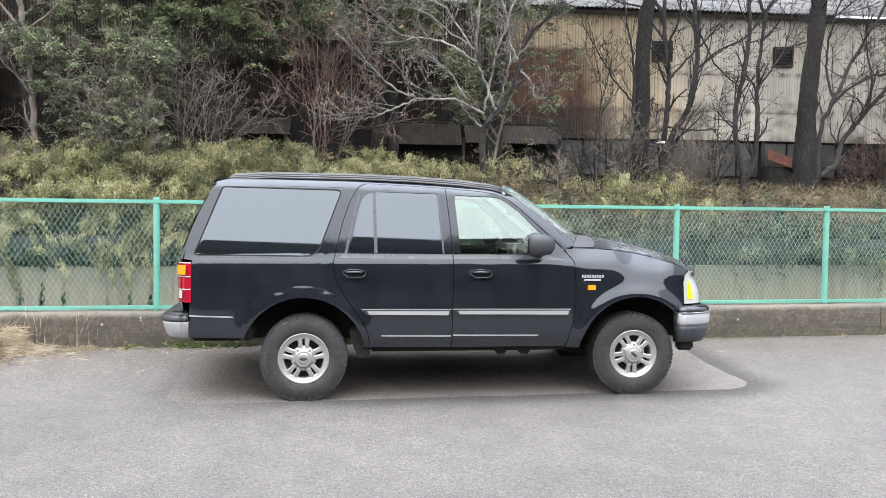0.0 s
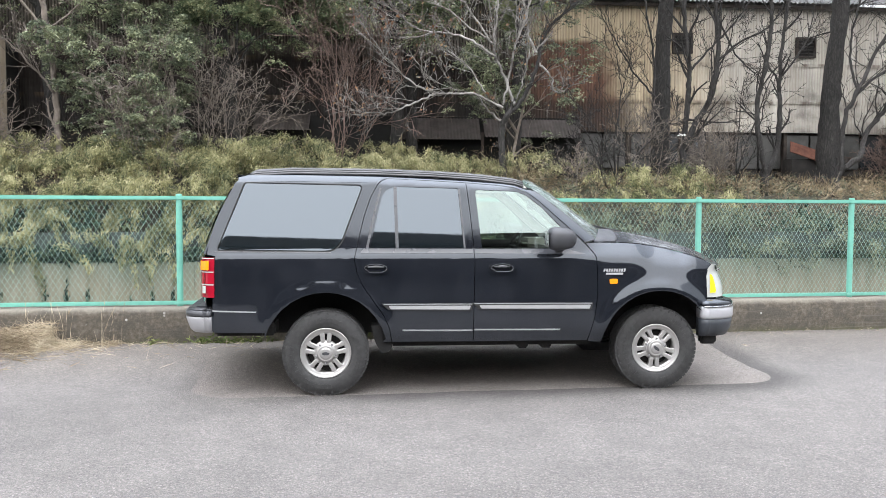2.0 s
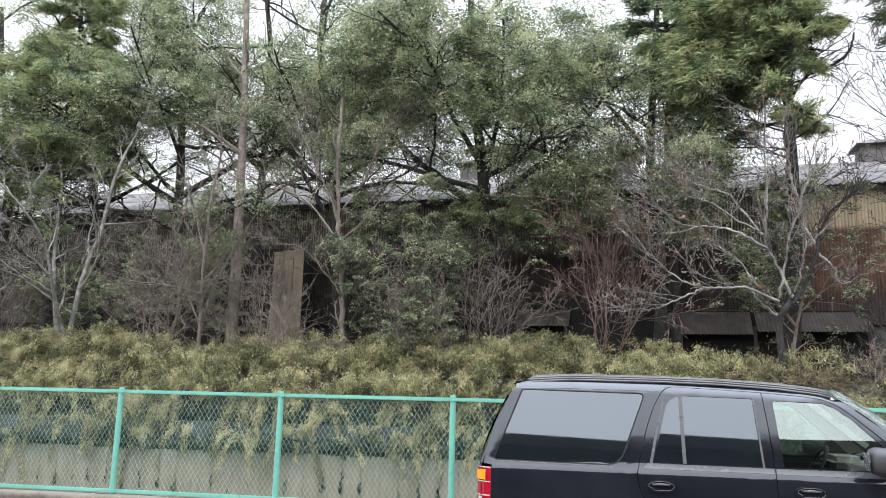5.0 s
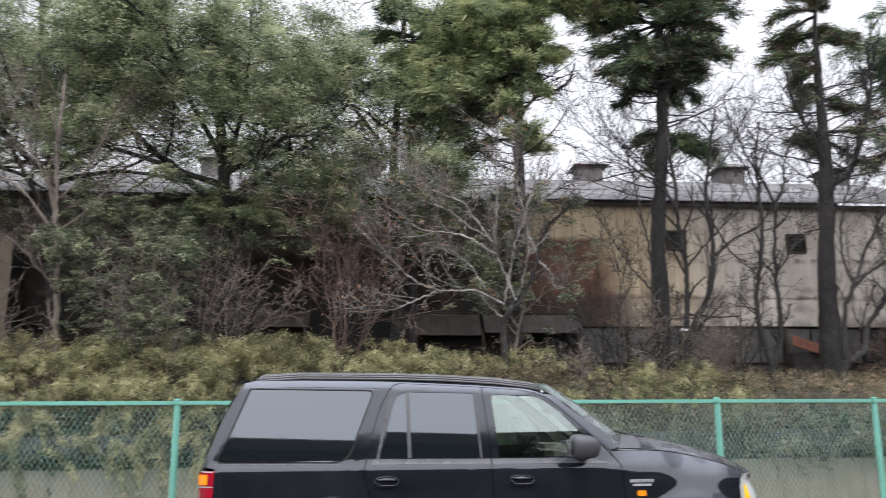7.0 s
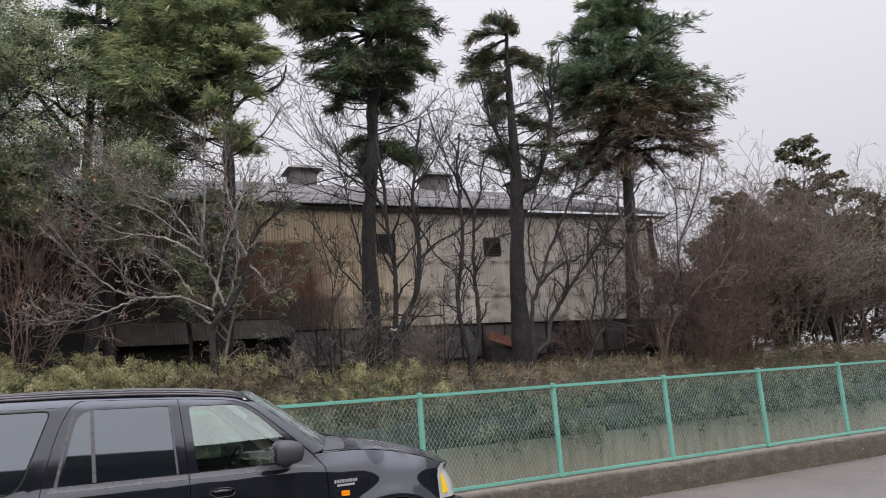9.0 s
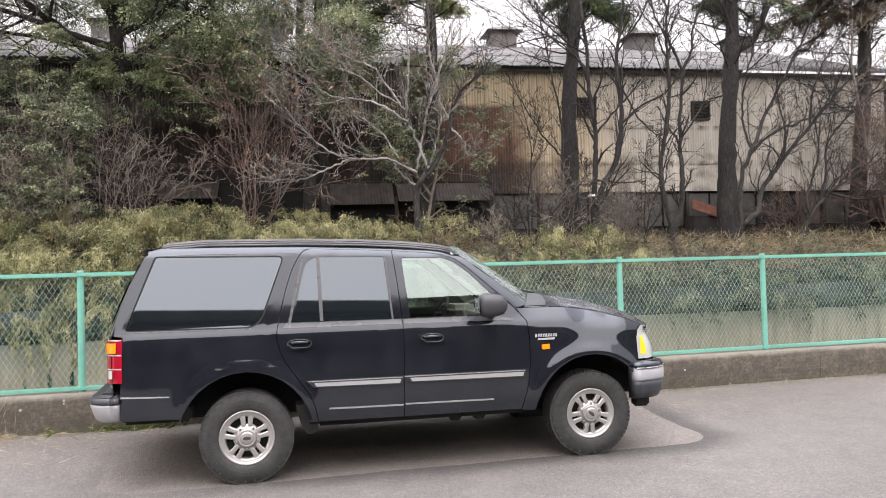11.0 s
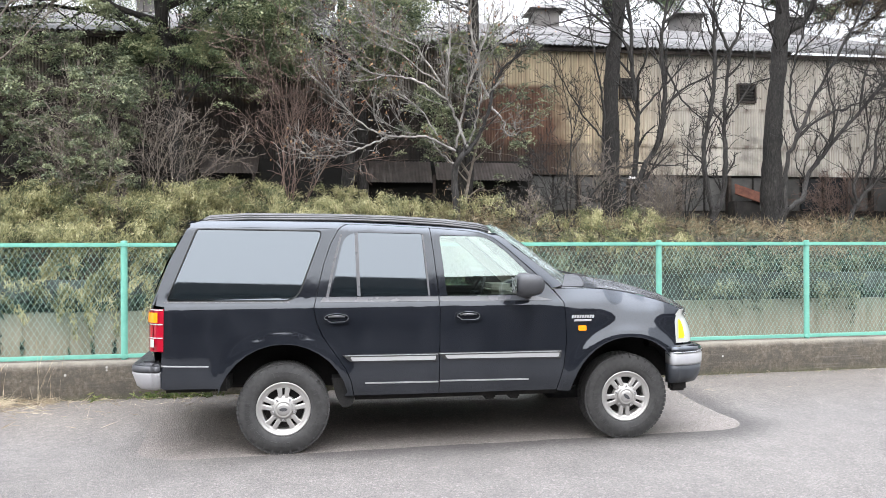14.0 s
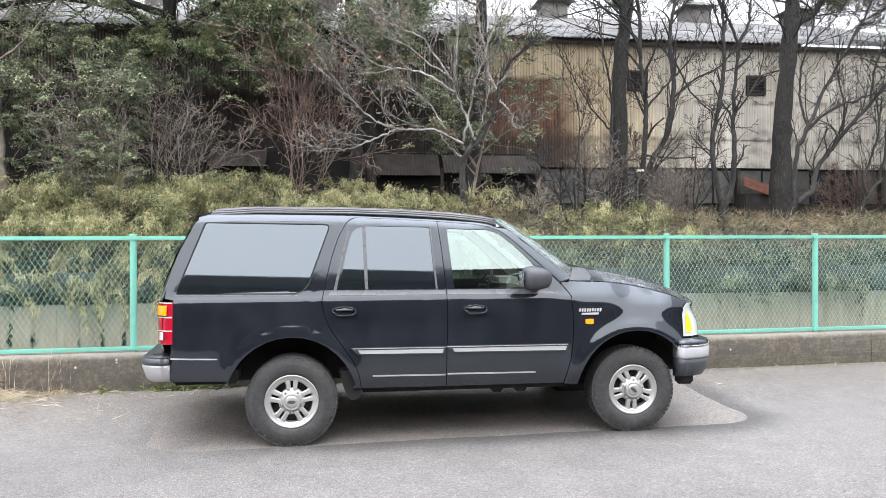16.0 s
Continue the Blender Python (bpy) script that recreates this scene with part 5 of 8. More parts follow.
sweep("lower_valance", [(-0.05, 0.657), (0.112, 0.657), (0.108, 0.61), (0.098, 0.56), (0.06, 0.495), (-0.05, 0.485)], fb, VALANCE, bump_f)
bm = bmesh.new()
box(bm, (3.49, 0.12, 0.405), (3.645, 0.21, 0.50), 0.02)
part("tow_hook", bm, UNDER, bump_f)
bm = bmesh.new()
box(bm, (3.49, 1.79, 0.405), (3.645, 1.88, 0.50), 0.02)
part("tow_hook", bm, UNDER, bump_f)
rb = bumper_path(-0.985, -1.125, 0.10, False)
bump_r = sweep("rear_bumper", [(-0.05, 0.575), (0.05, 0.575), (0.075, 0.60), (0.11, 0.70), (0.108, 0.718), (-0.05, 0.718)], rb, SILVER, car, "silver rear bumper with a dark step pad")
sweep("bumper_band", [(-0.05, 0.720), (0.112, 0.720), (0.115, 0.735), (0.11, 0.765), (0.09, 0.775), (-0.05, 0.775)], rb, PLASTIC, bump_r)
for k in range(5):
    sweep("step_pad_rib", [(0.012 + 0.018 * k, 0.776), (0.024 + 0.018 * k, 0.776), (0.024 + 0.018 * k, 0.786 - 0.0015 * k), (0.012 + 0.018 * k, 0.786 - 0.0015 * k)], rb, PLASTIC, bump_r)
bm = bmesh.new()
box(bm, (-1.15, 0.12, 0.74), (-1.0, 1.88, 0.80), 0.015)
part("step_pad", bm, PLASTIC, bump_r)


# headlamps, turn signals, grille
def headlamp(left):
    lens_x0 = lambda z: 3.514 + 0.055 * smooth01(z, 1.08, 1.17) + 0.008 * smooth01(z, 0.95, 0.85)
    lens_x1 = lambda z: 3.835 - 0.12 * smooth01(z, 0.92, 1.20)
    bm = bmesh.new()
    rows = []
    for z in steps(0.852, 1.158, 9):
        row = []
        for k in range(13):
            t = k / 12
            x0, x1 = lens_x0(z), lens_x1(z)
            row.append(bm.verts.new((x0 + (x1 - x0) * math.sin(t * math.pi / 2), side_y(3.52, min(z, 1.1)) + 0.004 + 0.50 * (1 - math.cos(t * math.pi / 2)), z)))
        rows.append(row)
    for a, b in zip(rows, rows[1:]):
        for i in range(12):
            bm.faces.new((a[i], a[i + 1], b[i + 1], b[i]))
    bmesh.ops.recalc_face_normals(bm, faces=bm.faces[:])
    if sum(f.normal.y for f in bm.faces) > 0:
        bmesh.ops.reverse_faces(bm, faces=bm.faces[:])
    lamp = part("headlamp", bm, LENS, car, "clear headlamp with a yellow turn signal", smooth=True)
    bm = bmesh.new()
    rows = []
    for w in steps(0, 1, 8):
        z = 0.893 + 0.172 * w
        row = []
        for k in range(6):
            x = 3.553 + 0.004 * w + (0.014 + 0.062 * (1 - w) ** 0.6 * smooth01(w, -0.25, 0.12)) * k / 5
            sine = min(1, max(0, (x - lens_x0(z)) / (lens_x1(z) - lens_x0(z))))
            row.append(bm.verts.new((x, side_y(3.52, min(z, 1.1)) + 0.50 * (1 - math.sqrt(1 - sine * sine)) - 0.001, z)))
        rows.append(row)
    for a, b in zip(rows, rows[1:]):
        for i in range(5):
            bm.faces.new((a[i], a[i + 1], b[i + 1], b[i]))
    bmesh.ops.recalc_face_normals(bm, faces=bm.faces[:])
    if sum(f.normal.y for f in bm.faces) > 0:
        bmesh.ops.reverse_faces(bm, faces=bm.faces[:])
    turn_lens = part("turn_signal", bm, YELLOW, lamp, "yellow turn signal lens", smooth=True)
    if left:
        flip_y(lamp.data)
        flip_y(turn_lens.data)


both(headlamp)
bm = bmesh.new()
box(bm, (3.74, 0.55, 0.85), (3.84, 1.45, 1.12), 0.02)
grille = part("grille", bm, BLACK, car, "dark grille with bright bars")
for k in range(4):
    bm = bmesh.new()
    box(bm, (3.83, 0.56, 0.88 + 0.06 * k), (3.86, 1.44, 0.905 + 0.06 * k), 0.006)
    part("grille_bar", bm, CHROME, grille)
bm = bmesh.new()
box(bm, (3.36, 0.30, 0.80), (3.70, 1.70, 1.08))
part("front_core", bm, UNDER, car)


# mirrors, side marker, badge bars
def small_parts(left):
    bm = bmesh.new()
    bmesh.ops.create_uvsphere(bm, u_segments=20, v_segments=12, radius=1.0)
    for v in bm.verts:
        sx, sy, sz = (math.copysign(abs(c) ** 0.74, c) for c in v.co)
        v.co = Vector((2.052 + 0.148 * sx * (1 if sx > 0 else 0.74), -0.16 + 0.125 * sy, 1.408 + 0.102 * sz * (1 - 0.12 * sx)))
    mirror = part("wing_mirror", bm, PLASTIC, car, "rounded dark grey door mirror", smooth=True)
    bm = bmesh.new()
    tube(bm, [(2.06, -0.10, 1.335), (2.09, -0.03, 1.315), (2.12, 0.06, 1.31)], [0.05, 0.04, 0.035], 10)
    arm = part("mirror_arm", bm, PLASTIC, mirror, smooth=True)
    bm = bmesh.new()
    sheet(bm, steps(-0.085, 0.085, 4), steps(-0.065, 0.065, 4), lambda a, b: (1.940, -0.16 + a, 1.405 + b))
    pane = part("mirror_glass", bm, CHROME, mirror)
    marker = panel("side_marker", [(2.566, 1.036, 0.012), (2.640, 1.036, 0.012), (2.640, 0.990, 0.012), (2.566, 0.990, 0.012)], AMBER, car, off=-0.008, lip=0.012, gap=0, left=left, label="amber side marker lamp")
    for ob in (mirror, arm, pane):
        if left:
            flip_y(ob.data)
    if not left:
        x = 2.508
        for k in range(9):
            panel("badge_bar", [(x, 1.100, 0.003), (x + 0.006, 1.128, 0.003), (x + 0.021, 1.128, 0.003), (x + 0.015, 1.100, 0.003)], STRIP, car, off=-0.005, lip=0.006, gap=0)
            x += 0.0235
        panel("badge_bar", [(2.530, 1.072, 0.003), (2.534, 1.090, 0.003), (2.692, 1.091, 0.003), (2.688, 1.073, 0.003)], STRIP, car, off=-0.005, lip=0.006, gap=0)
    bm = bmesh.new()
    edge = fillet([(0.40, 0.62), (0.585, 0.62), (0.588, 0.40, 0.05), (0.50, 0.362, 0.05), (0.44, 0.46, 0.05)])
    outer = [bm.verts.new((p.x, 0.055, p.y)) for p in edge]
    inner = [bm.verts.new((p.x + 0.01, 0.30, p.y)) for p in edge]
    bm.faces.new(outer)
    bm.faces.new(inner[::-1])
    for i in range(len(edge)):
        j = (i + 1) % len(edge)
        bm.faces.new((outer[i], inner[i], inner[j], outer[j]))
    bmesh.ops.recalc_face_normals(bm, faces=bm.faces[:])
    ob = part("mud_flap", bm, WELL, car, "black rounded mud flap")
    if left:
        flip_y(ob.data)


both(small_parts)


# wheels
def wheel_parts():
    R, RIM, W = 0.385, 0.222, 0.25
    base = new("wheel")
    bm = bmesh.new()
    prof = [(RIM - 0.006, 0.035), (RIM + 0.004, 0.012), (RIM + 0.03, 0.0), (RIM + 0.075, -0.006), (RIM + 0.115, 0.002), (R - 0.026, 0.012), (R - 0.009, 0.024), (R - 0.006, 0.05), (R - 0.005, W / 2)]
    prof = prof + [(r, W - y) for r, y in prof[-2::-1]]
    seg = 72
    rings = []
    for k in range(seg):
        a = 2 * math.pi * k / seg
        rings.append([bm.verts.new((r * math.cos(a), y, r * math.sin(a))) for r, y in prof])
    for k in range(seg):
        a, b = rings[k], rings[(k + 1) % seg]
        for i in range(len(prof) - 1):
            bm.faces.new((a[i], a[i + 1], b[i + 1], b[i]))
    bmesh.ops.recalc_face_normals(bm, faces=bm.faces[:])
    tyre = part("tyre", bm, TYRE, base, "worn all-terrain tyre", smooth=True)
    # tread blocks and the raised marks on the tyre wall
    bm = bmesh.new()
    for k in range(60):
        a = 2 * math.pi * (k + 0.5) / 60
        turn = Matrix.Rotation(-a, 3, "Y")
        for y0, y1, da in ((0.016, 0.07, 0), (0.085, 0.122, 0.5), (0.128, 0.165, 0), (0.18, 0.234, 0.5)):
            t2 = Matrix.Rotation(-(a + da * 2 * math.pi / 60), 3, "Y")
            g = bmesh.ops.create_cube(bm, size=1.0)["verts"]
            for v in g:
                taper = 0.85 if v.co.x > 0 else 1.0
                inner = y0 < 0.05 or y1 > 0.2
                p = Vector((R - 0.008 + v.co.x * 0.015, (y0 + y1) / 2 + v.co.y * (y1 - y0), v.co.z * 0.036 * taper))
                v.co = t2 @ p
        if k % 2 == 0:
            g = bmesh.ops.create_cube(bm, size=1.0)["verts"]
            for v in g:
                v.co = turn @ Vector((R - 0.033 + v.co.x * 0.026, 0.012 + v.co.y * 0.012, v.co.z * 0.016))
    part("tread", bm, TYRE, tyre)["kind"] = "stuff"
    bm = bmesh.new()
    for start, count in ((170, 11), (-40, 11), (65, 7), (250, 5)):
        for k in range(count):
            a = radians(start + 7 * k)
            turn = Matrix.Rotation(-a, 3, "Y")
            g = bmesh.ops.create_cube(bm, size=1.0)["verts"]
            for v in g:
                v.co = turn @ Vector((RIM + 0.075 + v.co.x * 0.036, -0.0065 + v.co.y * 0.008, v.co.z * 0.020))
    part("tyre_lettering", bm, TYRE, tyre)["kind"] = "stuff"
    # rim
    bm = bmesh.new()
    prof = [(RIM, 0.20), (RIM - 0.012, 0.08), (RIM - 0.010, 0.045), (RIM - 0.002, 0.030), (RIM + 0.006, 0.014), (RIM + 0.001, 0.008), (RIM - 0.008, 0.009), (RIM - 0.014, 0.016), (RIM - 0.030, 0.019), (RIM - 0.044, 0.022), (RIM - 0.050, 0.036), (RIM - 0.050, 0.2)]
    rings = []
    for k in range(seg):
        a = 2 * math.pi * k / seg
        rings.append([bm.verts.new((r * math.cos(a), y, r * math.sin(a))) for r, y in prof])
    for k in range(seg):
        a, b = rings[k], rings[(k + 1) % seg]
        for i in range(len(prof) - 1):
            bm.faces.new((a[i], a[i + 1], b[i + 1], b[i]))
    bmesh.ops.recalc_face_normals(bm, faces=bm.faces[:])
    rim = part("rim", bm, ALLOY, base, "silver alloy wheel with five double spokes", smooth=True)
    for k in range(5):
        for s in (-1, 1):
            bm = bmesh.new()
            turn = Matrix.Rotation(-radians(90 + 72 * k), 3, "Y")
            pts = [(0.055, 0.030, 0.024 * s), (0.105, 0.018, 0.027 * s), (0.145, 0.019, 0.030 * s), (RIM - 0.034, 0.0215, 0.040 * s)]
            half = [0.020, 0.0185, 0.0195, 0.028]
            rows = []
            for (r, y, t), h in zip(pts, half):
                rows.append([bm.verts.new(turn @ Vector(p)) for p in ((r, y + 0.035, t - h), (r, y + 0.004, t - h), (r, y, t - h + 0.006), (r, y, t + h - 0.006), (r, y + 0.004, t + h), (r, y + 0.035, t + h))])
            for a, b in zip(rows, rows[1:]):
                for i in range(5):
                    bm.faces.new((a[i], a[i + 1], b[i + 1], b[i]))
            bmesh.ops.recalc_face_normals(bm, faces=bm.faces[:])
            part("spoke", bm, ALLOY, rim)
    bm = bmesh.new()
    prof = [(0.114, 0.06), (0.112, 0.030), (0.104, 0.022), (0.084, 0.022), (0.078, 0.014), (0.076, 0.000), (0.072, -0.006), (0.060, -0.008), (0.056, -0.004), (0.052, -0.009), (0.034, -0.012), (0.0001, -0.0125)]
    rings = []
    for k in range(40):
        a = 2 * math.pi * k / 40
        rings.append([bm.verts.new((r * math.cos(a), y, r * math.sin(a))) for r, y in prof])
    for k in range(40):
        a, b = rings[k], rings[(k + 1) % 40]
        for i in range(len(prof) - 1):
            bm.faces.new((a[i], a[i + 1], b[i + 1], b[i]))
    bmesh.ops.remove_doubles(bm, verts=bm.verts[:], dist=0.0004)
    bmesh.ops.recalc_face_normals(bm, faces=bm.faces[:])
    part("hub_cap", bm, ALLOY, rim, "round bright hub cap", smooth=True)
    bm = bmesh.new()
    bmesh.ops.create_cone(bm, cap_ends=True, segments=24, radius1=0.034, radius2=0.034, depth=0.003, matrix=Matrix.Translation((0, -0.0135, 0)) @ Matrix.Diagonal((1, 1, 0.42, 1)) @ Matrix.Rotation(radians(90), 4, "X"))
    part("cap_emblem", bm, PLASTIC, rim, "small dark oval emblem")
    for k in range(5):
        bm = bmesh.new()
        a = radians(54 + 72 * k)
        bmesh.ops.create_cone(bm, cap_ends=True, segments=6, radius1=0.012, radius2=0.010, depth=0.02, matrix=Matrix.Translation((0.090 * math.cos(a), 0.016, 0.090 * math.sin(a))) @ Matrix.Rotation(radians(90), 4, "X"))
        part("wheel_nut", bm, CHROME, rim)
    bm = bmesh.new()
    bmesh.ops.create_cone(bm, cap_ends=True, segments=40, radius1=0.165, radius2=0.165, depth=0.02, matrix=Matrix.Translation((0, 0.095, 0)) @ Matrix.Rotation(radians(90), 4, "X"))
    bmesh.ops.create_cone(bm, cap_ends=True, segments=40, radius1=RIM - 0.02, radius2=RIM - 0.02, depth=0.01, matrix=Matrix.Translation((0, 0.19, 0)) @ Matrix.Rotation(radians(90), 4, "X"))
    part("brake_disc", bm, UNDER, base)
    return base


wheel = wheel_parts()
wheel.parent = car
wheel.matrix_basis = pose(HUBS[0][0], 0.03, HUBS[0][1], 0, 0, 0)
for m in (pose(HUBS[1][0], 0.075, HUBS[1][1], 0, 40, -1.5), pose(HUBS[0][0], CAR_W - 0.03, HUBS[0][1], 0, 0, 180), pose(HUBS[1][0], CAR_W - 0.03, HUBS[1][1], 0, 0, 180)):
    copy_thing(wheel, m)

# wheel wells, underbody, axles, exhaust
for hx, hz in HUBS:
    for y0, y1 in ((0.045, 0.43), (CAR_W - 0.045, CAR_W - 0.43)):
        bm = bmesh.new()
        ring = [(hx + 0.575 * math.cos(a), hz + 0.04 + 0.545 * math.sin(a)) for a in [radians(v) for v in steps(8, 168, 22)]]
        rows = [[bm.verts.new((x, y, z)) for y in (y0, y1)] for x, z in ring]
        for a, b in zip(rows, rows[1:]):
            bm.faces.new((a[0], a[1], b[1], b[0]))
        bm.faces.new([bm.verts.new((x, y1, z)) for x, z in ring])
        part("wheel_well", bm, WELL, car, smooth=False)
bm = bmesh.new()
box(bm, (0.58, 0.12, 0.42), (2.42, 1.88, 0.56), 0.02)
box(bm, (-0.98, 0.12, 0.53), (-0.45, 1.88, 0.66), 0.02)
box(bm, (-0.6, 0.46, 0.50), (3.5, 1.54, 0.62), 0.02)
part("underbody", bm, UNDER, car)
for hx, hz in HUBS:
    bm = bmesh.new()
    tube(bm, [(hx, 0.2, hz), (hx, 0.90, hz), (hx, 0.98, hz), (hx, 1.1, hz), (hx, 1.22, hz), (hx, 1.30, hz), (hx, 1.8, hz)], [0.05, 0.05, 0.12, 0.15, 0.12, 0.05, 0.05], 12)
    part("axle", bm, UNDER, car, smooth=True)
bm = bmesh.new()
tube(bm, [(2.6, 0.75, 0.46), (1.8, 0.62, 0.45), (0.9, 0.62, 0.45), (0.3, 0.6, 0.52), (-0.5, 0.55, 0.55), (-0.9, 0.45, 0.55)], 0.03, 10)
tube(bm, [(1.75, 0.72, 0.47), (1.0, 0.72, 0.47)], 0.09, 14)
part("exhaust_pipe", bm, UNDER, car, smooth=True)
for x in (1.80, 2.02):
    bm = bmesh.new()
    box(bm, (x - 0.05, 0.16, 0.38), (x + 0.05, 0.30, 0.47), 0.015)
    part("sill_bracket", bm, UNDER, car)

# cabin
bm = bmesh.new()
box(bm, (-0.9, 0.46, 0.66), (2.5, 1.54, 0.72))
part("cabin_floor", bm, UNDER, car)


def front_seat(y):
    bm = bmesh.new()
    box(bm, (1.05, y - 0.26, 0.85), (1.60, y + 0.26, 1.05), 0.05)
    turn = Matrix.Rotation(radians(-14), 3, "Y")
    box(bm, (0.93, y - 0.25, 1.00), (1.08, y + 0.25, 1.58), 0.05, turn)
    box(bm, (0.86, y - 0.14, 1.60), (0.96, y + 0.14, 1.78), 0.04, turn)
    part("front_seat", bm, BEIGE, car, "beige front seat with headrest")


front_seat(0.58)
front_seat(1.42)
bm = bmesh.new()
box(bm, (0.0, 0.48, 0.85), (0.5, 1.52, 1.05), 0.05)
box(bm, (-0.12, 0.48, 1.0), (0.04, 1.52, 1.55), 0.05)
part("rear_bench", bm, BEIGE, car)
bm = bmesh.new()
box(bm, (2.10, 0.16, 0.95), (2.52, 1.84, 1.30), 0.06)
box(bm, (2.0, 1.15, 1.25), (2.3, 1.65, 1.36), 0.05)
part("dashboard", bm, PALE_TRIM, car)
bm = bmesh.new()
tube(bm, [(1.93 + 0.085 * math.sin(a), 1.42 + 0.19 * math.cos(a), 1.26 + 0.17 * math.sin(a)) for a in [2 * math.pi * k / 24 for k in range(25)]], 0.016, 8)
tube(bm, [(1.93, 1.24, 1.26), (1.93, 1.60, 1.26)], 0.02, 8)
tube(bm, [(1.93, 1.42, 1.26), (2.15, 1.42, 1.16)], 0.03, 8)
part("steering_wheel", bm, PLASTIC, car, smooth=True)
bm = bmesh.new()
sheet(bm, steps(-0.75, 1.78, 8), steps(0.26, 1.74, 8), lambda x, y: (x, y, roof_edge(min(x, 1.6)) - 0.04))
part("headliner", bm, PALE_TRIM, car)
bm = bmesh.new()
box(bm, (2.02, 0.86, 1.66), (2.06, 1.14, 1.73), 0.015)
tube(bm, [(2.05, 1.0, 1.72), (2.08, 1.0, 1.80)], 0.01, 6)
part("rear_view_mirror", bm, BLACK, car)


# ---- plants ----
BARK_DARK = surf("dark_bark", [(0.3, (0.009, 0.0085, 0.008)), (0.5, (0.024, 0.022, 0.0205)), (0.75, (0.066, 0.061, 0.056))], 14, 0.95, bump=1.0, bscale=25, depth=0.02, big=0.35, stretch=(2, 2, 0.5))
BARK_PALE = surf("pale_grey_bark", [(0.3, (0.06, 0.054, 0.048)), (0.5, (0.175, 0.164, 0.15)), (0.75, (0.38, 0.367, 0.345))], 5, 0.9, bump=0.5, bscale=25, depth=0.01, big=0.4)
BARK_BROWN = surf("brown_twigs", [(0.3, (0.085, 0.071, 0.060)), (0.6, (0.20, 0.169, 0.143)), (0.8, (0.33, 0.288, 0.25))], 6, 0.95, bump=0.4, bscale=25, big=0.3)
BARK_RED = surf("reddish_twigs", [(0.3, (0.075, 0.05, 0.042)), (0.6, (0.16, 0.11, 0.09)), (0.8, (0.26, 0.185, 0.15))], 6, 0.95, bump=0.4, bscale=25, big=0.3)
LEAF_EVER = leafy("evergreen_leaves", [(0.08, (0.057, 0.080, 0.053)), (0.40, (0.180, 0.233, 0.135)), (0.68, (0.346, 0.389, 0.227)), (0.95, (0.590, 0.577, 0.373))], through=0.45)
LEAF_DULL = leafy("dull_green_leaves", [(0.12, (0.054, 0.065, 0.046)), (0.5, (0.169, 0.197, 0.127)), (0.9, (0.405, 0.432, 0.269))])
BANK_LEAF = leafy("dull_bank_leaves", [(0.15, (0.028, 0.036, 0.026)), (0.5, (0.085, 0.10, 0.068)), (0.9, (0.22, 0.235, 0.15))])
LEAF_DARK = leafy("dark_evergreen_leaves", [(0.15, (0.032, 0.040, 0.025)), (0.5, (0.076, 0.083, 0.047)), (0.9, (0.170, 0.135, 0.081))])
NEEDLE = leafy("cedar_needles", [(0.15, (0.035, 0.065, 0.041)), (0.5, (0.095, 0.156, 0.087)), (0.85, (0.216, 0.260, 0.128))], through=0.2)
NEEDLE_LIGHT = leafy("light_cedar_needles", [(0.15, (0.111, 0.160, 0.087)), (0.5, (0.288, 0.352, 0.175)), (0.85, (0.497, 0.502, 0.270))], through=0.35)
NEEDLE_DEAD = leafy("dead_cedar_needles", [(0.15, (0.053, 0.035, 0.025)), (0.5, (0.123, 0.088, 0.062)), (0.85, (0.176, 0.158, 0.091))], through=0.1)
SASA = leafy("bamboo_grass_leaves", [(0.05, (0.034, 0.044, 0.024)), (0.30, (0.125, 0.138, 0.072)), (0.55, (0.272, 0.265, 0.135)), (0.78, (0.43, 0.405, 0.225)), (1.0, (0.57, 0.535, 0.335))], through=0.42)
WEED = leafy("dark_creeper_leaves", [(0.15, (0.018, 0.036, 0.03)), (0.5, (0.045, 0.078, 0.056)), (0.9, (0.13, 0.155, 0.09))])
DRY = leafy("dry_grass", [(0.15, (0.12, 0.088, 0.058)), (0.5, (0.25, 0.195, 0.125)), (0.9, (0.46, 0.385, 0.26))], rough=0.8, through=0.2)
STRAW = leafy("straw", [(0.15, (0.15, 0.115, 0.075)), (0.5, (0.33, 0.27, 0.185)), (0.9, (0.54, 0.465, 0.34))], rough=0.8, through=0.1)
BROWN_LEAF = leafy("withered_leaves", [(0.2, (0.13, 0.06, 0.035)), (0.6, (0.25, 0.14, 0.08)), (0.9, (0.36, 0.26, 0.15))], rough=0.8)


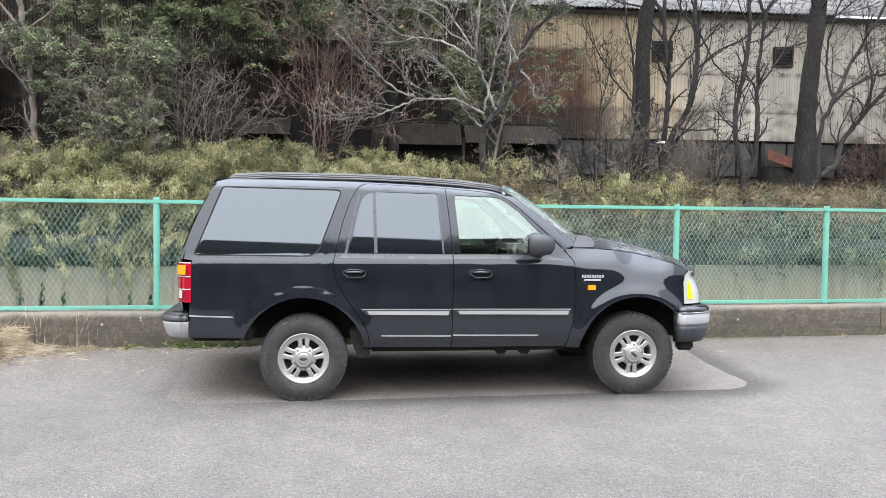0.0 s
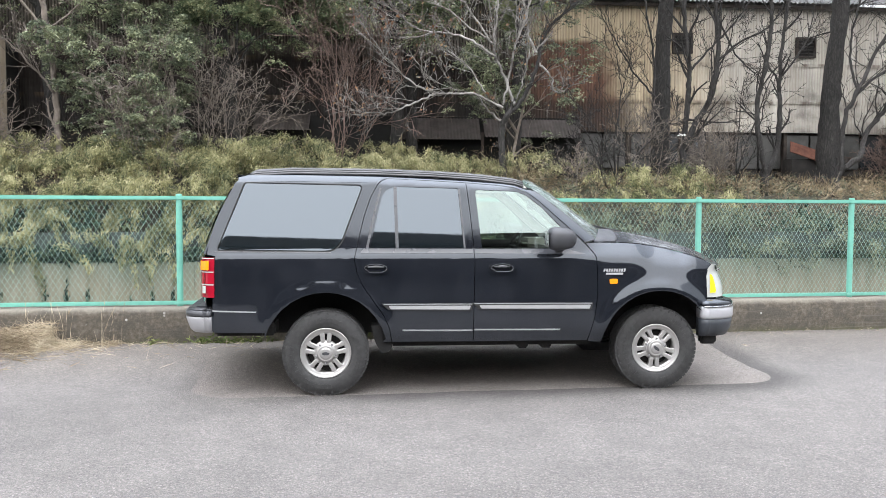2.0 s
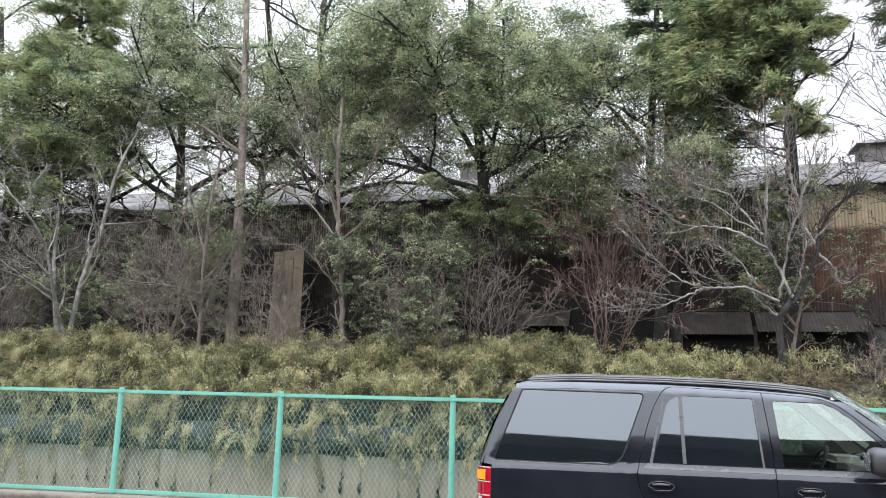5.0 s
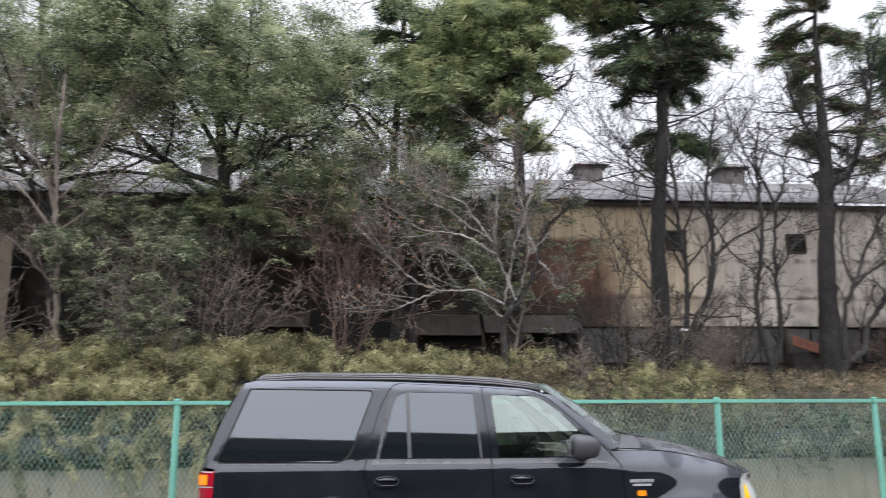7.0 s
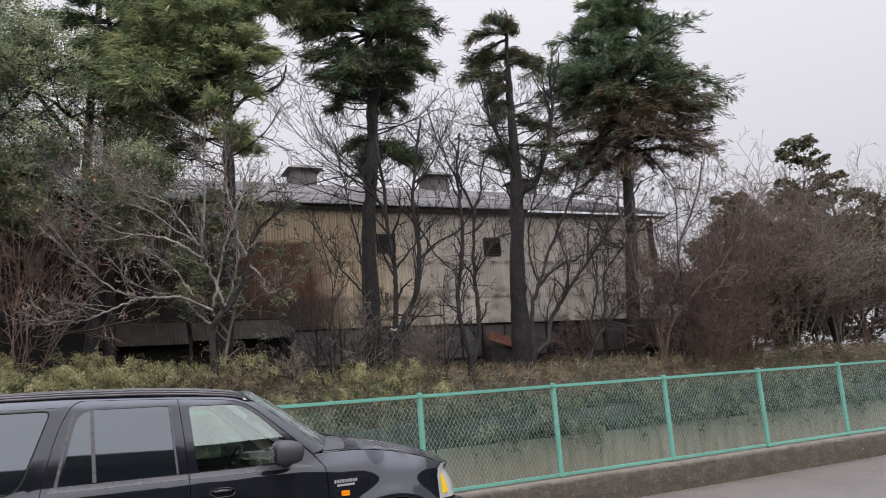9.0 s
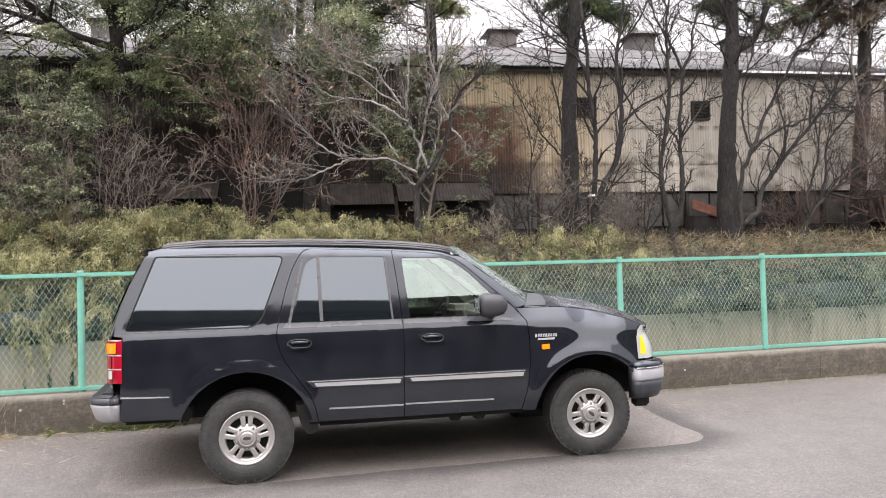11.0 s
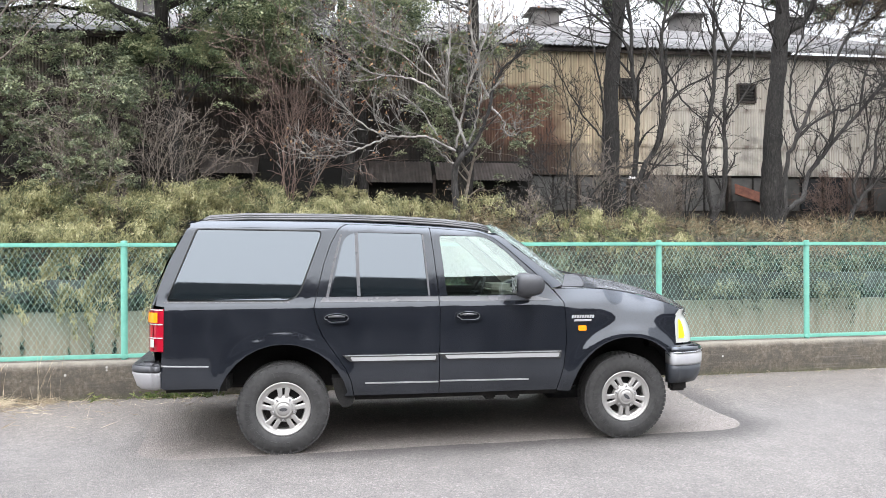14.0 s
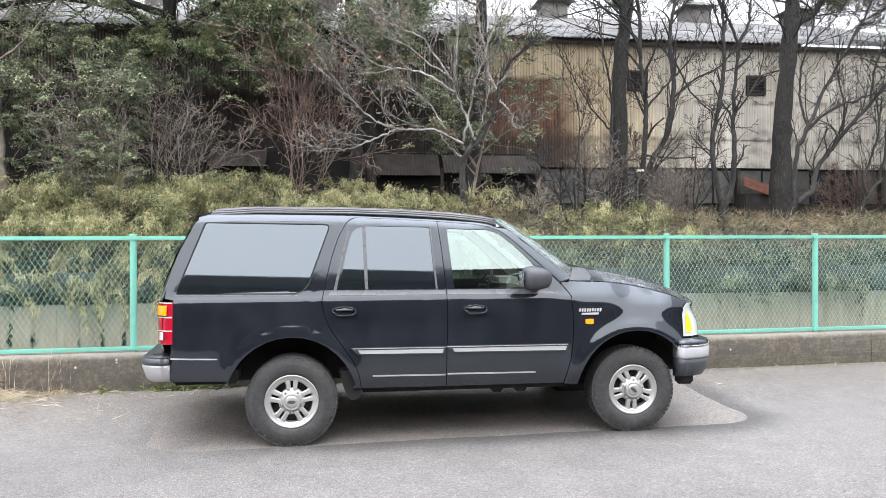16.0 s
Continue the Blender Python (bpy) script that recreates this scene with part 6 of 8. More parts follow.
class Wood:
    """Gathers tapered limbs, then becomes one mesh."""

    def __init__(self, seed):
        self.verts, self.faces, self.tips, self.axis, self.rng = [], [], [], [], random.Random(seed)

    def fork(self, foot, h):
        """The place on the first stem at height h over its foot, or the foot itself."""
        if h > 0.25:
            for a, b in zip(self.axis, self.axis[1:]):
                if a.z <= foot.z + h <= b.z:
                    return a.lerp(b, (foot.z + h - a.z) / (b.z - a.z))
        return foot

    def limb(self, pts, radii, sides):
        base = len(self.verts)
        side = None
        for i, p in enumerate(pts):
            d = (pts[min(i + 1, len(pts) - 1)] - pts[max(i - 1, 0)]).normalized()
            side = d.orthogonal().normalized() if side is None else (side - d * side.dot(d)).normalized()
            other = d.cross(side)
            for k in range(sides):
                a = 2 * math.pi * k / sides
                self.verts.append(p + (side * math.cos(a) + other * math.sin(a)) * radii[i])
        for i in range(len(pts) - 1):
            for k in range(sides):
                a, b = base + i * sides + k, base + i * sides + (k + 1) % sides
                self.faces.append((a, b, b + sides, a + sides))

    def grow(self, p, d, length, r, level, cfg):
        rng, seg = self.rng, cfg["seg"][min(level, len(cfg["seg"]) - 1)]
        top = cfg["levels"]
        pts, radii, dirs = [p.copy()], [r], [d.copy()]
        if level == 0 and not self.axis:
            self.axis = pts
        end = max(cfg["thin"], r * (0.35 if level < top else 0.5))
        wig, lift = cfg["wiggle"][min(level, len(cfg["wiggle"]) - 1)], cfg["lift"][min(level, len(cfg["lift"]) - 1)]
        for i in range(seg):
            d = (d + Vector((rng.gauss(0, wig), rng.gauss(0, wig), rng.gauss(0, wig) + lift))).normalized()
            p = p + d * (length / seg)
            pts.append(p.copy())
            dirs.append(d.copy())
            radii.append(r + (end - r) * ((i + 1) / seg) ** 0.8)
        if level < cfg.get("hidden", 9):
            self.limb(pts, radii, (9, 6, 4, 3, 3, 3)[min(level + (level > 1 and r < 0.012), 5)])
        if level >= top:
            self.tips.append((p.copy(), d.copy()))
            return
        kids = cfg["kids"][min(level, len(cfg["kids"]) - 1)]
        turn = rng.uniform(0, 6.28)
        for k in range(kids):
            f = cfg["bare"][min(level, len(cfg["bare"]) - 1)]
            t = f + (1 - f) * (k + rng.uniform(0.2, 0.9)) / kids
            i = min(seg - 1, int(t * seg))
            q = pts[i].lerp(pts[i + 1], t * seg - i)
            a = radians(rng.gauss(cfg["angle"][min(level, len(cfg["angle"]) - 1)], 9))
            turn += 2.4 + rng.uniform(-0.5, 0.5)
            axis = dirs[i + 1].orthogonal().normalized()
            axis = Matrix.Rotation(turn, 3, dirs[i + 1]) @ axis
            nd = (dirs[i + 1] * math.cos(a) + axis * math.sin(a)).normalized()
            ln = length * cfg["ratio"][min(level, len(cfg["ratio"]) - 1)] * (1.1 - 0.55 * t) * rng.uniform(0.75, 1.2)
            self.grow(q, nd, ln, max(cfg["thin"], (r + (end - r) * t) * cfg.get("slim", 0.55)), level + 1, cfg)
        self.tips.append((p.copy(), d.copy()))

    def object(self, name, mat, parent):
        me = bpy.data.meshes.new(name)
        me.from_pydata([tuple(v) for v in self.verts], [], self.faces)
        me.materials.append(mat)
        me.shade_smooth()
        ob = new(name, me)
        ob.parent = parent
        return ob


def blades(name, centres, ways, flats, lengths, widths, mat, parent=None, fold=0.0):
    """Many leaf blades in one mesh: a pointed quad each, along ways, broad across flats."""
    c, d, s = np.asarray(centres), np.asarray(ways), np.asarray(flats)
    d = d / np.linalg.norm(d, axis=1, keepdims=True)
    s = s - d * (s * d).sum(1, keepdims=True)
    s = s / (np.linalg.norm(s, axis=1, keepdims=True) + 1e-9)
    L, W = np.asarray(lengths)[:, None], np.asarray(widths)[:, None]
    n = len(c)
    v = np.empty((n, 4, 3))
    v[:, 0], v[:, 2] = c - d * L * 0.5, c + d * L * 0.5
    v[:, 1], v[:, 3] = c - d * L * 0.08 + s * W * 0.5, c - d * L * 0.08 - s * W * 0.5
    up = np.cross(d, s)
    v[:, 2] -= up * L * fold
    me = bpy.data.meshes.new(name)
    me.vertices.add(4 * n)
    me.vertices.foreach_set("co", v.reshape(-1))
    me.loops.add(4 * n)
    me.loops.foreach_set("vertex_index", np.arange(4 * n, dtype=np.int32))
    me.polygons.add(n)
    me.polygons.foreach_set("loop_start", np.arange(0, 4 * n, 4, dtype=np.int32))
    me.update()
    me.validate()
    me.materials.append(mat)
    ob = new(name, me)
    if parent:
        ob.parent = parent
    return ob


def leaves_at(name, tips, per, spread, size, mat, parent, seed, droop=0.3, ratio=0.45):
    g = np.random.default_rng(seed)
    p = np.array([t[0] for t in tips])
    base = np.array([t[1] for t in tips])
    n = len(p) * per
    c = np.repeat(p, per, 0) + g.normal(0, spread, (n, 3)) * (1, 1, 0.7)
    d = np.repeat(base, per, 0) * 0.5 + g.normal(0, 0.8, (n, 3)) - (0, 0, droop)
    s = g.normal(0, 1, (n, 3)) * (1, 1, 0.35)
    L = size * g.uniform(0.6, 1.3, n)
    return blades(name, c, d, s, L, L * ratio, mat, parent, fold=0.08)


SPREADING = dict(levels=4, seg=(9, 6, 5, 3, 2), kids=(9, 6, 4, 2), bare=(0.2, 0.15, 0.15, 0.1), angle=(46, 42, 40, 38), ratio=(0.40, 0.52, 0.5, 0.5), wiggle=(0.13, 0.16, 0.17, 0.17), lift=(0.05, 0.05, 0.04, 0.03), thin=0.0068)
TWIGGY = dict(levels=3, seg=(6, 5, 4, 2), kids=(7, 5, 3), bare=(0.25, 0.2, 0.15), angle=(34, 36, 36), ratio=(0.55, 0.52, 0.52), wiggle=(0.08, 0.13, 0.17), lift=(0.04, 0.05, 0.05), thin=0.0048)
CROWN = dict(levels=4, seg=(6, 6, 5, 3, 2), kids=(11, 7, 5, 2), bare=(0.30, 0.2, 0.2, 0.15), angle=(66, 52, 46, 40), ratio=(0.40, 0.58, 0.55, 0.5), wiggle=(0.07, 0.16, 0.18, 0.2), lift=(0.05, -0.01, -0.02, -0.02), thin=0.006, hidden=4)


def ground_at(x, y):
    return bank_z(x, y) - 0.08


def bare_tree(x, y, stems, cfg, mat, seed, label, name="bare_tree", category="tree", brown=0):
    """Stems: height of the start over the ground, direction, length, thickness."""
    tree = tagged(new(name), label, category, group="bare trees on the bank")
    tips, first = [], None
    for k, (h, way, length, r) in enumerate(stems):
        w = Wood(seed * 31 + k)
        first = first or w
        w.grow(first.fork(Vector((x, y, ground_at(x, y))), h), Vector(way).normalized(), length, r, 0, cfg)
        w.object("trunk" if k == 0 else "limb", mat, tree)
        tips += w.tips
    if brown:
        leaves_at("withered_foliage", tips[::brown], 2, 0.05, 0.075, BROWN_LEAF, tree, seed, ratio=0.6)["kind"] = "stuff"
    return tree


def bush(x, y, height, n, mat, seed, label, cfg=TWIGGY, lean=0.45, r=0.014):
    """A shrub of many thin stems from one foot."""
    thing = tagged(new("shrub"), label, "shrub", group="bare shrubs on the bank")
    rng = random.Random(seed)
    for k in range(n):
        w = Wood(seed * 31 + k)
        a, s = rng.uniform(0, 6.28), rng.uniform(0.1, lean)
        foot = Vector((x + rng.gauss(0, 0.18), y + rng.gauss(0, 0.15), ground_at(x, y)))
        w.grow(foot, Vector((math.cos(a) * s, math.sin(a) * s * 0.7, 1)).normalized(), height * rng.uniform(0.7, 1.05), r * rng.uniform(0.7, 1.3), 0, cfg)
        w.object("stem", mat, thing)
    return thing


# -- evergreen broadleaf trees in front of the warehouse --
def leaf_pads(name, tips, per, reach, size, mat, parent, seed):
    """A crown of separate domed tiers of leaves, with gaps between them."""
    g = np.random.default_rng(seed)
    k = len(tips)
    p = np.repeat(np.array([t[0] for t in tips]), per, 0)
    R = np.repeat(reach * g.uniform(0.55, 1.35, k), per)
    n = len(p)
    a, r = g.uniform(0, 2 * np.pi, n), np.sqrt(g.uniform(0, 1, n)) * (0.8 + 0.35 * g.random(n))
    tilt = np.repeat(g.normal(0, 0.25, (k, 2)), per, 0)
    off = np.stack([np.cos(a) * r, np.sin(a) * r, 0.24 - 0.42 * r * r + g.normal(0, 0.13, n)], 1)
    off[:, 2] += (off[:, :2] * tilt).sum(1)
    way = np.stack([np.cos(a), np.sin(a), np.full(n, -0.3)], 1) * 0.6 + g.normal(0, 0.6, (n, 3)) * (1, 1, 0.7)
    L = size * g.uniform(0.6, 1.3, n)
    return blades(name, p + off * R[:, None], way, g.normal(0, 1, (n, 3)) * (1, 1, 0.45), L, L * 0.45, mat, parent, fold=0.08)


def evergreen(x, y, stems, seed, label, per=13, size=0.088, mat=LEAF_EVER, spread=0.23, cfg=CROWN, bark=BARK_DARK):
    tree = tagged(new("evergreen_tree"), label, "tree", group="evergreen trees on the bank")
    w = Wood(seed)
    for h, way, length, r in stems:
        w.grow(w.fork(Vector((x, y, ground_at(x, y))), h), Vector(way).normalized(), length, r, 0, cfg)
    w.object("trunk", bark, tree)
    w.rng.shuffle(w.tips)
    tall = cfg["levels"] > 3
    leaf_pads("crown", w.tips[::5 if tall else 3], int(per * (8.2 if tall else 5.2)), spread * (2.1 if tall else 1.35), size * (0.80 if tall else 0.88), mat, tree, seed)
    return tree


TALL_LABEL = "tall evergreen broadleaf tree with an airy crown"
evergreen(-2.2, 13.2, [(0, (0.0, 0, 1), 12.0, 0.22), (4.4, (-0.85, -0.1, 0.42), 5.6, 0.11), (4.6, (0.85, -0.1, 0.42), 5.4, 0.10), (4.8, (0.3, -0.5, 0.7), 4.6, 0.08), (5.6, (-0.5, -0.3, 0.7), 5.0, 0.08)], 11, TALL_LABEL, per=17)
evergreen(-6.4, 13.6, [(0, (0.0, 0, 1), 12.5, 0.2), (5.2, (-0.85, 0.0, 0.5), 5.2, 0.1), (5.4, (0.85, 0, 0.5), 5.4, 0.09), (6.2, (0.4, -0.4, 0.7), 4.8, 0.08)], 12, TALL_LABEL, per=12)
evergreen(-11.4, 13.4, [(0, (0.0, 0, 1), 12.0, 0.2), (5.0, (-0.8, -0.1, 0.5), 6.0, 0.1), (5.2, (0.8, -0.1, 0.5), 5.6, 0.1)], 13, TALL_LABEL, per=12)
evergreen(1.7, 13.6, [(0, (0.0, 0, 1), 11.5, 0.18), (4.6, (-0.7, -0.1, 0.45), 4.6, 0.09), (4.8, (0.5, -0.1, 0.5), 3.6, 0.08), (6.0, (-0.6, -0.2, 0.7), 4.0, 0.07), (4.2, (0.35, -0.6, 0.25), 2.6, 0.05), (4.1, (-0.6, -0.4, 0.2), 2.8, 0.05)], 14, "slender evergreen tree with dark leaves", per=11)
evergreen(-16.5, 13.0, [(0, (0.0, 0, 1), 11.0, 0.2), (3.0, (0.5, -0.1, 0.7), 6.0, 0.1), (3.5, (-0.5, -0.1, 0.8), 6.0, 0.1)], 15, TALL_LABEL)
evergreen(-9.2, 14.2, [(0, (0.0, 0, 1), 12.0, 0.18), (6.0, (-0.8, -0.1, 0.6), 5.4, 0.1), (6.2, (0.8, -0.1, 0.6), 5.2, 0.1)], 16, TALL_LABEL, per=13)
evergreen(-13.9, 14.2, [(0, (0.0, 0, 1), 12.0, 0.18), (6.0, (0.7, -0.1, 0.7), 6.0, 0.1)], 17, TALL_LABEL, per=13)

LOW = dict(CROWN, levels=3, hidden=3, kids=(9, 7, 5), bare=(0.15, 0.15, 0.15), angle=(50, 45, 45))
evergreen(-4.2, 11.5, [(0, (0.0, -0.1, 1), 4.4, 0.06), (0.2, (-0.3, -0.1, 0.9), 3.6, 0.04), (0.2, (0.35, -0.15, 0.9), 3.4, 0.04)], 21, "dull green evergreen shrub under the trees", 24, 0.075, LEAF_DULL, 0.15, LOW, BARK_BROWN)
evergreen(4.6, 12.4, [(0.4, (0.0, 0, 1), 4.6, 0.05), (1.5, (-0.5, 0, 0.8), 2.2, 0.04)], 24, "young evergreen tree by the warehouse", 9, 0.085, LEAF_DULL, 0.16, LOW, BARK_BROWN)
evergreen(-11.2, 12.6, [(0, (0.0, 0, 1), 5.4, 0.05), (0.3, (0.4, -0.1, 0.9), 4.0, 0.04), (0.2, (-0.6, -0.1, 0.9), 4.2, 0.04)], 25, "dark evergreen shrub under the trees", 20, 0.078, LEAF_EVER, 0.16, LOW, BARK_BROWN)
evergreen(-2.3, 13.0, [(0, (0.0, 0, 1), 5.2, 0.06), (2.9, (-0.6, -0.1, 0.8), 1.8, 0.03), (2.9, (0.6, -0.1, 0.8), 1.8, 0.03)], 26, "half-grown evergreen tree under the tall ones", 18, 0.078, LEAF_EVER, 0.17, dict(LOW, bare=(0.55, 0.15, 0.15)))
evergreen(22.7, 12.2, [(0, (0.0, 0, 1), 4.6, 0.05), (0.1, (0.6, -0.1, 0.8), 3.8, 0.04), (0.1, (-0.5, -0.1, 0.8), 3.6, 0.04)], 45, "dark evergreen shrub at the end of the warehouse", 12, 0.14, LEAF_DARK, 0.16, LOW)
evergreen(24.5, 12.6, [(0, (0.0, 0, 1), 6.0, 0.09), (0.3, (0.5, -0.1, 0.8), 5.0, 0.06), (0.3, (-0.4, -0.1, 0.8), 4.8, 0.06)], 27, "dark evergreen tree at the end of the warehouse", 16, 0.16, LEAF_DARK, 0.2, LOW)
evergreen(28.5, 13.0, [(0, (0.0, 0, 1), 7.4, 0.12), (0.4, (0.5, -0.1, 0.8), 5.2, 0.08), (0.4, (-0.5, -0.1, 0.9), 5.0, 0.08)], 28, "dark evergreen tree at the end of the warehouse", 15, 0.22, LEAF_DARK, 0.27, LOW)
evergreen(33.5, 15.0, [(0, (0.0, 0, 1), 7.8, 0.13), (0.4, (0.5, -0.1, 0.8), 6.0, 0.09), (0.4, (-0.5, -0.1, 0.9), 6.0, 0.09)], 29, "dark evergreen tree at the end of the warehouse", 15, 0.24, LEAF_DARK, 0.3, LOW)

evergreen(31.0, 17.5, [(0, (0.0, 0, 1), 6.5, 0.1), (0.3, (0.5, -0.1, 0.8), 5.0, 0.07), (0.3, (-0.5, -0.1, 0.8), 5.0, 0.07)], 30, "dark evergreen tree beyond the warehouse", 12, 0.24, LEAF_DARK, 0.28, LOW)
evergreen(28.4, 17.1, [(0, (0.0, 0, 1), 5.0, 0.08), (0.2, (0.5, -0.1, 0.8), 4.0, 0.06), (0.2, (-0.5, -0.1, 0.8), 4.0, 0.06)], 44, "low dark evergreen tree beyond the warehouse", 13, 0.24, LEAF_DARK, 0.28, LOW)
evergreen(37.0, 20.0, [(0, (0.0, 0, 1), 7.0, 0.1), (0.3, (0.5, -0.1, 0.8), 5.0, 0.07), (0.3, (-0.5, -0.1, 0.8), 5.0, 0.07)], 38, "dark evergreen tree beyond the warehouse", 12, 0.26, LEAF_DARK, 0.3, LOW)


DEAD_BOUGH = dict(SPREADING, levels=3, kids=(6, 6, 4), seg=(6, 6, 4, 2), angle=(50, 46, 42), wiggle=(0.1, 0.14, 0.16), lift=(0.02, 0.02, 0.03), bare=(0.2, 0.2, 0.1))
# -- cedars: straight trunk, level boughs, drooping sprays of needles --
def cedar(x, y, top, trunk_r, boughs, seed, label, lean=(0, 0), mat=NEEDLE, dead=0.0, dense=1.0, stubs=20, brown_to=0.0):
    """Boughs: lowest and highest height, reach below, reach above, how many, and a favoured side."""
    tree = tagged(new("cedar_tree"), label, "tree", group="cedars in front of the warehouse")
    w = Wood(seed)
    rng = w.rng
    z0 = ground_at(x, y)
    line = lambda z: Vector((x + lean[0] * (z - z0) + 0.06 * math.sin(z * 0.9 + seed), y + lean[1] * (z - z0), z))
    heights = steps(z0, top, 42)
    w.limb([line(z) + Vector((rng.gauss(0, 0.012), 0, 0)) for z in heights], [(trunk_r * (1 - 0.92 * (i / 42) ** 1.3) + 0.01) * rng.uniform(0.9, 1.1) * (1 + 0.5 * math.exp(-i / 1.6)) for i in range(43)], 12)
    sprays = []
    for lo, hi, r_lo, r_hi, count, side in boughs:
        for k in range(int(count * 1.7)):
            t = (k + rng.random()) / (count * 1.7)
            z = lo + (hi - lo) * t
            a = rng.uniform(0, 6.28) if abs(side) < 1 else (math.pi if side < 0 else 0) + rng.gauss(0, 1.0)
            reach = (r_lo + (r_hi - r_lo) * t) * rng.uniform(0.65, 1.1) * (1 + side * math.cos(a) * 0.5)
            d = Vector((math.cos(a), math.sin(a) * 0.9, rng.uniform(-0.12, 0.5))).normalized()
            p, pts = line(z), []
            pts.append(p.copy())
            for i in range(6):
                d = (d + Vector((rng.gauss(0, 0.08), rng.gauss(0, 0.08), -0.10 + rng.gauss(0, 0.05)))).normalized()
                p = p + d * reach / 6
                pts.append(p.copy())
                if i > 0:
                    for s in range(int(5 * dense)):
                        q = (d + Vector((rng.gauss(0, 0.75), rng.gauss(0, 0.75), rng.gauss(0.04, 0.36)))).normalized()
                        ln = reach * rng.uniform(0.12, 0.3)
                        e = p + q * ln
                        w.limb([p, e], [0.011, 0.004], 3)
                        for u in (0.35, 0.7, 1.0):
                            sprays.append((p.lerp(e, u), q))
            w.limb(pts, [0.045 * (1 - i / 7) + 0.008 for i in range(7)], 5)
    base = boughs[0][0]
    for k in range(stubs):
        z = base - 3.6 + 4.2 * rng.random()
        a = rng.uniform(0, 6.28)
        w.grow(line(z), Vector((math.cos(a), math.sin(a), 0.25)), rng.uniform(1.2, 2.6), 0.026, 1, DEAD_BOUGH)
    w.object("trunk", BARK_DARK, tree)
    rng.shuffle(sprays)
    if brown_to:
        sprays.sort(key=lambda s: -(s[0].z + rng.gauss(0, 0.8)))
        dead = sum(1 for s in sprays if s[0].z < brown_to) / len(sprays) * 0.85
    cut = int(len(sprays) * (1 - dead))
    for name, some, m, per in (("crown", sprays[:cut], mat, 15), ("dead_sprays", sprays[cut:], NEEDLE_DEAD, 11)):
        if some:
            g = np.random.default_rng(seed)
            p, b = np.repeat(np.array([s[0] for s in some]), per, 0), np.repeat(np.array([s[1] for s in some]), per, 0)
            n = len(p)
            c = p + g.normal(0, 1, (n, 3)) * (0.08, 0.08, 0.06)
            way = b + g.normal(0, 1, (n, 3)) * (0.42, 0.42, 0.2) + (0, 0, -0.06)
            L = g.uniform(0.12, 0.28, n)
            blades(name, c, way, g.normal(0, 1, (n, 3)) * (1, 1, 0.4), L, L * 0.12, m, tree, fold=0.1)
    return tree


cedar(8.35, 12.3, 16.5, 0.22, [(10.4, 11.2, 1.4, 1.8, 11, -0.2), (11.2, 13.0, 1.9, 1.9, 24, 0), (13.0, 16.5, 1.9, 0.6, 22, 0), (8.6, 8.9, 1.3, 1.5, 4, 1.0)], 31, "tall dark cedar with a bare lower trunk", lean=(0.055, 0), dead=0.3, dense=1.0, stubs=32)
cedar(13.1, 12.3, 13.4, 0.28, [(9.8, 11.4, 0.9, 1.5, 5, 0.6), (11.4, 13.2, 1.6, 0.7, 8, -0.4), (8.8, 9.2, 1.5, 1.5, 3, 0.8)], 32, "thinned cedar with a thick black trunk", lean=(0.055, 0), dead=0.55, dense=0.9, stubs=26)
cedar(17.9, 12.8, 16.2, 0.24, [(9.0, 9.9, 2.0, 2.7, 9, 0.1), (9.9, 12.6, 2.9, 3.1, 36, 0.25), (12.4, 16.2, 3.1, 0.5, 36, 0.1)], 33, "broad dark cedar with browned lower boughs", lean=(0.08, 0), dead=0.0, dense=1.05, brown_to=11.6)
cedar(4.7, 12.8, 14.5, 0.19, [(10.0, 11.2, 1.7, 2.0, 34, -1.2), (11.2, 12.4, 1.9, 1.7, 22, -1.0), (12.4, 14.5, 2.2, 1.2, 22, 0.4), (8.4, 9.0, 1.4, 1.5, 4, -0.9), (6.6, 7.2, 0.9, 0.8, 3, 0.2)], 34, "cedar with a broad light green crown", lean=(0.045, 0), mat=NEEDLE_LIGHT, dense=1.2, stubs=24)
cedar(-14.6, 12.6, 14.0, 0.18, [(7.4, 10.5, 2.2, 2.4, 24, 0.2), (10.5, 14.0, 2.2, 0.6, 20, 0)], 35, "cedar with drooping green boughs", mat=NEEDLE_LIGHT)
cedar(2.2, 14.0, 14.5, 0.15, [(10.5, 14.0, 1.6, 0.9, 14, -0.2)], 36, "slender dark cedar behind the others", stubs=5)

# -- bare trees --
SHOOTS = dict(SPREADING, thin=0.0052, kids=(4, 4, 4, 2), wiggle=(0.12, 0.14, 0.16, 0.16), lift=(0.05, 0.07, 0.05, 0.03), angle=(44, 42, 40, 38))


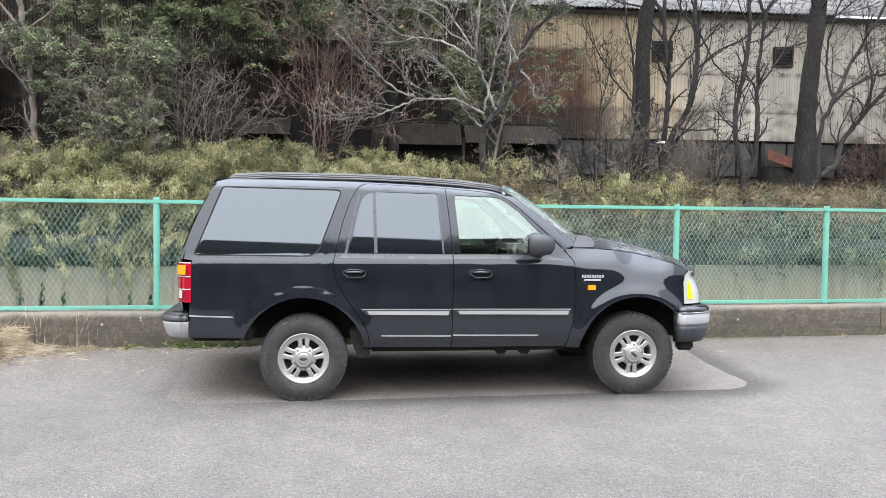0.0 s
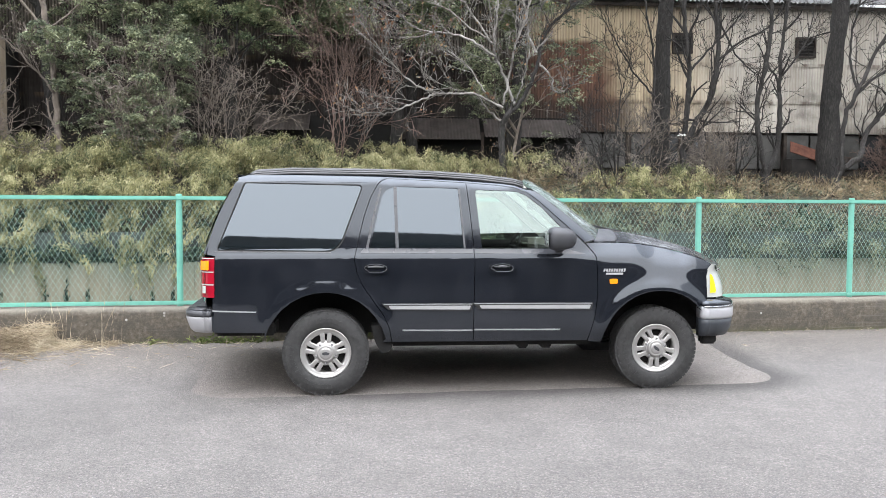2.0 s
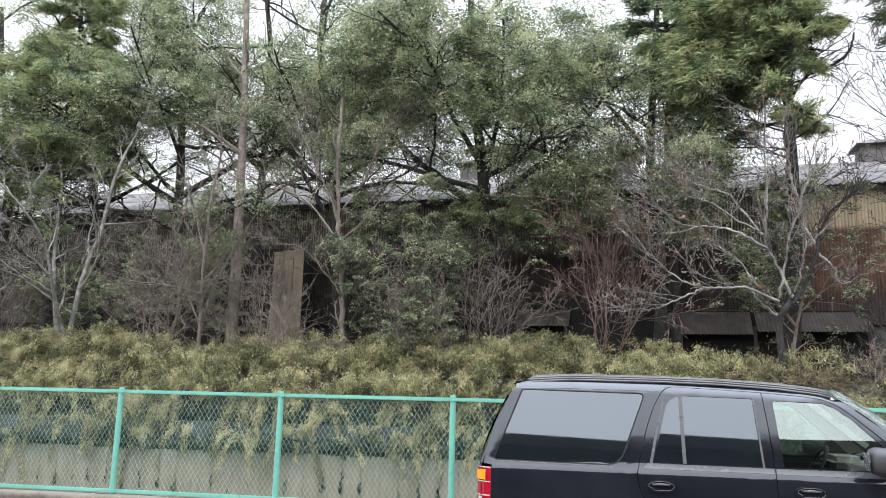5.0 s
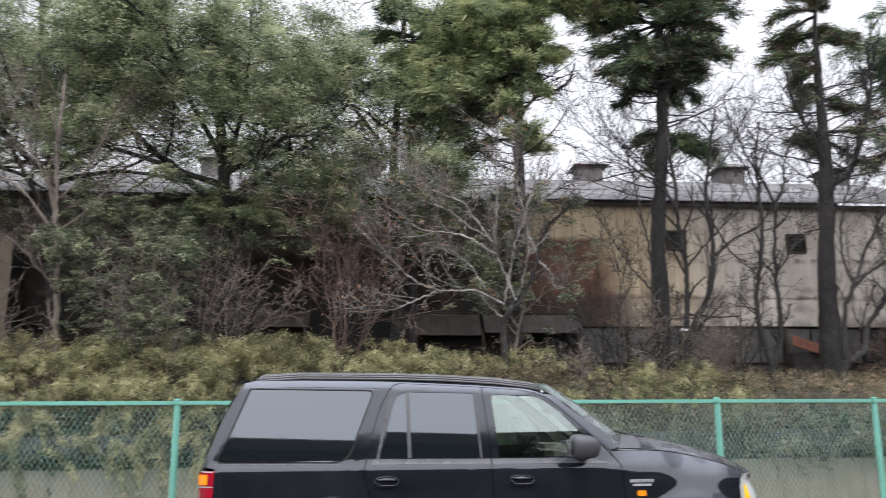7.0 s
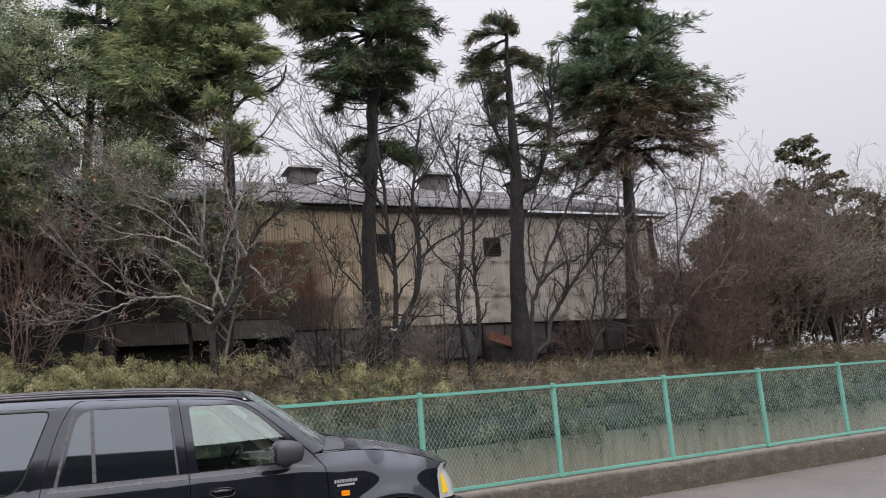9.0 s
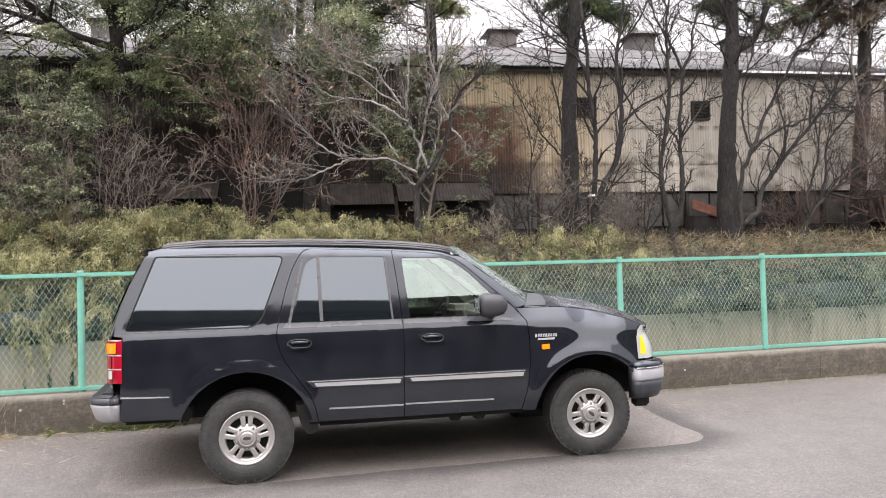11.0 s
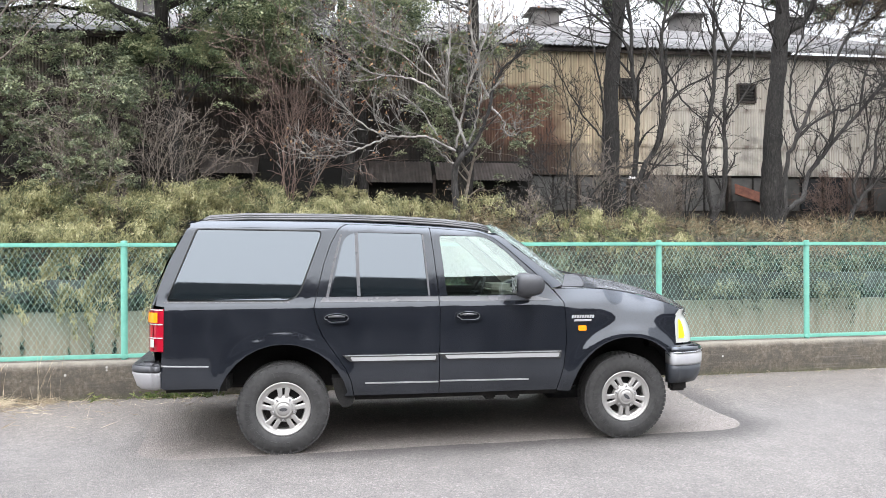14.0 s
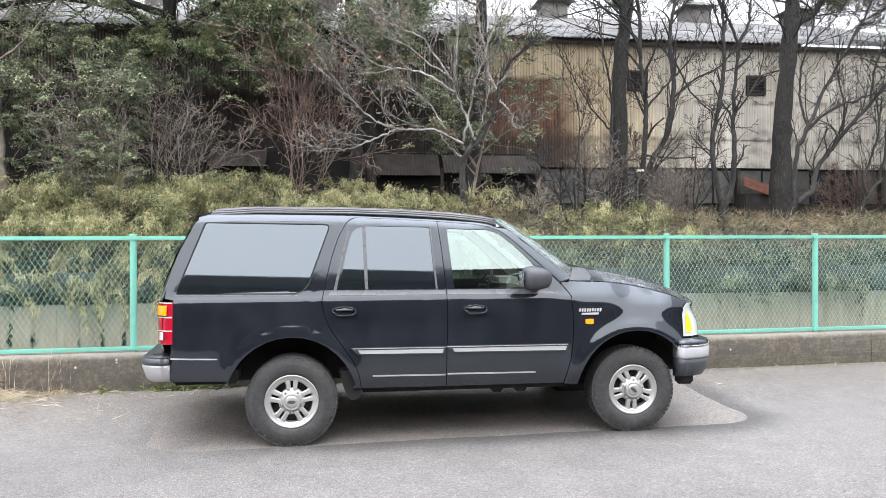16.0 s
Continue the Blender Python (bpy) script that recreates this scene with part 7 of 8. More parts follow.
def bent_limb(tree, name, knots, r0, r1, shoots, length, seed, mat, rise=0.35):
    """A limb along a few bends, with shoots that turn upwards."""
    w = Wood(seed)
    knots = [Vector(k) + Vector((0, w.rng.gauss(0, 0.06), 0)) * min(1, i) for i, k in enumerate(knots)]
    line = []
    for i in range(len(knots) - 1):
        a, b, c, d = knots[max(i - 1, 0)], knots[i], knots[i + 1], knots[min(i + 2, len(knots) - 1)]
        for k in range(6):
            t = k / 6
            line.append(0.5 * (2 * b + (c - a) * t + (2 * a - 5 * b + 4 * c - d) * t * t + (3 * b - a - 3 * c + d) * t ** 3) + Vector((w.rng.gauss(0, 0.012), w.rng.gauss(0, 0.012), w.rng.gauss(0, 0.012))))
    line.append(knots[-1])
    r0, r1, shoots = r0 * 0.88, r1 * 0.8, int(shoots * 1.7)
    w.limb(line, [(r0 + (r1 - r0) * i / (len(line) - 1)) * w.rng.uniform(0.92, 1.08) for i in range(len(line))], 8)
    for k in range(shoots):
        i = int((0.2 + 0.8 * (k + w.rng.random()) / shoots) * (len(line) - 2))
        d = (line[i + 1] - line[i]).normalized() * 0.8 + Vector((w.rng.gauss(0, 0.5), w.rng.gauss(0, 0.5), rise + w.rng.gauss(0, 0.4)))
        w.grow(line[i], d.normalized(), length * w.rng.uniform(0.5, 1.2), max(0.0065, r1 * 0.95), 2, SHOOTS)
    w.object(name, mat, tree)
    return w.tips


def bent_tree(y, limbs, mat, seed, label, pale=None, brown=0):
    """Limbs: name, thickness at foot and tip, shoots and their length, and bends as x, depth, height."""
    tree = tagged(new("bare_tree"), label, "tree", group="bare trees on the bank")
    tips = []
    for k, (name, r0, r1, shoots, length, bends) in enumerate(limbs):
        colour = pale if pale and name == "limb" else mat
        tips += bent_limb(tree, "trunk" if name == "trunk" else "limb", [(x, y + dy, z) for x, dy, z in bends], r0, r1, shoots, length, seed * 37 + k, colour)
    if brown:
        leaves_at("withered_foliage", tips[::brown], 2, 0.05, 0.075, BROWN_LEAF, tree, seed, ratio=0.6)["kind"] = "stuff"
    return tree


bent_tree(10.5, [
    ("trunk", 0.1, 0.07, 2, 0.5, [(3.95, 0, 1.95), (3.94, 0, 2.90), (3.93, 0, 3.40), (4.02, 0, 3.75), (4.15, 0, 3.91)]),
    ("dark_limb", 0.06, 0.02, 10, 1.1, [(4.15, 0, 3.85), (4.46, 0, 4.22), (4.72, 0, 4.88), (4.83, 0, 5.34), (5.04, 0, 5.81), (5.47, 0, 6.18), (5.84, 0.1, 6.67)]),
    ("limb", 0.04, 0.014, 13, 1.4, [(4.72, 0, 5.16), (4.57, 0, 5.53), (4.44, 0, 5.98), (4.28, 0, 6.58), (4.32, 0, 7.24), (4.26, 0, 8.2)]),
    ("limb", 0.045, 0.014, 13, 1.4, [(4.20, 0, 4.01), (3.94, 0, 4.70), (3.76, 0, 5.20), (3.80, 0, 6.20), (3.82, 0, 7.20), (3.87, 0, 8.2)]),
    ("limb", 0.036, 0.012, 10, 1.2, [(3.94, 0, 4.00), (4.10, 0, 4.71), (4.20, -0.1, 5.32), (4.37, -0.2, 5.78), (4.57, -0.2, 6.39), (4.78, -0.2, 7.3)]),
    ("limb", 0.024, 0.01, 5, 0.7, [(4.25, 0, 4.11), (4.38, 0, 4.52), (4.47, 0, 4.92), (4.57, 0, 5.43)]),
    ("limb", 0.036, 0.012, 4, 0.6, [(4.0, 0, 3.53), (3.73, 0, 3.77), (3.50, 0, 3.99), (3.38, 0, 4.24)]),
    ("limb", 0.036, 0.009, 14, 1.2, [(3.94, 0, 3.90), (3.33, -0.1, 4.20), (2.87, -0.2, 4.19), (2.37, -0.3, 4.18), (1.88, -0.3, 4.39), (1.34, -0.3, 4.86), (0.91, -0.3, 5.42), (0.58, -0.3, 5.89)]),
    ("limb", 0.026, 0.009, 9, 0.9, [(2.37, -0.3, 4.17), (1.88, -0.4, 3.92), (1.39, -0.4, 3.72), (0.95, -0.5, 3.67), (0.48, -0.5, 3.77)]),
    ("limb", 0.034, 0.01, 14, 1.2, [(3.76, 0, 5.05), (3.23, 0, 5.38), (2.77, 0, 5.55), (2.23, 0, 5.57), (1.83, 0, 5.71), (1.49, 0, 6.08), (1.06, 0, 6.59), (0.58, 0, 7.00)]),
    ("limb", 0.02, 0.008, 6, 0.8, [(2.27, 0, 5.51), (1.78, -0.1, 5.38), (1.34, -0.1, 5.37), (0.91, -0.1, 5.47)]),
    ("limb", 0.03, 0.009, 13, 1.2, [(3.69, 0, 5.35), (3.38, 0.1, 5.83), (3.03, 0.2, 6.31), (2.62, 0.3, 6.49), (2.18, 0.3, 6.66), (1.83, 0.3, 7.03), (1.54, 0.3, 7.45)]),
    ("limb", 0.026, 0.009, 11, 1.1, [(3.63, 0, 5.44), (3.18, 0.2, 5.77), (2.72, 0.3, 6.10), (2.18, 0.4, 6.41), (1.69, 0.4, 6.68), (1.20, 0.4, 6.89)]),
    ("limb", 0.028, 0.01, 6, 0.6, [(4.78, 0, 4.93), (5.01, -0.1, 4.64), (5.10, -0.1, 4.36), (5.25, -0.1, 4.29), (5.52, -0.1, 4.45), (5.84, -0.1, 4.54)]),
    ("limb", 0.02, 0.008, 7, 0.8, [(3.53, 0, 4.24), (3.12, 0, 4.83), (2.67, 0, 5.16), (2.37, 0, 5.19)]),
], BARK_DARK, 41, "pale grey bare tree with long arching limbs on the bank", BARK_PALE, 7)
bent_tree(11.0, [
    ("trunk", 0.085, 0.05, 6, 1.0, [(-5.66, 0, 1.9), (-5.67, 0, 3.11), (-5.74, 0, 4.4), (-5.85, 0, 5.6), (-5.90, 0, 6.4), (-5.95, 0, 7.6), (-5.9, 0, 9.0)]),
    ("limb", 0.034, 0.010, 11, 1.4, [(-5.82, 0, 5.3), (-6.4, -0.1, 6.1), (-6.9, -0.1, 6.5), (-7.8, -0.1, 6.9), (-8.8, -0.1, 7.0)]),
    ("limb", 0.030, 0.010, 11, 1.4, [(-5.88, 0, 6.0), (-6.4, 0.1, 7.0), (-6.9, 0.1, 8.0), (-7.3, 0.1, 9.0)]),
    ("limb", 0.030, 0.010, 11, 1.4, [(-5.88, 0, 6.1), (-5.3, 0, 6.9), (-4.9, 0, 7.9), (-4.5, 0, 8.7)]),
    ("limb", 0.026, 0.009, 9, 1.2, [(-5.82, 0, 5.4), (-5.2, -0.1, 5.9), (-4.6, -0.1, 6.6), (-3.9, -0.1, 7.0)]),
    ("limb", 0.030, 0.010, 9, 1.1, [(-5.72, 0, 4.1), (-6.1, -0.2, 4.6), (-6.7, -0.2, 5.2), (-7.5, -0.2, 5.3)]),
], BARK_BROWN, 47, "slim pale bare tree with a haze of fine twigs", BARK_BROWN)
bent_tree(11.3, [
    ("trunk", 0.1, 0.05, 9, 1.2, [(8.60, 0, 1.9), (8.62, 0, 2.64), (8.70, 0, 3.40), (8.74, 0, 4.31), (8.73, 0, 5.07), (8.62, 0, 5.90), (8.56, 0, 7.19), (8.46, 0, 8.6)]),
    ("limb", 0.095, 0.035, 12, 1.3, [(8.70, 0, 3.25), (8.95, 0, 3.78), (9.32, 0, 4.44), (9.47, 0, 5.71), (9.40, 0, 6.78), (9.53, 0, 7.71), (9.82, 0, 9.2)]),
    ("limb", 0.035, 0.01, 9, 1.0, [(9.45, 0, 5.25), (9.99, -0.1, 5.73), (10.59, -0.2, 6.07), (11.19, -0.2, 6.72), (11.71, -0.2, 7.21)]),
    ("limb", 0.035, 0.01, 9, 1.0, [(8.73, 0, 5.0), (9.24, -0.2, 5.59), (9.82, -0.3, 6.26), (10.33, -0.3, 7.14)]),
    ("limb", 0.03, 0.01, 7, 0.9, [(9.42, 0, 6.4), (9.82, -0.2, 5.42), (10.25, -0.3, 4.89), (10.42, -0.3, 4.43)]),
    ("limb", 0.032, 0.01, 11, 1.4, [(8.6, 0, 6.2), (8.2, -0.2, 6.8), (7.5, -0.2, 7.4), (6.6, -0.2, 8.0), (5.9, -0.2, 8.7)]),
    ("limb", 0.03, 0.01, 11, 1.4, [(8.55, 0, 7.0), (7.9, 0.2, 7.5), (7.2, 0.3, 8.3), (6.7, 0.3, 9.1)]),
    ("limb", 0.03, 0.01, 10, 1.4, [(9.45, 0, 7.3), (10.1, 0.1, 8.0), (10.5, 0.1, 8.8), (11.2, 0.1, 9.8)]),
], BARK_DARK, 42, "dark bare tree with several upright stems")
bent_tree(11.4, [
    ("trunk", 0.055, 0.015, 13, 1.1, [(7.95, 0, 1.9), (7.93, 0, 2.6), (7.91, 0, 3.76), (7.93, 0, 5.27), (7.69, 0, 6.16), (7.53, 0, 7.13), (7.29, 0, 8.2)]),
    ("limb", 0.03, 0.01, 8, 1.0, [(7.92, 0, 4.4), (7.3, -0.1, 4.9), (6.9, -0.1, 5.6), (6.4, -0.1, 6.4)]),
], BARK_DARK, 39, "slim dark bare tree beside the cedar")
bent_tree(11.0, [
    ("trunk", 0.125, 0.10, 1, 0.5, [(10.58, 0, 1.7), (10.60, 0, 2.33), (10.66, 0, 2.72)]),
    ("limb", 0.085, 0.03, 11, 1.2, [(10.64, 0, 2.56), (10.45, 0, 3.40), (10.37, 0, 4.24), (10.66, 0, 5.47), (10.64, 0, 6.77), (10.62, 0, 7.53), (10.83, 0, 8.8)]),
    ("limb", 0.095, 0.045, 7, 1.0, [(10.66, 0, 2.56), (10.92, 0, 3.10), (10.96, 0, 4.02), (10.96, 0, 5.10), (11.07, 0, 6.71)]),
    ("limb", 0.05, 0.015, 11, 1.3, [(11.07, 0, 6.64), (11.30, 0, 7.11), (11.43, 0, 7.73), (11.86, 0, 8.69), (12.4, 0, 9.8)]),
    ("limb", 0.045, 0.015, 11, 1.3, [(11.07, 0, 6.64), (10.83, 0, 7.16), (10.49, 0, 7.67), (10.16, 0, 8.41), (9.9, 0, 9.4)]),
    ("limb", 0.03, 0.01, 8, 1.1, [(10.64, 0, 6.9), (10.2, -0.2, 7.6), (9.5, -0.2, 8.4)]),
    ("limb", 0.03, 0.01, 8, 1.1, [(10.96, 0, 4.9), (11.4, -0.2, 5.6), (11.7, -0.2, 6.6)]),
], BARK_DARK, 43, "dark bare tree with forked wavy stems")
bent_tree(11.1, [
    ("trunk", 0.13, 0.10, 1, 0.5, [(12.65, 0, 1.6), (12.63, 0, 2.35), (12.76, 0, 2.74)]),
    ("limb", 0.085, 0.028, 13, 1.3, [(12.76, 0, 2.70), (13.16, 0, 2.98), (13.39, 0, 3.54), (13.79, 0, 4.02), (14.24, 0, 4.63), (14.89, 0, 5.25), (15.73, 0, 6.09), (16.58, 0, 6.86), (17.4, 0, 7.9)]),
    ("limb", 0.07, 0.02, 12, 1.3, [(12.70, 0, 2.66), (12.76, 0, 3.84), (13.07, 0, 4.71), (13.61, 0, 5.68), (14.24, 0, 6.74), (14.79, 0, 7.65), (15.3, 0, 8.6)]),
    ("limb", 0.045, 0.012, 10, 1.1, [(12.98, 0, 4.5), (13.61, -0.1, 5.03), (14.52, -0.2, 5.38), (15.17, -0.2, 5.58), (16.10, -0.2, 5.70)]),
    ("limb", 0.04, 0.012, 10, 1.1, [(13.07, 0, 4.7), (12.98, 0.1, 5.50), (13.07, 0.1, 6.45), (13.34, 0.1, 7.41), (13.43, 0.1, 8.6)]),
    ("limb", 0.04, 0.012, 9, 1.1, [(14.06, 0, 4.42), (14.06, -0.1, 5.14), (13.97, -0.1, 5.85), (13.79, -0.1, 6.56)]),
    ("limb", 0.035, 0.012, 9, 1.3, [(14.9, 0, 5.25), (15.1, 0.1, 6.2), (15.6, 0.1, 7.2), (16.6, 0.1, 8.3)]),
], BARK_DARK, 44, "dark bare tree leaning out from the bank")
bent_tree(11.0, [
    ("trunk", 0.085, 0.06, 1, 0.5, [(14.15, 0, 1.7), (14.49, 0, 2.35), (14.76, 0, 2.87)]),
    ("limb", 0.06, 0.02, 10, 1.2, [(14.71, 0, 2.79), (14.99, 0, 3.16), (15.46, 0, 3.56), (16.11, 0, 3.90), (17.0, 0, 4.6)]),
    ("limb", 0.05, 0.015, 10, 1.2, [(14.76, 0, 2.87), (14.62, 0, 3.31), (14.94, 0, 3.96), (15.08, 0, 4.76), (14.99, 0, 5.47)]),
    ("limb", 0.045, 0.015, 10, 1.2, [(15.08, 0, 3.24), (15.18, -0.1, 4.12), (15.36, -0.1, 4.85), (15.92, -0.1, 5.51), (16.49, -0.1, 5.94)]),
    ("limb", 0.04, 0.012, 9, 1.1, [(15.4, 0, 3.5), (16.2, -0.1, 3.3), (17.1, -0.2, 3.5), (18.0, -0.2, 4.2)]),
], BARK_DARK, 45, "low spreading bare tree with a crooked stem")
TALL = dict(SPREADING, slim=0.45, seg=(16, 7, 5, 3, 2), kids=(11, 6, 4, 2), bare=(0.30, 0.15, 0.12, 0.1), ratio=(0.31, 0.52, 0.5, 0.5), wiggle=(0.14, 0.19, 0.18, 0.17), lift=(0.10, 0.06, 0.04, 0.03), angle=(52, 44, 42, 38))
bare_tree(17.3, 11.2, [(0, (0.1, 0, 1), 7.2, 0.07), (0.4, (-0.25, -0.1, 0.9), 6.2, 0.055), (0.4, (0.4, -0.1, 0.8), 5.8, 0.055)], TALL, BARK_BROWN, 46, "brown bare tree with dense twigs")
bare_tree(-12.9, 11.0, [(0, (0.15, 0, 1), 6.6, 0.085), (0.3, (-0.25, 0, 1), 6.0, 0.07), (0.4, (0.5, -0.1, 0.9), 5.4, 0.055)], SPREADING, BARK_PALE, 48, "pale bare tree with crooked limbs")
bare_tree(-8.9, 12.0, [(0, (0.01, 0, 1), 12.5, 0.17)], dict(SPREADING, kids=(9, 3, 2), ratio=(0.12, 0.5, 0.5), levels=3, bare=(0.4, 0.2, 0.2), wiggle=(0.015, 0.15, 0.15), lift=(0.02, 0.03, 0.03)), BARK_BROWN, 49, "tall straight bare trunk with short stubs")
bare_tree(-9.4, 11.2, [(0, (0.3, 0, 1), 6.2, 0.06), (0.2, (0.12, 0, 1), 5.0, 0.04)], SPREADING, BARK_BROWN, 50, "leaning brown bare tree")
bare_tree(46.0, 34.0, [(0, (0, 0, 1), 11.0, 0.2), (1.5, (0.4, 0, 1), 9.0, 0.13), (1.5, (-0.4, 0, 1), 9.0, 0.13)], SPREADING, BARK_PALE, 51, "far bare tree beyond the warehouse")
bare_tree(6.6, 10.6, [(0, (0.3, 0, 1), 2.6, 0.035), (0, (-0.5, 0, 0.9), 2.2, 0.03), (0, (-0.9, -0.1, 0.5), 1.8, 0.025)], SPREADING, BARK_DARK, 52, "low crooked bare shrub")

light_cedar = next(ob for ob in bpy.data.objects if ob.get("label", "").startswith("cedar with a broad"))
bent_limb(light_cedar, "dead_bough", [(5.05, 12.8, 9.3), (5.35, 12.7, 9.75), (5.85, 12.6, 9.95), (6.3, 12.5, 10.25), (6.46, 12.5, 10.75)], 0.055, 0.03, 3, 0.5, 791, BARK_DARK)

thick_cedar = next(ob for ob in bpy.data.objects if ob.get("label", "").startswith("thinned cedar"))
bent_limb(thick_cedar, "limb", [(13.4, 12.25, 7.5), (14.05, 12.15, 7.9), (14.55, 12.05, 9.0), (14.85, 12.0, 10.3), (14.9, 12.0, 11.8)], 0.12, 0.04, 12, 1.3, 792, BARK_DARK)
bent_limb(thick_cedar, "limb", [(13.45, 12.25, 8.0), (13.1, 12.1, 8.6), (12.6, 12.0, 9.6), (12.3, 12.0, 10.9)], 0.07, 0.025, 10, 1.2, 793, BARK_DARK)

# -- twiggy shrubs --
FANNED = dict(TWIGGY, wiggle=(0.12, 0.17, 0.2), lift=(0.02, 0.03, 0.04), angle=(38, 40, 40))
for i, (x, y, h, n, mat, label) in enumerate((
        (-2.65, 11.0, 3.3, 10, BARK_BROWN, "brown twiggy shrub without leaves"), (-3.6, 10.9, 2.4, 5, BARK_BROWN, "brown twiggy shrub without leaves"),
        (-10.4, 11.1, 3.8, 12, BARK_BROWN, "brown twiggy shrub without leaves"), (-8.0, 10.9, 3.2, 9, BARK_BROWN, "brown twiggy shrub without leaves"),
        (-14.8, 11.0, 3.6, 10, BARK_BROWN, "brown twiggy shrub without leaves"), (7.6, 11.0, 2.2, 5, BARK_BROWN, "brown twiggy shrub without leaves"),
        (9.6, 11.4, 2.2, 7, BARK_BROWN, "brown twiggy shrub without leaves"), (17.6, 10.9, 3.4, 14, BARK_RED, "dense reddish shrub without leaves"),
        (19.4, 10.8, 4.6, 17, BARK_RED, "dense reddish shrub without leaves"), (21.2, 11.0, 6.0, 20, BARK_RED, "dense reddish shrub without leaves"),
        (23.2, 11.0, 6.3, 21, BARK_BROWN, "dense brown shrub without leaves"), (25.6, 11.0, 5.6, 18, BARK_BROWN, "dense brown shrub without leaves"), (27.8, 11.2, 5.8, 18, BARK_RED, "dense reddish shrub without leaves"),
        (30.2, 11.0, 4.8, 14, BARK_BROWN, "dense brown shrub without leaves"), (33.0, 11.2, 4.8, 14, BARK_RED, "dense reddish shrub without leaves"),
        (9.9, 12.9, 1.6, 8, BARK_BROWN, "low brown shrub by the warehouse"), 
        (15.6, 12.6, 1.9, 9, BARK_RED, "low reddish shrub by the warehouse"), (19.8, 10.4, 2.2, 16, BARK_RED, "low reddish shrub without leaves"), (18.6, 10.2, 2.1, 16, BARK_RED, "low reddish shrub without leaves"),
        (5.4, 10.2, 1.5, 4, BARK_BROWN, "low brown twigs on the bank"), (-6.7, 10.4, 1.9, 6, BARK_BROWN, "low brown twigs on the bank"))):
    bush(x, y, h, n, mat, 60 + i, label, FANNED, lean=0.85, r=0.0125)
bush(0.12, 11.1, 4.3, 8, BARK_RED, 88, "tall reddish shrub without leaves", FANNED, lean=0.42, r=0.015)

SAPLING = dict(TWIGGY, kids=(9, 5, 3), ratio=(0.34, 0.5, 0.5), wiggle=(0.10, 0.16, 0.18), lift=(0.05, 0.06, 0.05), bare=(0.15, 0.15, 0.1), angle=(44, 40, 38))
for i, (x, y, h, n) in enumerate(((6.9, 11.2, 4.0, 3), (9.9, 11.2, 3.2, 2), (18.4, 11.0, 5.4, 3))):
    bush(x, y, h, n, BARK_DARK, 90 + i, "slender bare sapling among the dry grass", SAPLING, lean=0.3, r=0.024)


# -- bamboo grass, creepers and dry grass on the bank --
def sward(name, count, xs, ys, mat, seed, tall, per, size, ratio, label, category, thin=lambda x, y: 1.0, droop=0.5, out=0.0):
    """Stalks with a drooping fan of blades at the top, all in one mesh."""
    g = np.random.default_rng(seed)
    x, y = g.uniform(*xs, count), g.uniform(*ys, count)
    keep = np.array([noise.noise((a * 0.45, b * 0.6, seed)) * 0.5 + 0.62 + noise.noise((a * 1.9, b * 1.9, seed)) * 0.6 for a, b in zip(x, y)])
    keep = keep * np.array([thin(a, b) for a, b in zip(x, y)])
    ok = keep > g.uniform(0, 1, count) * 0.8
    x, y, keep = x[ok], y[ok], np.clip(keep[ok], 0.3, 1.2)
    n = len(x)
    z = np.array([bank_z(a, b) for a, b in zip(x, y)])
    h = g.uniform(*tall, n) * (0.45 + 0.65 * keep)
    lean = g.normal(0, 0.25, (n, 2)) * h[:, None]
    lean[:, 1] -= out * h
    topx, topy, topz = x + lean[:, 0], y + lean[:, 1], z + h * 0.9
    rep = lambda v: np.repeat(v, per)
    u = g.uniform(0.35, 1.0, n * per)
    c = np.stack([rep(x) + (rep(topx) - rep(x)) * u, rep(y) + (rep(topy) - rep(y)) * u, rep(z) + (rep(topz) - rep(z)) * u], 1)
    way = g.normal(0, 1, (n * per, 3))
    way[:, 1] -= 0.35
    way[:, 2] = -droop + g.normal(0, 0.45, n * per)
    L = size * g.uniform(0.6, 1.35, n * per)
    d = way / np.linalg.norm(way, axis=1, keepdims=True)
    c = c + d * L[:, None] * 0.6
    ob = blades(name, c, way, g.normal(0, 1, (n * per, 3)) * (1, 1, 0.4), L, L * ratio, mat, fold=0.1)
    return tagged(ob, label, category, kind="stuff")


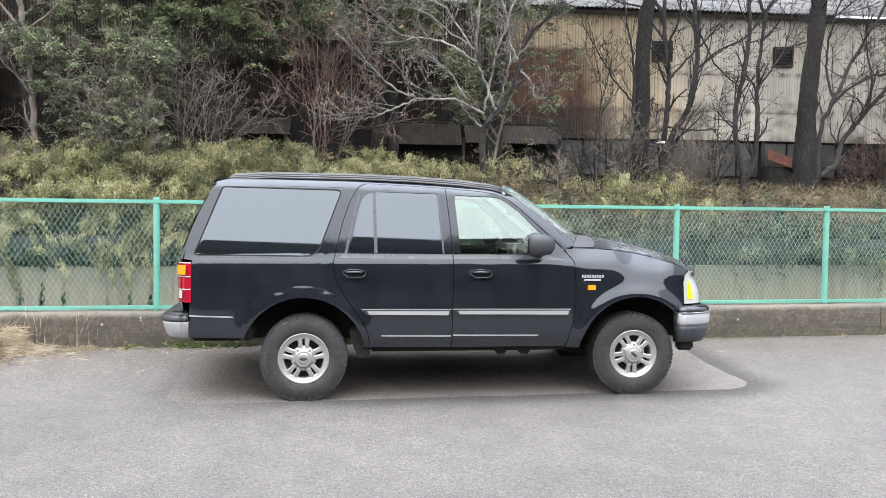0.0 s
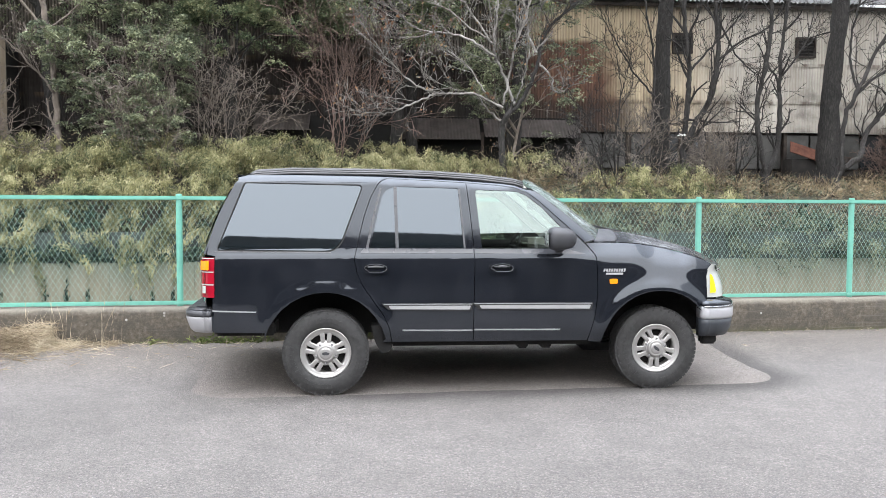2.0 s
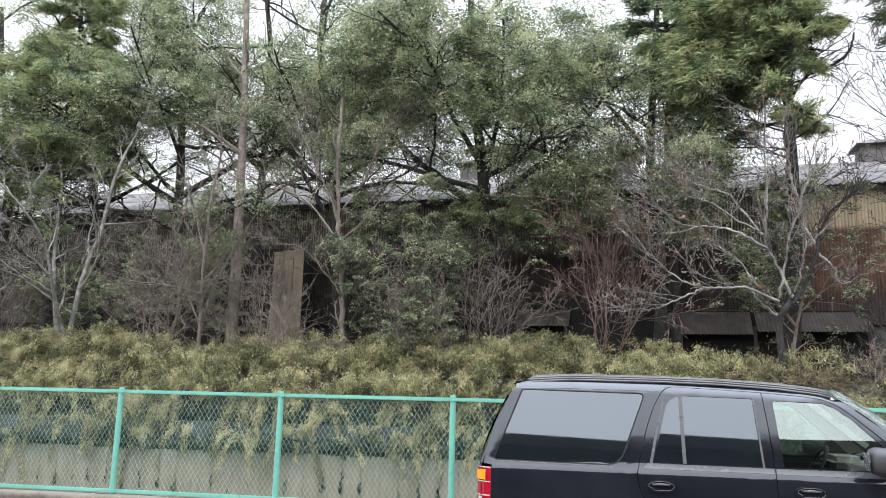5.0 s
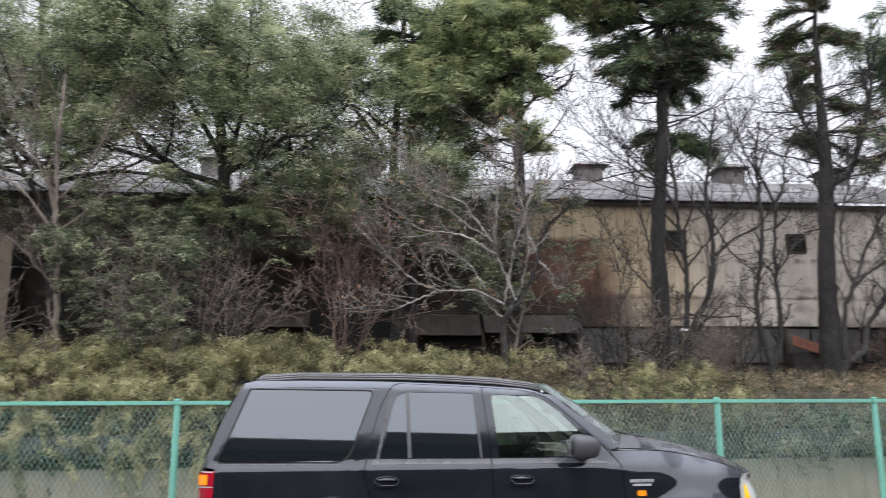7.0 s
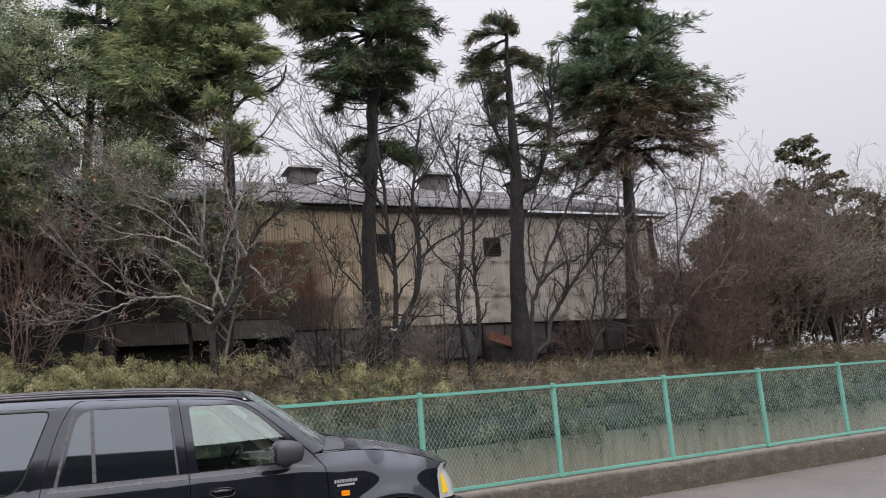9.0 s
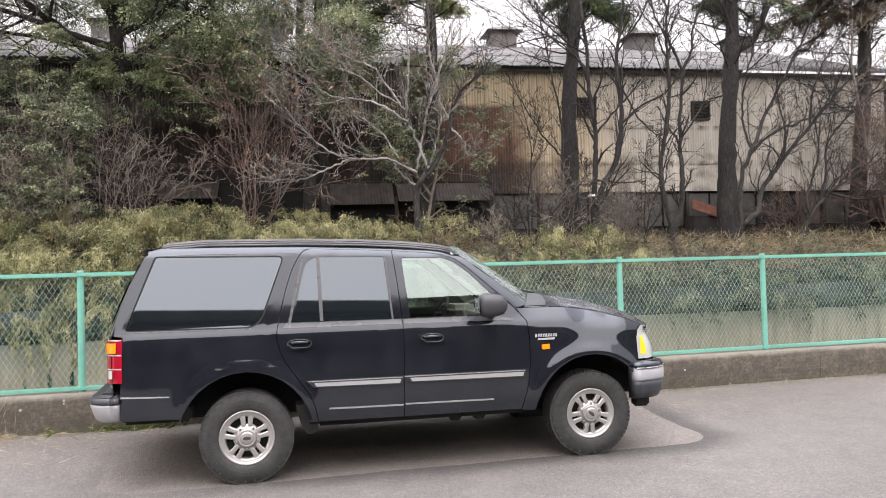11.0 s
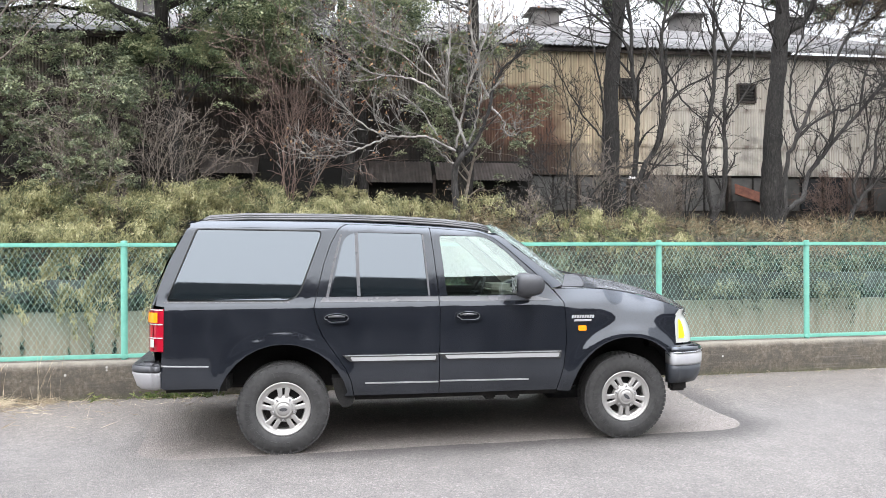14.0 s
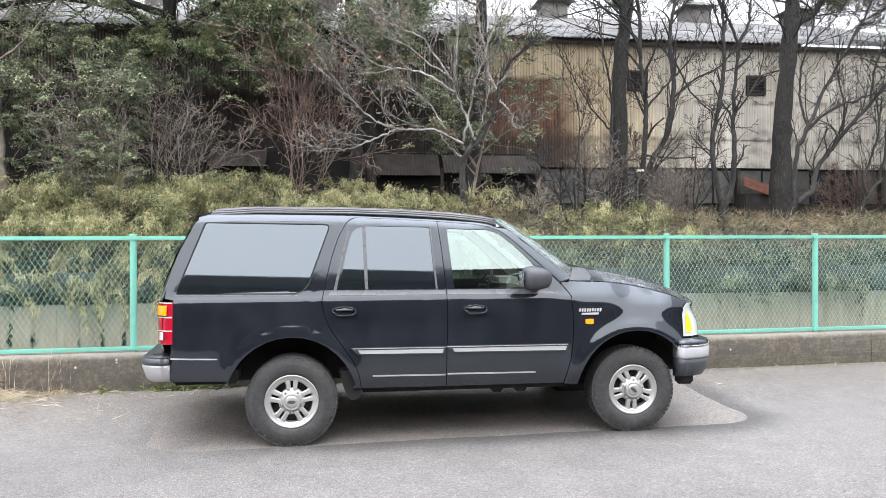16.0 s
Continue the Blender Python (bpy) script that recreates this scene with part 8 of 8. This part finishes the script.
def plumes(name, n, xs, ys, seed, tall, out, drop, per, size, mat, label, thin=lambda x, y: 1.0, spread=0.08):
    """Arching canes whose leaves hang in separate plumes, all in one mesh."""
    g = np.random.default_rng(seed)
    x, y = g.uniform(*xs, n), g.uniform(*ys, n)
    keep = np.array([(0.62 + 0.9 * noise.noise((a * 0.8, b * 0.9, seed))) * thin(a, b) for a, b in zip(x, y)])
    ok = keep > g.uniform(0, 0.7, n)
    x, y, keep = x[ok], y[ok], np.clip(keep[ok], 0.4, 1.1)
    n = len(x)
    z = np.array([bank_z(a, b) for a, b in zip(x, y)])
    h = g.uniform(*tall, n) * (0.55 + 0.45 * keep)
    ox, oy = g.normal(0, 0.28, n), -g.uniform(*out, n)
    p0 = np.stack([x, y, z], 1)
    p1 = p0 + np.stack([0 * x, 0 * x, h], 1)
    p2 = p0 + np.stack([ox, oy, h * 1.08], 1)
    p3 = p2 + np.stack([ox * 0.4, oy * 0.25, -g.uniform(*drop, n)], 1)
    m = n * per
    u = (0.30 + 0.70 * g.uniform(0, 1, m) ** 0.8)[:, None]
    a, b, c, d = (np.repeat(p, per, 0) for p in (p0, p1, p2, p3))
    pos = a * (1 - u) ** 3 + 3 * b * u * (1 - u) ** 2 + 3 * c * u * u * (1 - u) + d * u ** 3
    tan = 3 * ((b - a) * (1 - u) ** 2 + 2 * (c - b) * u * (1 - u) + (d - c) * u * u)
    tan = tan / (np.linalg.norm(tan, axis=1, keepdims=True) + 1e-6)
    way = tan * 0.6 + g.normal(0, 0.5, (m, 3)) + (0, -0.1, -0.45)
    L = size * g.uniform(0.6, 1.35, m)
    pos = pos + g.normal(0, spread, (m, 3)) * (1.25 - 0.7 * u)
    ob = blades(name, pos, way, g.normal(0, 1, (m, 3)) * (1, 0.6, 0.4), L, L * 0.2, mat, fold=0.1)
    return tagged(ob, label, "bamboo grass", kind="stuff")


left_thick = lambda x, y: 1.0 - 0.88 * smooth01(x, 0.8, 4.2)
plumes("bamboo_grass", 2000, (-15.5, 9), (8.75, 11.9), 71, (0.6, 1.25), (0.1, 0.5), (0.15, 0.5), 230, 0.078, SASA, "yellow-green bamboo grass covering the canal bank", left_thick)
plumes("hanging_bamboo_grass", 270, (-15.5, 5.0), (8.0, 8.7), 72, (0.45, 0.9), (0.2, 0.42), (0.5, 1.15), 420, 0.07, SASA, "bamboo grass hanging in plumes over the canal wall", lambda x, y: 1.0 - 0.95 * smooth01(x, 1.5, 4.0), 0.058)
plumes("hanging_bank_weeds", 500, (2.5, 32), (8.0, 8.8), 79, (0.3, 0.6), (0.2, 0.5), (0.2, 0.75), 90, 0.10, BANK_LEAF, "sparse bamboo grass hanging over the canal wall", spread=0.09)
# the upper wall lies bare for a stretch past the bamboo grass
edge_thin = lambda x, y: 0.55 - 0.50 * smooth01(x, 3.5, 6.0) * (1 - smooth01(x, 9.4, 10.4))
sward("creeper", 6000, (-18, 36), (7.98, 9.6), WEED, 73, (0.25, 0.8), 9, 0.12, 0.45, "dark creeping plants over the canal wall", "creeper", edge_thin, out=0.3, droop=0.9)
sward("edge_creeper", 4600, (-16, 36), (7.91, 8.25), WEED, 77, (0.25, 0.6), 9, 0.10, 0.4, "dark leaves crowding the edge of the canal wall", "creeper", edge_thin, out=0.25, droop=0.9)
right_thick = lambda x, y: smooth01(x, 0.8, 5.0)
sward("bank_weeds", 6600, (1.0, 36), (8.3, 12.2), BANK_LEAF, 74, (0.3, 0.8), 9, 0.11, 0.17, "sparse green bamboo grass among dry weeds", "weeds", right_thick)
sward("withered_stalks", 2600, (-18, 6), (9.2, 12.4), DRY, 76, (0.5, 1.35), 6, 0.2, 0.05, "withered stalks standing among the bamboo grass", "grass", droop=-0.3)
sward("dry_grass", 6900, (2, 36), (9.0, 13.2), DRY, 75, (0.25, 0.7), 9, 0.26, 0.035, "tawny dry grass on the bank", "grass", right_thick, droop=-0.5)

# -- straw and weeds at the foot of the low wall --
def straw(name, n, xs, seed, pile, label, mat=STRAW, longest=0.42):
    g = np.random.default_rng(seed)
    x = g.uniform(*xs, n)
    near = g.exponential(0.16 + 0.06 * (longest < 0.3), n)
    y = np.clip(WALL_Y - 0.03 - near, 1.3, WALL_Y - 0.02)
    hump = np.array([0.5 + 0.6 * noise.noise((a * 0.9, 0.3, seed)) + 0.3 * noise.noise((a * 2.3, 1.3, seed)) for a in x]).clip(0.02, 1)
    z = np.array([road_z(b) for b in y]) + 0.012 + g.uniform(0, 1, n) * pile * hump * np.exp(-near / 0.35)
    way = np.stack([g.normal(0, 1, n), g.normal(0, 0.5, n), g.normal(0, 0.34, n)], 1)
    L = g.uniform(0.25, 1.0, n) * longest
    keep = g.uniform(0, 1, n) < hump * 1.3
    return tagged(blades(name, np.stack([x, y, z], 1)[keep], way[keep], g.normal(0, 1, (n, 3))[keep], L[keep], np.full(n, 0.004 + 0.003 * longest)[keep], mat), label, "straw", kind="stuff")


straw("straw_heap", 7600, (-6.4, -4.3), 81, 0.55, "heap of dry straw against the low wall")
straw("straw_heap", 7000, (-4.2, -3.0), 85, 0.50, "low heap of dry straw against the low wall")
straw("straw_litter", 2400, (-4.6, -2.3), 86, 0.09, "flattened dry straw along the wall foot", longest=0.34)
straw("scattered_straw", 500, (-2.6, 0.3), 82, 0.04, "scattered dry straw along the wall", longest=0.25)
straw("wall_foot_litter", 420, (3.0, 16.0), 83, 0.02, "thin dry litter along the wall foot", longest=0.13)
g = np.random.default_rng(84)
cs, ws, ls = [], [], []
for k in range(46):
    x0, y0 = g.uniform(-5.2, -2.2), g.uniform(1.95, 2.28)
    hgt = g.uniform(0.2, 0.75)
    bend = g.normal(0, 0.35, 2)
    for i in range(5):
        u = (i + 0.5) / 5
        cs.append((x0 + bend[0] * u * u * hgt, y0 + bend[1] * u * u * 0.3 * hgt, 0.11 + hgt * u))
        ws.append((bend[0] * 2 * u, bend[1] * 0.6 * u, 1.0))
        ls.append(hgt / 5 * 1.25)
tagged(blades("dry_stalks", np.array(cs), np.array(ws), g.normal(0, 1, (len(cs), 3)), np.array(ls), np.full(len(cs), 0.006), STRAW), "dry grass stalks standing by the wall", "grass", kind="stuff")
GREEN_WEED = leafy("green_weeds", [(0.2, (0.045, 0.07, 0.02)), (0.6, (0.11, 0.14, 0.045)), (0.9, (0.22, 0.22, 0.09))])
cs, ws, ls = [], [], []
for x0, n in ((-1.35, 120), (-1.05, 160), (-0.75, 60), (-1.9, 40), (0.35, 40), (4.1, 110), (4.5, 60), (5.6, 30), (6.9, 60), (8.8, 40)):
    cs.append(np.stack([x0 + g.normal(0, 0.12 if x0 < 3 else 0.22, n), WALL_Y - 0.03 - np.abs(g.normal(0, 0.04, n)), 0.115 + np.abs(g.normal(0, 0.035 if x0 < 3 else 0.012, n))], 1))
    ws.append(np.stack([g.normal(0, 1, n), g.normal(-0.3, 0.6, n), np.abs(g.normal(0.4, 0.5, n))], 1))
cs, ws = np.concatenate(cs), np.concatenate(ws)
L = g.uniform(0.03, 0.085, len(cs)) * np.where(cs[:, 0] < 3, 1.0, 0.4)
tagged(blades("wall_foot_weeds", cs, ws, g.normal(0, 1, cs.shape), L, L * 0.3, GREEN_WEED), "small green weeds at the foot of the wall", "weeds", kind="stuff")

# little dark tufts in the joints of the far wall
cs, ws = [], []
for k in range(78):
    x0, z0, n = -22 + 0.37 * k + g.normal(0, 0.015), g.uniform(-0.12, 0.02), int(46 * g.uniform(0, 1) ** 2.2 * (1.0 if k < 62 else 0.4))
    cs.append(np.stack([x0 + g.normal(0, 0.02, n), np.full(n, CANAL_Y - 0.09) - np.abs(g.normal(0, 0.02, n)), z0 + np.abs(g.normal(0, 0.13, n))], 1))
    ws.append(np.stack([g.normal(0, 0.35, n), g.normal(-0.2, 0.3, n), np.full(n, 1.0)], 1))
cs, ws = np.concatenate(cs), np.concatenate(ws)
L = g.uniform(0.05, 0.14, len(cs))
tagged(blades("wall_tufts", cs, ws, g.normal(0, 1, cs.shape), L, L * 0.2, WEED), "little dark tufts in the joints of the canal wall", "weeds", kind="stuff")
